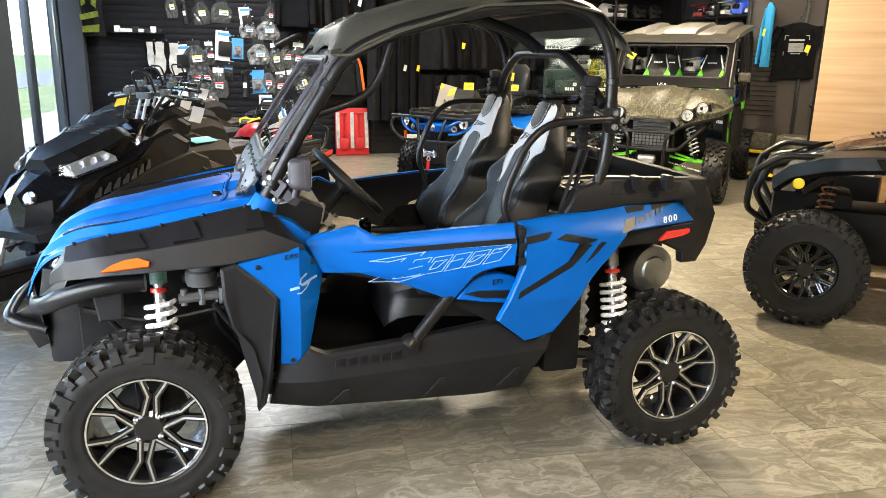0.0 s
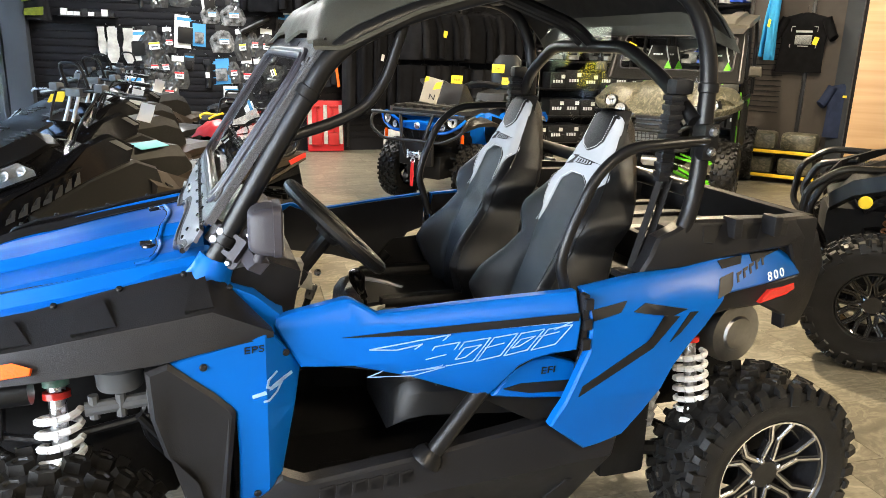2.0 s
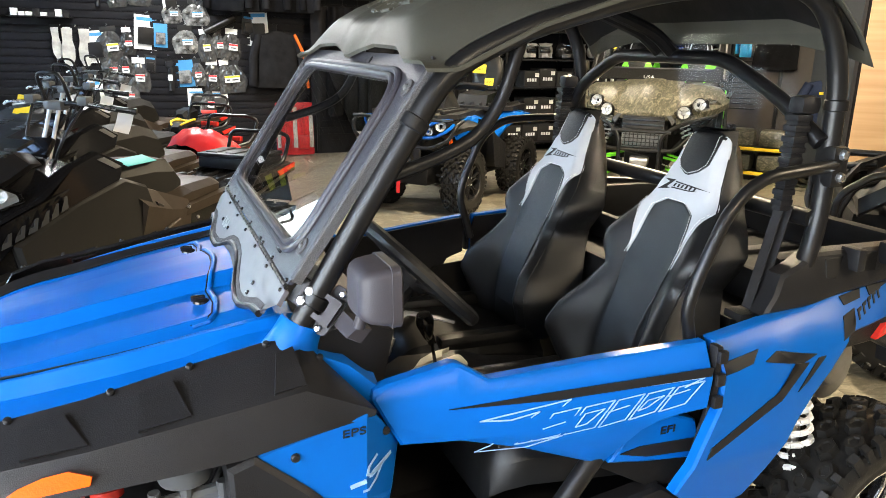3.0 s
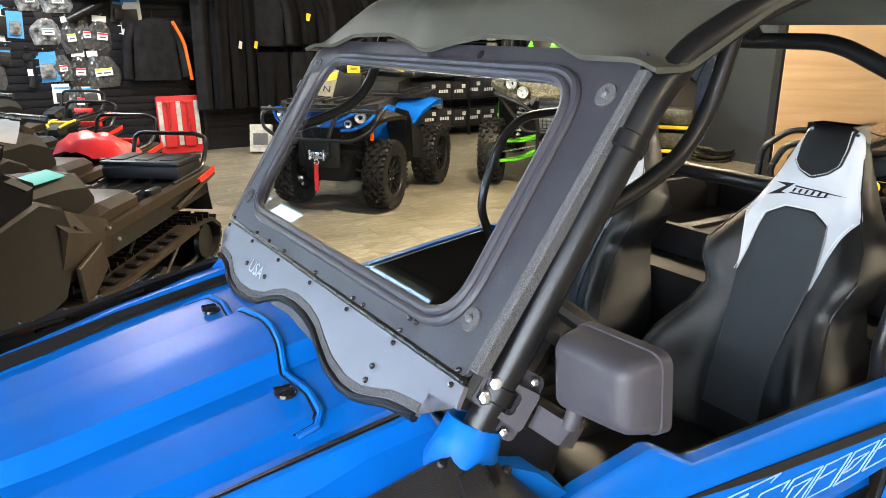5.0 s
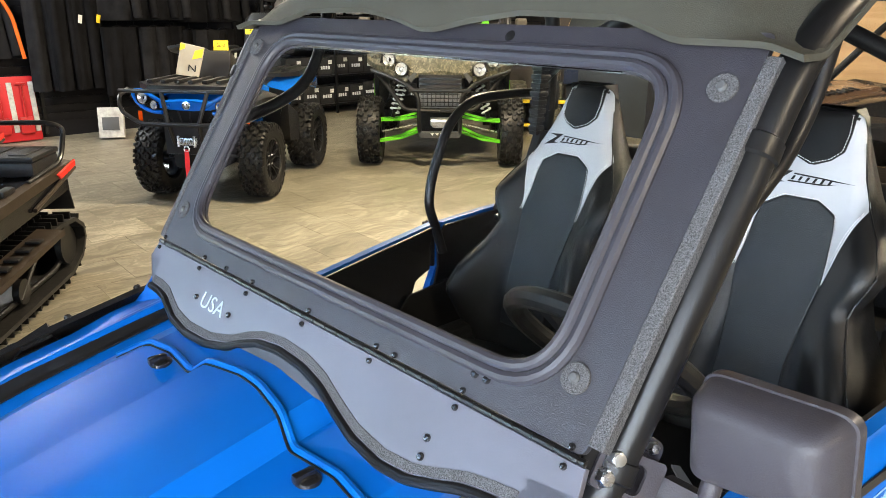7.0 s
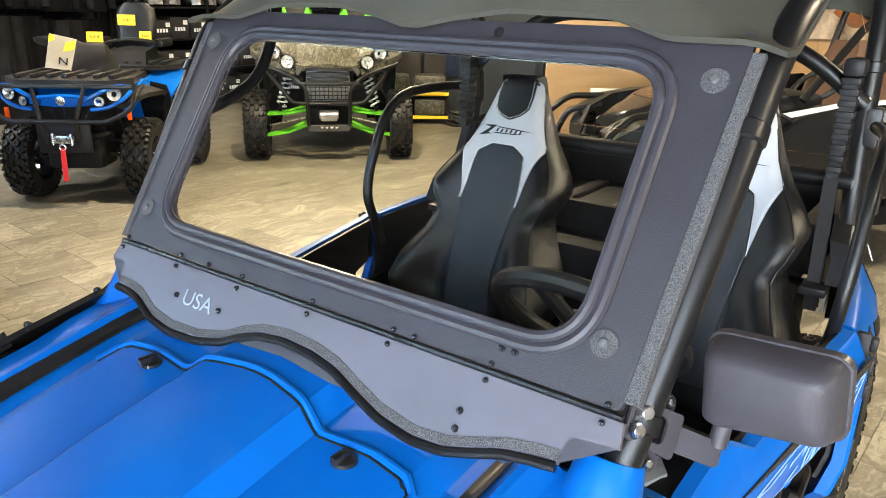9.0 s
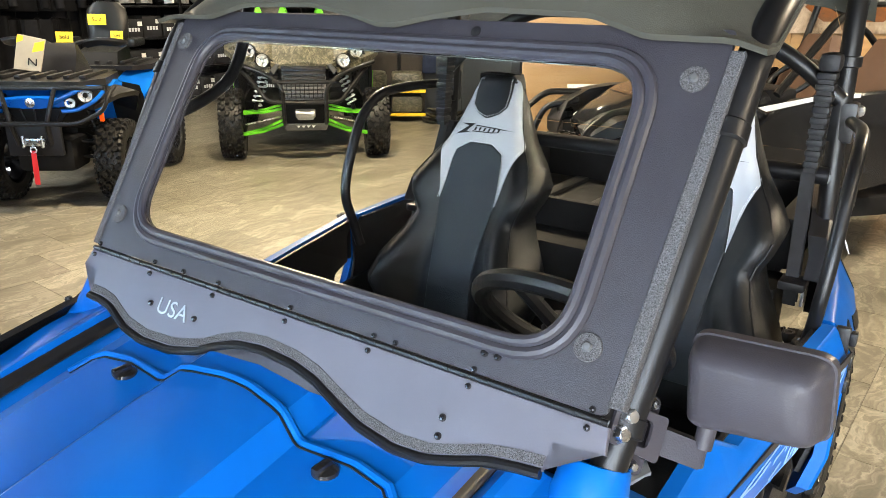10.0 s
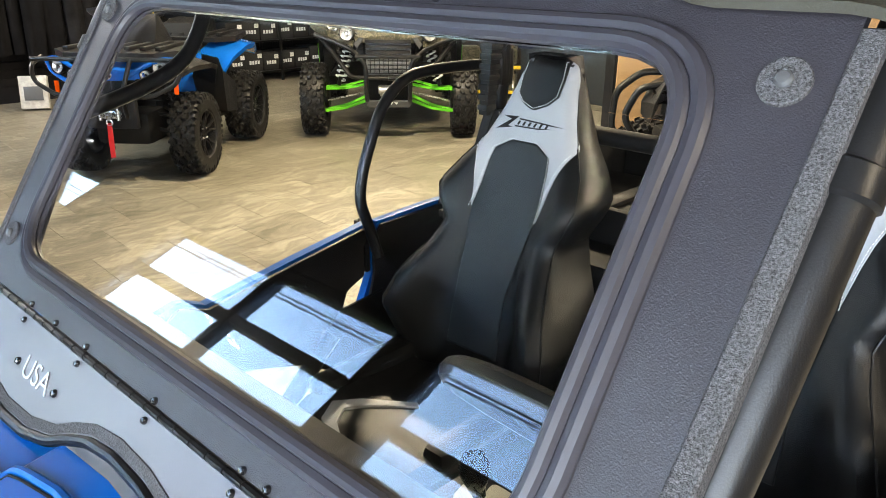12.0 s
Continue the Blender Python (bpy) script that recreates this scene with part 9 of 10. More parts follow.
for k, x, z in upper + middle + lower + lowest:
    m = pose(x + rng.uniform(-0.01, 0.01), FACE, z, 0, rng.uniform(-7, 7), rng.uniform(-12, 12)) @ Matrix.Diagonal((rng.uniform(1.28, 1.50), 1.15, rng.uniform(1.15, 1.36), 1))
    if k not in used:
        used.add(k)
        protos[k].matrix_world = m
    else:
        copy_thing(protos[k], m)
assert len(used) == len(protos)
# a shelf of small boxes
bm = bmesh.new()
box(bm, (-0.95, FACE - 0.10, 1.90), (0.75, 0.2, 0.012), 0.002)
whole("wall_shelf", bm, SATIN, "narrow black shelf on the slat wall", "shelf")
for k in range(8):
    bm = bmesh.new()
    box(bm, (-1.25 + 0.085 * k, FACE - 0.10, 1.932 + 0.02 * (k % 3 == 0)), (0.075, 0.12, 0.05 + 0.04 * (k % 3 == 0)), 0.002)
    whole("small_box", bm, rng.choice([PAPER, BOXBLACK, BOXBLACK]), "small parts box on the wall shelf", "box", "boxes on the wall shelf")
bm = bmesh.new()
tube(bm, [(1.06, FACE - 0.10, 1.76), (1.47, FACE - 0.10, 1.97)], 0.05, 14)
whole("exhaust_can", bm, SATIN, "black exhaust silencer hanging on the slat wall", "exhaust")
# hi-vis garment in the corner by the window
def garment(name, x, y, z, w, h, d, material, label, category, face=0.0, seed=0, sleeves=True, group="hanging clothes", legs=False):
    root = thing(name, label, category, pose(x, y, z, 0, 0, face), group)
    r = random.Random(seed)
    ph = [r.uniform(0, 6) for _ in range(4)]

    def ring(t, cx, hw, dd):
        out = []
        for k in range(20):
            a = 2 * math.pi * k / 20
            fold = 1 + 0.10 * math.sin(5 * a + ph[0] + 2 * t) + 0.05 * math.sin(9 * a + ph[1])
            out.append((cx + hw * fold * math.cos(a), dd * fold * math.sin(a) * (0.8 + 0.3 * math.sin(3 * a + ph[2])), -h * t))
        return out

    if legs:
        for sg in (-1, 1):
            bm = bmesh.new()
            loft(bm, [ring(t, sg * w * (0.22 + 0.04 * t), w * (0.26 - 0.04 * t), d * (1 - 0.1 * t)) for t in (0, 0.1, 0.3, 0.5, 0.7, 0.9, 1.0)])
            part("trouser_leg", bm, material, root, "", 70)
    else:
        bm = bmesh.new()
        loft(bm, [ring(t, 0, w * k, d * e) for t, k, e in ((-0.03, 0.10, 0.5), (0.0, 0.20, 0.7), (0.05, 0.42, 0.9), (0.12, 0.46, 1.0), (0.5, 0.42, 1.0), (0.8, 0.44, 1.05), (0.98, 0.46, 1.1), (1.0, 0.44, 1.0))])
        part("body", bm, material, root, "", 70)
        if sleeves:
            for sg in (-1, 1):
                bm = bmesh.new()
                pts = [Vector((sg * w * 0.40, 0, -h * 0.06)), Vector((sg * w * 0.55, -0.02, -h * 0.35)), Vector((sg * w * 0.60, -0.04, -h * (0.95 if sleeves is True else 0.40)))]
                tube(bm, pts, w * 0.10, 10, 0.10)
                part("sleeve", bm, material, root, "", 60)
    bm = bmesh.new()
    tube(bm, [(-w * 0.34, 0, -0.05), (0, 0, 0.03), (w * 0.34, 0, -0.05)], 0.008, 6, 0.05)
    tube(bm, [(0, 0, 0.03), (0, 0, 0.10), (0.02, 0.02, 0.12), (0.0, 0.05, 0.11)], 0.003, 6, 0.02)
    part("hanger", bm, SATIN, root, "black hanger")
    if r.random() < 0.5:
        bm = bmesh.new()
        box(bm, (w * 0.25, -d - 0.03, -h * 0.45), (0.06, 0.003, 0.10), 0.001, pose(0, 0, 0, 0, 15, 10).to_3x3())
        part("swing_tag", bm, PAPER if r.random() < 0.6 else YELLOW, root, "paper swing tag")
    return root


jk = garment("jacket", 2.06, FACE - 0.12, 1.78, 0.62, 0.78, 0.08, CLOTH2, "black jacket with an orange sleeve stripe on a hanger", "jacket", 0, 3)
bm = bmesh.new()
tube(bm, [(0.24, -0.06, -0.02), (0.36, -0.09, -0.28), (0.42, -0.11, -0.78)], 0.022, 8, 0.1)
part("sleeve_stripe", bm, ORANGECLOTH, jk, "orange sleeve stripe")
vs = garment("vest", -1.60, FACE - 0.15, 2.55, 0.40, 0.72, 0.09, CLOTH2, "black riding vest with yellow flashes hanging by the window", "vest", 0, 5, False)
HIVIS = mat("hi_vis_yellow", (0.34, 0.40, 0.02), 0.7, 0, 0.6, 20, 0.05, 0.6, 130, tint=(0.05, 0.06, 0.01))
for q_ in ([(-0.12, -0.10), (-0.07, -0.08), (-0.03, -0.26), (-0.09, -0.30)], [(0.08, -0.09), (0.13, -0.12), (0.10, -0.32), (0.04, -0.27)], [(-0.13, -0.42), (0.12, -0.36), (0.13, -0.44), (-0.12, -0.50)], [(-0.10, -0.58), (0.13, -0.55), (0.12, -0.66), (-0.11, -0.67)]):
    bm = bmesh.new()
    slab(bm, q_, lambda u, v, w: Vector((u, -0.118 + w - 0.02 * math.cos(u * 12), v)), 0.03, 0.002)
    part("flash", bm, HIVIS, vs, "yellow flash")
bm = bmesh.new()
tube(bm, [(-1.60, FACE + 0.01, 2.64), (-1.60, FACE - 0.20, 2.64)], 0.008, 6)
box(bm, (-1.60, FACE - 0.004, 2.64), (0.05, 0.012, 0.05), 0.003)
whole("wall_peg", bm, STEEL, "steel peg on the slat wall holding the vest", "peg")
k = 0
for x0, x1, z, h_, legs in ((2.75, 3.45, 2.15, 1.55, True), (3.55, 4.45, 2.15, 0.72, False), (3.60, 4.40, 1.35, 0.85, True), (4.60, 5.30, 2.15, 0.75, False), (4.6, 5.2, 1.30, 0.80, True), (1.4, 2.4, 2.75, 0.7, False), (2.8, 4.6, 2.95, 0.62, False)):
    x = x0
    while x <= x1:
        garment("trousers" if legs else "jacket", x, FACE - 0.22 - 0.06 * (k % 2), z, 0.46 if legs else 0.55, h_, 0.09, CLOTH if k % 3 else CLOTH2, "black riding trousers on a hanger" if legs else "black riding jacket on a hanger", "trousers" if legs else "jacket", rng.uniform(-50, -20) if not legs else rng.uniform(-20, 20), 30 + k, legs=legs)
        x += 0.24
        k += 1
bm = bmesh.new()
for z in (2.28, 1.46):
    tube(bm, [(2.65, FACE - 0.22, z), (5.4, FACE - 0.22, z)], 0.014, 8)
for x in (2.66, 3.5, 4.5, 5.4):
    tube(bm, [(x, FACE + 0.01, 2.28), (x, FACE - 0.22, 2.28)], 0.014, 8)
    box(bm, (x, FACE - 0.01, 1.2), (0.04, 0.03, 2.3), 0.004)
whole("clothes_rail", bm, SATIN, "black steel clothes rails on the wall", "clothes rail")

# red rescue kit leaning at the wall
kit = thing("shovel_kit", "red plastic sled tray with shovels standing at the wall", "shovel set", pose(2.28, FACE - 0.16, 0.0, -6, 0, 0))
bm = bmesh.new()
box(bm, (0, 0, 0.40), (0.56, 0.06, 0.78), 0.02)
part("tray", bm, mat("deep_red_plastic", (0.42, 0.018, 0.022), 0.42, 0, 0.1, 8, 0.08, 0.1, 200), kit, "red plastic tray")
for x in (-0.14, 0.12):
    bm = bmesh.new()
    tube(bm, [(x, -0.05, 0.12), (x, -0.05, 0.68)], 0.016, 8)
    box(bm, (x, -0.055, 0.20), (0.16, 0.02, 0.20), 0.02)
    box(bm, (x, -0.05, 0.70), (0.12, 0.025, 0.03), 0.01)
    part("shovel", bm, mat("dark_red_plastic", (0.35, 0.02, 0.02), 0.35, 0, 0.1, 8), kit, "folding shovel")
for x in (-0.24, 0.24, 0.0):
    bm = bmesh.new()
    box(bm, (x, -0.036, 0.42), (0.06, 0.012, 0.60), 0.005)
    part("panel", bm, GLOVE, kit, "pale inner panel")
sign = thing("floor_sign", "white printed carton leaning at the wall foot", "carton", pose(3.25, 8.75, 0.0, 0, 0, -30))
bm = bmesh.new()
box(bm, (0, 0, 0.20), (0.30, 0.10, 0.38), 0.006, pose(0, 0, 0, -14, 0, 0).to_3x3())
part("carton", bm, GLOVE, sign)
bm = bmesh.new()
box(bm, (0, -0.062, 0.20), (0.20, 0.004, 0.16), 0.001, pose(0, 0, 0, -14, 0, 0).to_3x3())
part("print", bm, EMBLEM, sign)


# shelving with cartons and helmets
def helmet(m, material, label):
    hm = thing("helmet", label, "helmet", m, "helmets on the shelves")
    bm = bmesh.new()
    rows = []
    for k in range(9):
        t = -0.9 + 2.4 * k / 8
        rows.append((0.135 * math.cos(min(1.5, max(-1.0, t * 0.98))), 0.13 + 0.13 * math.sin(t)))
    loft(bm, [[(r * (1.15 if math.cos(2 * math.pi * j / 18) < 0 else 1.0) * math.cos(2 * math.pi * j / 18), r * 0.92 * math.sin(2 * math.pi * j / 18), z) for j in range(18)] for r, z in rows])
    part("shell", bm, material, hm, "", 60)
    bm = bmesh.new()
    box(bm, (-0.125, 0, 0.13), (0.07, 0.17, 0.075), 0.025)
    part("eye_port", bm, GLOSSBLACK, hm, "dark eye port")
    bm = bmesh.new()
    loft(bm, [[(-0.20, -0.05, 0.03), (-0.20, 0.05, 0.03), (-0.20, 0.04, 0.085), (-0.20, -0.04, 0.085)], [(-0.08, -0.11, 0.02), (-0.08, 0.11, 0.02), (-0.08, 0.11, 0.10), (-0.08, -0.11, 0.10)]])
    part("chin_bar", bm, material, hm)
    bm = bmesh.new()
    loft(bm, [[(-0.24, -0.08, 0.20), (-0.24, 0.08, 0.20), (-0.24, 0.08, 0.208), (-0.24, -0.08, 0.208)], [(-0.06, -0.11, 0.235), (-0.06, 0.11, 0.235), (-0.06, 0.11, 0.25), (-0.06, -0.11, 0.25)]])
    part("peak", bm, material, hm, "helmet peak")
    return hm


def shelving(x0, x1, y0, depth, face):
    rk = thing("shelf_rack", "black steel shelf rack with cartons and helmets", "shelving", pose(x0, y0, 0, 0, 0, face), "shelf racks")
    L = x1 - x0
    for x in [0, L / 2, L]:
        for y in (0, -depth):
            bm = bmesh.new()
            box(bm, (x, y, 1.45), (0.04, 0.03, 2.9), 0.004)
            part("upright", bm, SATIN, rk)
    for z in (0.14, 0.58, 1.02, 1.46, 1.90, 2.34, 2.78):
        bm = bmesh.new()
        box(bm, (L / 2, -depth / 2, z), (L, depth, 0.025), 0.003)
        part("shelf", bm, SATIN, rk, "black shelf")
    return rk


ra, rb = 5.55, 8.05
shelving(ra, rb, NY - 0.06, 0.52, 0)
for z in (0.155, 0.595, 1.035):
    x = ra + 0.06
    while x < rb - 0.30:
        if z > 0.5 and rng.random() < 0.16:
            x += 0.3
            continue
        w, hh = 0.30 * rng.uniform(0.9, 1.05), rng.uniform(0.24, 0.30)
        for lev in range(1 if z > 1.0 or rng.random() < 0.5 else 1):
            bx = thing("helmet_carton", "black printed helmet carton on the shelf", "carton", pose(x + w / 2, NY - 0.36, z, 0, 0, rng.uniform(-3, 3)), "cartons on the shelves")
            bm = bmesh.new()
            box(bm, (0, 0, hh / 2), (w - 0.015, 0.36, hh), 0.004)
            part("carton", bm, BOXBLACK, bx)
            bm = bmesh.new()
            for j in range(4):
                box(bm, (-0.07 + 0.045 * j, -0.1835, hh * 0.45), (0.032, 0.003, 0.05))
            part("print_bars", bm, GREYLINE, bx, "pale printed bars")
            bm = bmesh.new()
            box(bm, (0.09, -0.1835, hh * 0.76), (0.07, 0.003, 0.06))
            part("label", bm, PAPER, bx, "white label")
        x += w
n = 0
for z in (1.475, 1.915, 2.355):
    x = ra + 0.18
    while x < rb - 0.1:
        helmet(pose(x, NY - 0.32, z, 0, 0, 90 + rng.uniform(-35, 35)), HELMETS[rng.choice([0, 0, 1, 4, 2, 3, 4])], "motocross helmet standing on the shelf")
        x += rng.uniform(0.30, 0.36)
        n += 1
# tall rack standing out towards the east wall
shelving(-0.0, 1.9, 0, 0.5, 0).matrix_world = pose(8.33, 8.35, 0, 0, 0, -90)
for z in (0.155, 0.595, 1.035, 1.475, 1.915, 2.355):
    for j in range(5):
        if z < 1.0:
            bx = thing("helmet_carton", "black printed helmet carton on the shelf", "carton", pose(8.02, 8.15 - 0.36 * j, z, 0, 0, -90 + rng.uniform(-4, 4)), "cartons on the shelves")
            bm = bmesh.new()
            box(bm, (0, 0, 0.14), (0.31, 0.36, 0.28), 0.004)
            part("carton", bm, BOXBLACK, bx)
            bm = bmesh.new()
            for q in range(4):
                box(bm, (-0.07 + 0.045 * q, -0.1835, 0.13), (0.032, 0.003, 0.05))
            part("print_bars", bm, GREYLINE, bx, "pale printed bars")
        else:
            helmet(pose(8.05, 8.15 - 0.36 * j, z, 0, 0, rng.uniform(-25, 25)), HELMETS[rng.choice([0, 3, 1, 4, 2])], "motocross helmet standing on the shelf")

# dark display panel with shirts, set diagonally
TP = pose(8.12, 5.86, 0, 0, 0, -50)
pn = thing("display_panel", "tall dark slatted display panel with steel posts", "display panel", TP)
bm = bmesh.new()
box(bm, (0.15, 0.04, 1.5), (1.75, 0.06, 3.0), 0.005)
part("board", bm, DARKPANEL, pn)
for x in (-0.72, 0.05, 1.0):
    bm = bmesh.new()
    box(bm, (x, 0.0, 1.5), (0.05, 0.03, 3.0), 0.003)
    part("post", bm, SATIN, pn)
bm = bmesh.new()
for k in range(14):
    box(bm, (-0.45, 0.006, 0.9 + 0.07 * k), (0.45, 0.012, 0.012))
pieces("groove", bm, DARK, pn)
PRINTGREY = mat("worn_white_print", (0.40, 0.41, 0.42), 0.7, 0, 0.3, 40)
ts = garment("t_shirt", 0, 0, 0, 0.60, 0.74, 0.03, CLOTH, "black t-shirt with pale chest print on a hanger", "t-shirt", 0, 61, "short")
ts.matrix_world = TP @ pose(-0.02, -0.07, 2.18)
bm = bmesh.new()
for x_, z_, w_, h_ in ((0, -0.215, 0.20, 0.026), (0, -0.40, 0.13, 0.010), (-0.135, -0.155, 0.05, 0.008), (0.135, -0.155, 0.05, 0.008), (-0.157, -0.185, 0.007, 0.06), (0.157, -0.185, 0.007, 0.06), (-0.157, -0.40, 0.007, 0.05), (0.157, -0.40, 0.007, 0.05)):
    box(bm, (x_, -0.046, z_), (w_, 0.003, h_), 0.0)
pieces("chest_print", bm, PRINTGREY, ts, "pale printed bar")
bm = bmesh.new()
for k in range(9):
    box(bm, (0, -0.046, -0.265 - 0.0135 * k), (0.20, 0.003, 0.0085), 0.0)
part("print_block", bm, PRINTGREY, ts, "striped pale print block")
ns = garment("t_shirt", 0, 0, 0, 0.60, 0.70, 0.03, NAVY, "navy t-shirt with small yellow print on a hanger", "t-shirt", 0, 62, "short")
ns.matrix_world = TP @ pose(0.66, -0.09, 1.32)
bm = bmesh.new()
box(bm, (0, -0.046, -0.16), (0.22, 0.003, 0.03), 0.0)
part("chest_print", bm, YELLOW, ns, "small yellow print bar")
bj = garment("jacket", 0, 0, 0, 0.30, 0.86, 0.045, SKY, "bright blue riding jacket hanging beside the panel", "jacket", 0, 63)
bj.matrix_world = TP @ pose(-0.42, -0.12, 2.45, 0, 0, -60)
low = thing("low_shelf", "low shelf with yellow price rails and camouflage bags", "shelf", TP @ pose(-0.1, -0.30, 0))
for z in (0.10, 0.42):
    bm = bmesh.new()
    box(bm, (0, 0, z), (1.0, 0.42, 0.02), 0.003)
    part("shelf", bm, SATIN, low)
    bm = bmesh.new()
    box(bm, (0, -0.215, z), (1.0, 0.012, 0.045), 0.003)
    part("price_rail", bm, YELLOW, low, "yellow price rail")
for z in (0.11, 0.43):
    for x in (-0.25, 0.25):
        bm = bmesh.new()
        box(bm, (0, 0, 0.12), (0.44, 0.32, 0.23), 0.06)
        bg = whole("camouflage_bag", bm, CAMO, "folded camouflage bag on the low shelf", "bag", "camouflage bags")
        bg.matrix_world = TP @ pose(-0.1 + x, -0.30, z, 0, 0, rng.uniform(-5, 5))
for k in range(3):
    bm = bmesh.new()
    pillow(bm, 0.5, 0.36, 0.12, 80 + k, 0.1)
    bag = whole("folded_clothes", bm, CAMO, "bagged camouflage clothing lying on the floor", "clothes", "bagged clothes")
    bag.matrix_world = TP @ pose(0.62 + 0.05 * k, -0.55 + 0.10 * k, 0.05 + 0.055 * k, 90, 0, 8 * k) @ Matrix.Translation((0, 0.0, 0.18))

# price sheet on a stand and a large picture in front of the oak wall
st_ = thing("price_stand", "dark stand holding a white printed price sheet", "sign stand", pose(5.22, 1.66, -0.10, 0, 0, -50) @ Matrix.Diagonal((0.8, 0.8, 0.9, 1)))
bm = bmesh.new()
box(bm, (0, 0, 0.555), (0.46, 0.30, 0.81), 0.02)
part("stand_body", bm, SATIN, st_)
bm = bmesh.new()
box(bm, (0.0, -0.06, 1.10), (0.34, 0.010, 0.30), 0.002, pose(0, 0, 0, -22, 0, 0).to_3x3())
part("price_sheet", bm, PAPER, st_, "white printed sheet")
bm = bmesh.new()
for k in range(5):
    box(bm, (-0.04, -0.075 + 0.018 * k, 1.03 + 0.038 * k), (0.18, 0.003, 0.010), 0, pose(0, 0, 0, -22, 0, 0).to_3x3())
box(bm, (0.10, -0.045, 1.18), (0.08, 0.003, 0.05), 0, pose(0, 0, 0, -22, 0, 0).to_3x3())
part("print_bars", bm, EMBLEM, st_)
ROCK = mat("rock_photo_print", (0.20, 0.13, 0.085), 0.4, 0, 0.6, 6, tint=(0.62, 0.50, 0.38))
pst = thing("wall_picture", "large printed picture of brown rocks on the oak wall", "poster", PART)
bm = bmesh.new()
box(bm, (3.0, -0.018, 2.10), (2.1, 0.03, 1.4), 0.004)
part("print", bm, ROCK, pst)
bm = bmesh.new()
slab(bm, [(2.5, 1.62), (2.8, 1.95), (3.3, 2.0), (3.6, 1.7), (3.3, 1.5), (2.7, 1.5)], lambda u, v, w: Vector((u, -0.038 + w, v)), 0.004, 0)
part("print_shape", bm, mat("orange_print", (0.60, 0.20, 0.04), 0.4, 0, 0.5, 7, tint=(0.10, 0.06, 0.04)), pst, "orange and dark printed shape")

# loose things on the snowmobiles
def on_sled(i, x, y, z, rz=0.0):
    return sled_poses[i] @ pose(x, y, z, 0, 0, rz)


case = thing("hard_case", "black plastic hard case strapped on a snowmobile tunnel", "case", on_sled(0, 1.70, 0.01, 0.757, 90))
bm = bmesh.new()
box(bm, (0, 0, 0.045), (0.50, 0.34, 0.085), 0.025)
part("case_base", bm, BLACK, case)
bm = bmesh.new()
box(bm, (0, 0, 0.100), (0.51, 0.35, 0.030), 0.013)
for k in (-0.16, 0.0, 0.16):
    box(bm, (k, 0, 0.117), (0.09, 0.26, 0.010), 0.004)
part("case_lid", bm, BLACK, case, "ribbed black lid")
for k in (-0.15, 0.15):
    bm = bmesh.new()
    box(bm, (k, -0.178, 0.085), (0.06, 0.02, 0.05), 0.006)
    part("catch", bm, SLEDBLACK, case)
bm = bmesh.new()
box(bm, (-0.06, -0.178, 0.055), (0.07, 0.004, 0.06), 0.001)
part("label", bm, PAPER, case, "white label")
bm = bmesh.new()
pillow(bm, 0.62, 0.40, 0.20, 91, 0.15)
rb_ = whole("red_bag", bm, RED, "crumpled red bag lying on a snowmobile seat", "bag")
rb_.matrix_world = on_sled(1, 1.42, 0.0, 0.765, 80) @ pose(0, 0, 0, -90, 0, 0) @ Matrix.Translation((0, 0, 0.2)) 
bm = bmesh.new()
box(bm, (0, 0, 0), (0.24, 0.10, 0.004), 0.001)
tl = whole("teal_label", bm, TEAL, "teal card label lying on a snowmobile seat", "label")
tl.matrix_world = on_sled(0, 0.42, -0.10, 0.990, 0) @ pose(0, 0, 0, 16, 0, 0)
for i, x, y, z, mm in ((1, 0.16, -0.28, 1.10, PAPER), (2, 0.14, -0.2, 1.12, PAPER), (1, 0.02, 0.40, 1.20, YELLOW), (3, 0.12, -0.24, 1.14, PAPER)):
    bm = bmesh.new()
    sheet(bm, 4, 4, lambda u, v: Vector((0.015 * math.sin(3 * v), (u - 0.5) * 0.10, (v - 0.5) * 0.14)), (0.002, 0, 0))
    tgp = whole("price_card", bm, mm, "paper price card hanging on a snowmobile handlebar", "price tag", "price cards")
    tgp.matrix_world = on_sled(i, x, y, z, 0) @ pose(0, 0, 0, 14, 25, 30)
for i, mm, lab in ((2, SATIN, "yellow and black tunnel bag on a snowmobile"), (3, SATIN, "black fuel can on a snowmobile tunnel")):
    bm = bmesh.new()
    loft(bm, [[(x, -w, 0.0), (x, -w, z - 0.03), (x, -w * 0.6, z), (x, w * 0.6, z), (x, w, z - 0.03), (x, w, 0.0)] for x, w, z in ((-0.15, 0.05, 0.05), (-0.10, 0.10, 0.09), (0.08, 0.11, 0.11), (0.15, 0.06, 0.07))])
    tb = whole("tunnel_bag", bm, mm, lab, "bag", "tunnel bags")
    tb.matrix_world = on_sled(i, 1.45, 0, tunnel_z(1.45) + 0.012, 6)
    if i == 2:
        bm = bmesh.new()
        for sg in (-1, 1):
            tube(bm, [(-0.13, sg * 0.045, 0.065), (-0.08, sg * 0.085, 0.095), (0.08, sg * 0.095, 0.112), (0.14, sg * 0.05, 0.082)], 0.011, 8, 0.02)
        box(bm, (-0.02, 0, 0.103), (0.05, 0.13, 0.014), 0.004)
        pieces("yellow_trim", bm, YELLOW, tb, "bright yellow trim")

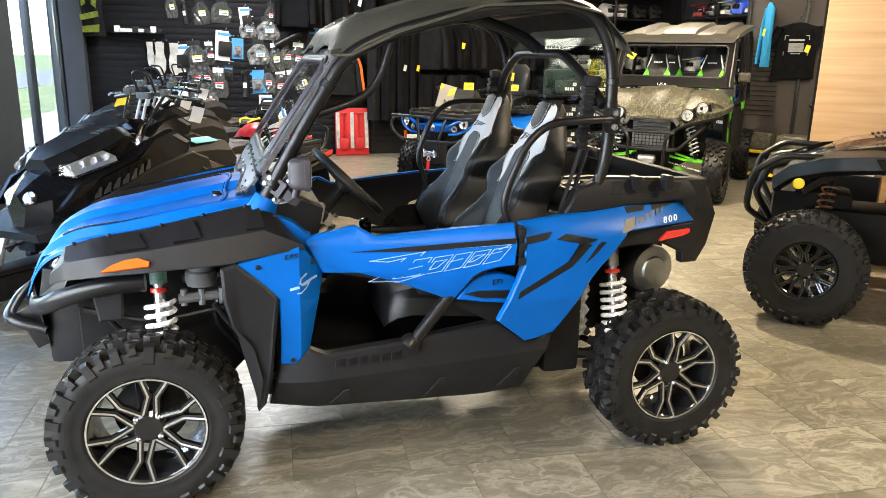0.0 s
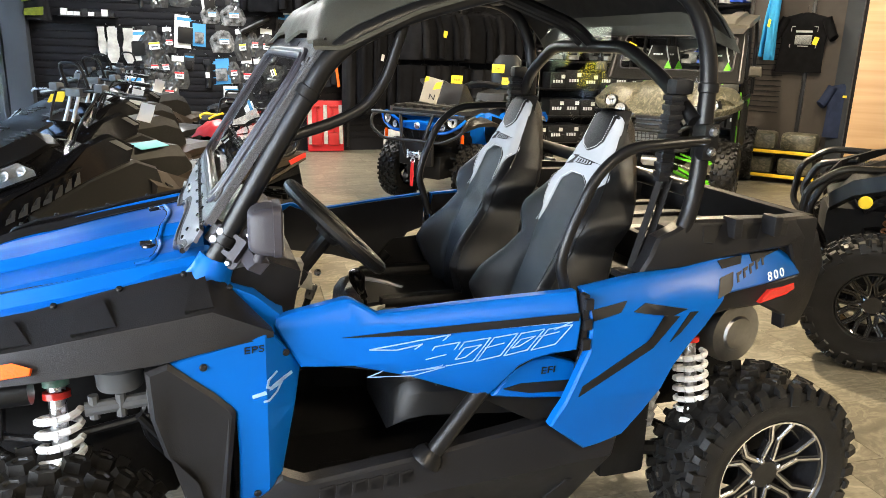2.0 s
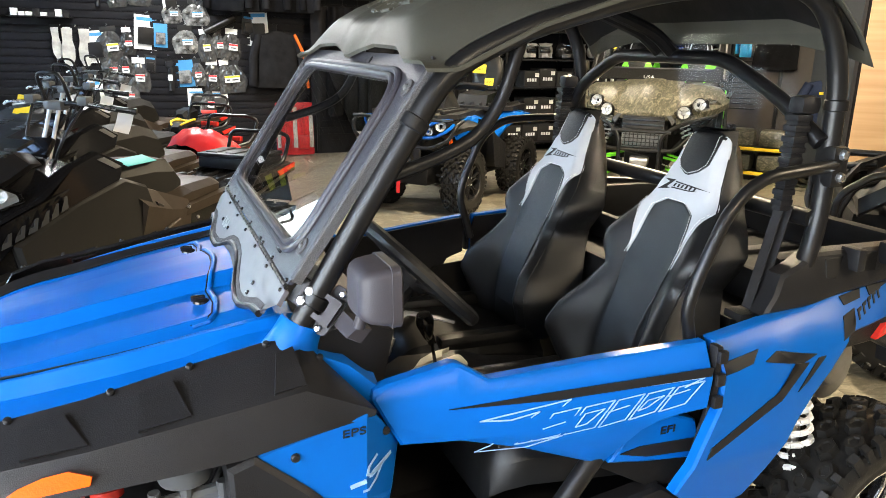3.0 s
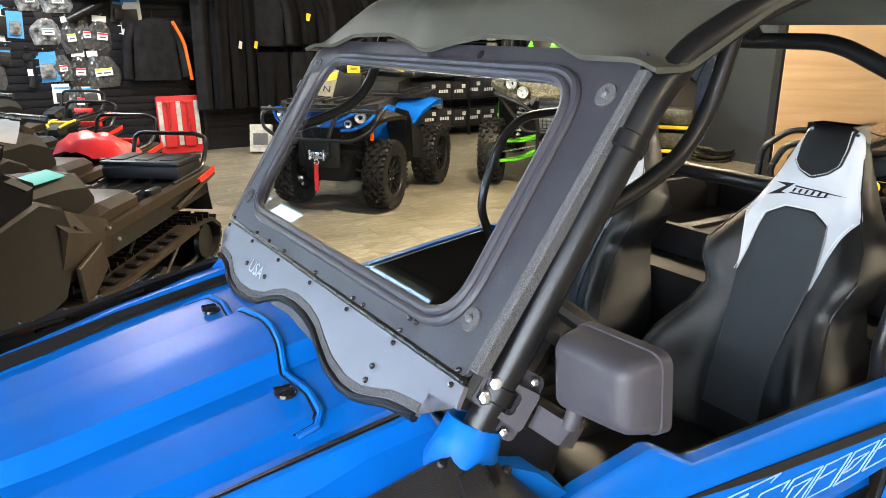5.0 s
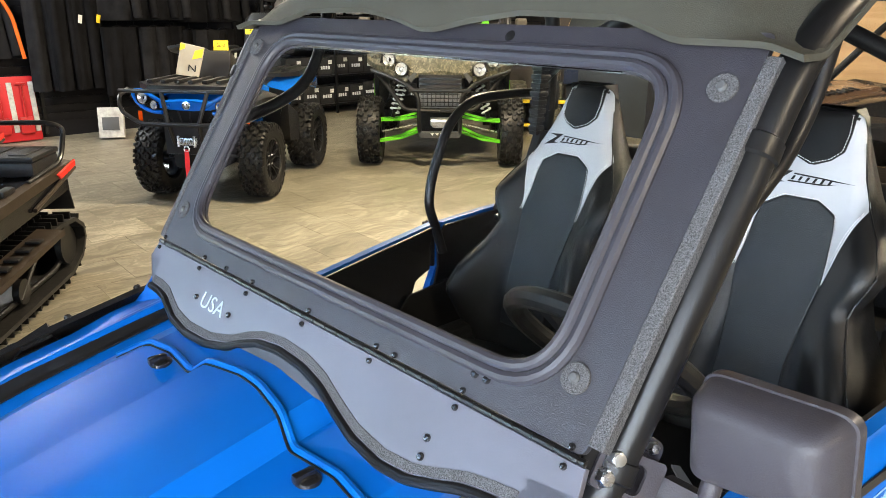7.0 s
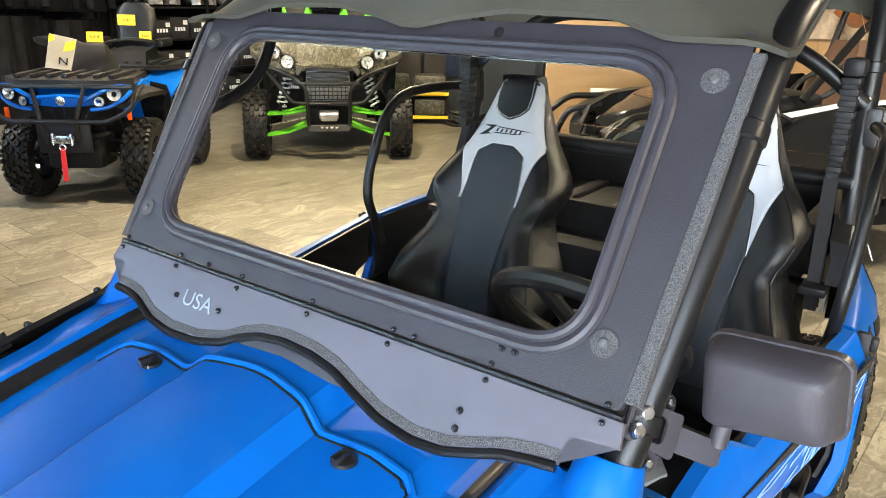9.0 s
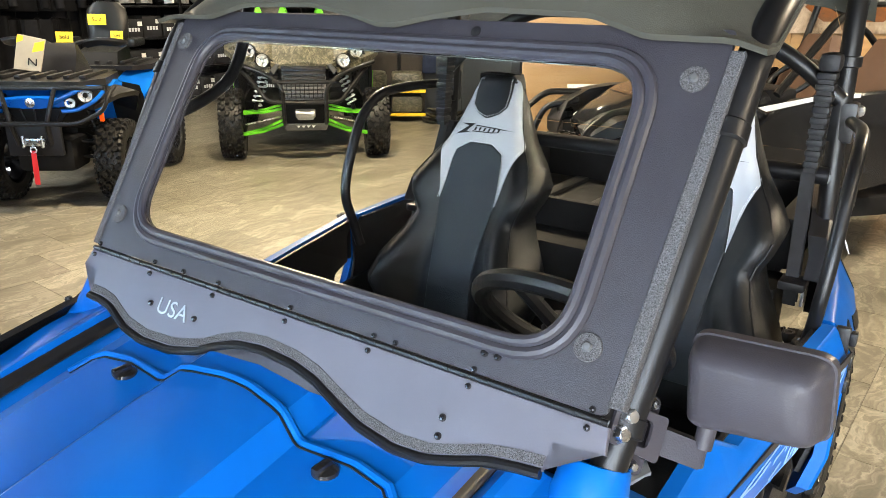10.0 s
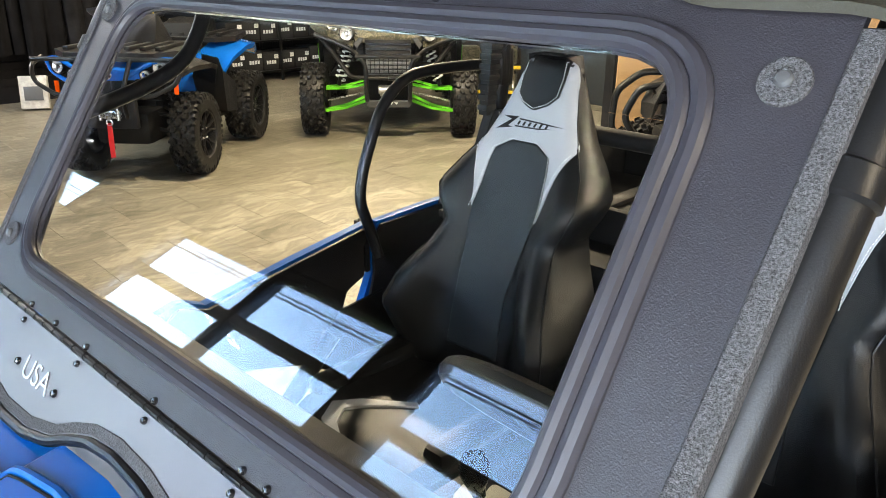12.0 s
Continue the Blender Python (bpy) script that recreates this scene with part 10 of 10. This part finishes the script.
# outside: parked vehicles and a fence, seen through the glass
for yy, col, lab in ((16.0, WHITE, "white van parked across the street"), (24.0, YELLOW, "yellow truck parked across the street"), (3.0, STEEL, "silver car parked across the street")):
    v_ = thing("parked_van", lab, "van", pose(-12.5, yy, -0.165), "vehicles across the street")
    bm = bmesh.new()
    loft(bm, [[(-0.9, y, 0.35), (0.9, y, 0.35), (0.9, y, z * 0.62), (0.75, y, z), (-0.75, y, z), (-0.9, y, z * 0.62)] for y, z in ((-2.4, 1.0), (-2.2, 1.15), (-1.2, 1.3), (-0.6, 2.0), (2.2, 2.1), (2.4, 1.9))])
    part("body", bm, col, v_)
    for y in (-1.6, 1.5):
        for s in (-1, 1):
            bm = bmesh.new()
            lathe(bm, [(0.18, 0.11), (0.33, 0.10), (0.34, -0.1), (0.2, -0.11)], 20, pose(s * 0.82, y, 0.34, 0, 90, 0), True)
            part("wheel", bm, TYRE, v_)
    bm = bmesh.new()
    box(bm, (0.84, 0.0, 1.50), (0.04, 1.9, 0.5), 0.01)
    part("side_window", bm, GLOSSBLACK, v_)
for k, z in enumerate((5.6, 6.2)):
    bm = bmesh.new()
    tube(bm, [(-8.0 - k, -58, 6.9), (-8.0 - k, 0, z), (-8.0 - k, 58, 6.9)], 0.02, 6, 30)
    whole("power_line", bm, DARK, "black overhead power line above the street", "cable", "power lines")
for yy in (-58, 58):
    bm = bmesh.new()
    lathe(bm, [(0.16, -0.2), (0.15, 3), (0.11, 7.6), (0.001, 7.62)], 12, pose(-8.5, yy, 0))
    box(bm, (-8.5, yy, 6.85), (1.8, 0.12, 0.14), 0.01)
    whole("utility_pole", bm, mat("weathered_pole", (0.16, 0.12, 0.09), 0.9, 0, 0.3, 5, 0.05, 0.5, 30), "weathered wooden utility pole by the street", "utility pole", "utility poles")

# ---- floor tiles ----
bm = bmesh.new()
h = PITCH / 2 - 0.0013
box(bm, (0, 0, -0.004), (2 * h, 2 * h, 0.008))
first = part("tile", bm, STONE, floor)
tiles = []
for j in range(-22, 26):
    for i in range(-16, 26):
        px, py = (i + 0.5 + (0.5 if j % 2 else 0.0)) * PITCH, (j + 0.5) * PITCH
        c = tile_frame @ Vector((px, py, 0))
        if WX - 0.2 < c.x < EX + 0.2 and SY - 0.2 < c.y < NY + 0.2:
            tiles.append(c)
turn = tile_frame.to_3x3().to_4x4()
tiles.sort(key=lambda c: (c - Vector((1.6, 1.2, 0))).length)
first.matrix_basis = Matrix.Translation(tiles[0]) @ turn
for c in tiles[1:300]:
    again(first, floor, Matrix.Translation(c) @ turn)
bm = bmesh.new()
for c in tiles[300:]:
    vs = bmesh.ops.create_cube(bm, size=1.0)["verts"]
    for v in vs:
        v.co = turn @ Vector((v.co.x * 2 * h, v.co.y * 2 * h, v.co.z * 0.008 - 0.004)) + c
far = part("far_tiles", bm, STONE_FAR, floor)
far["kind"] = "stuff"
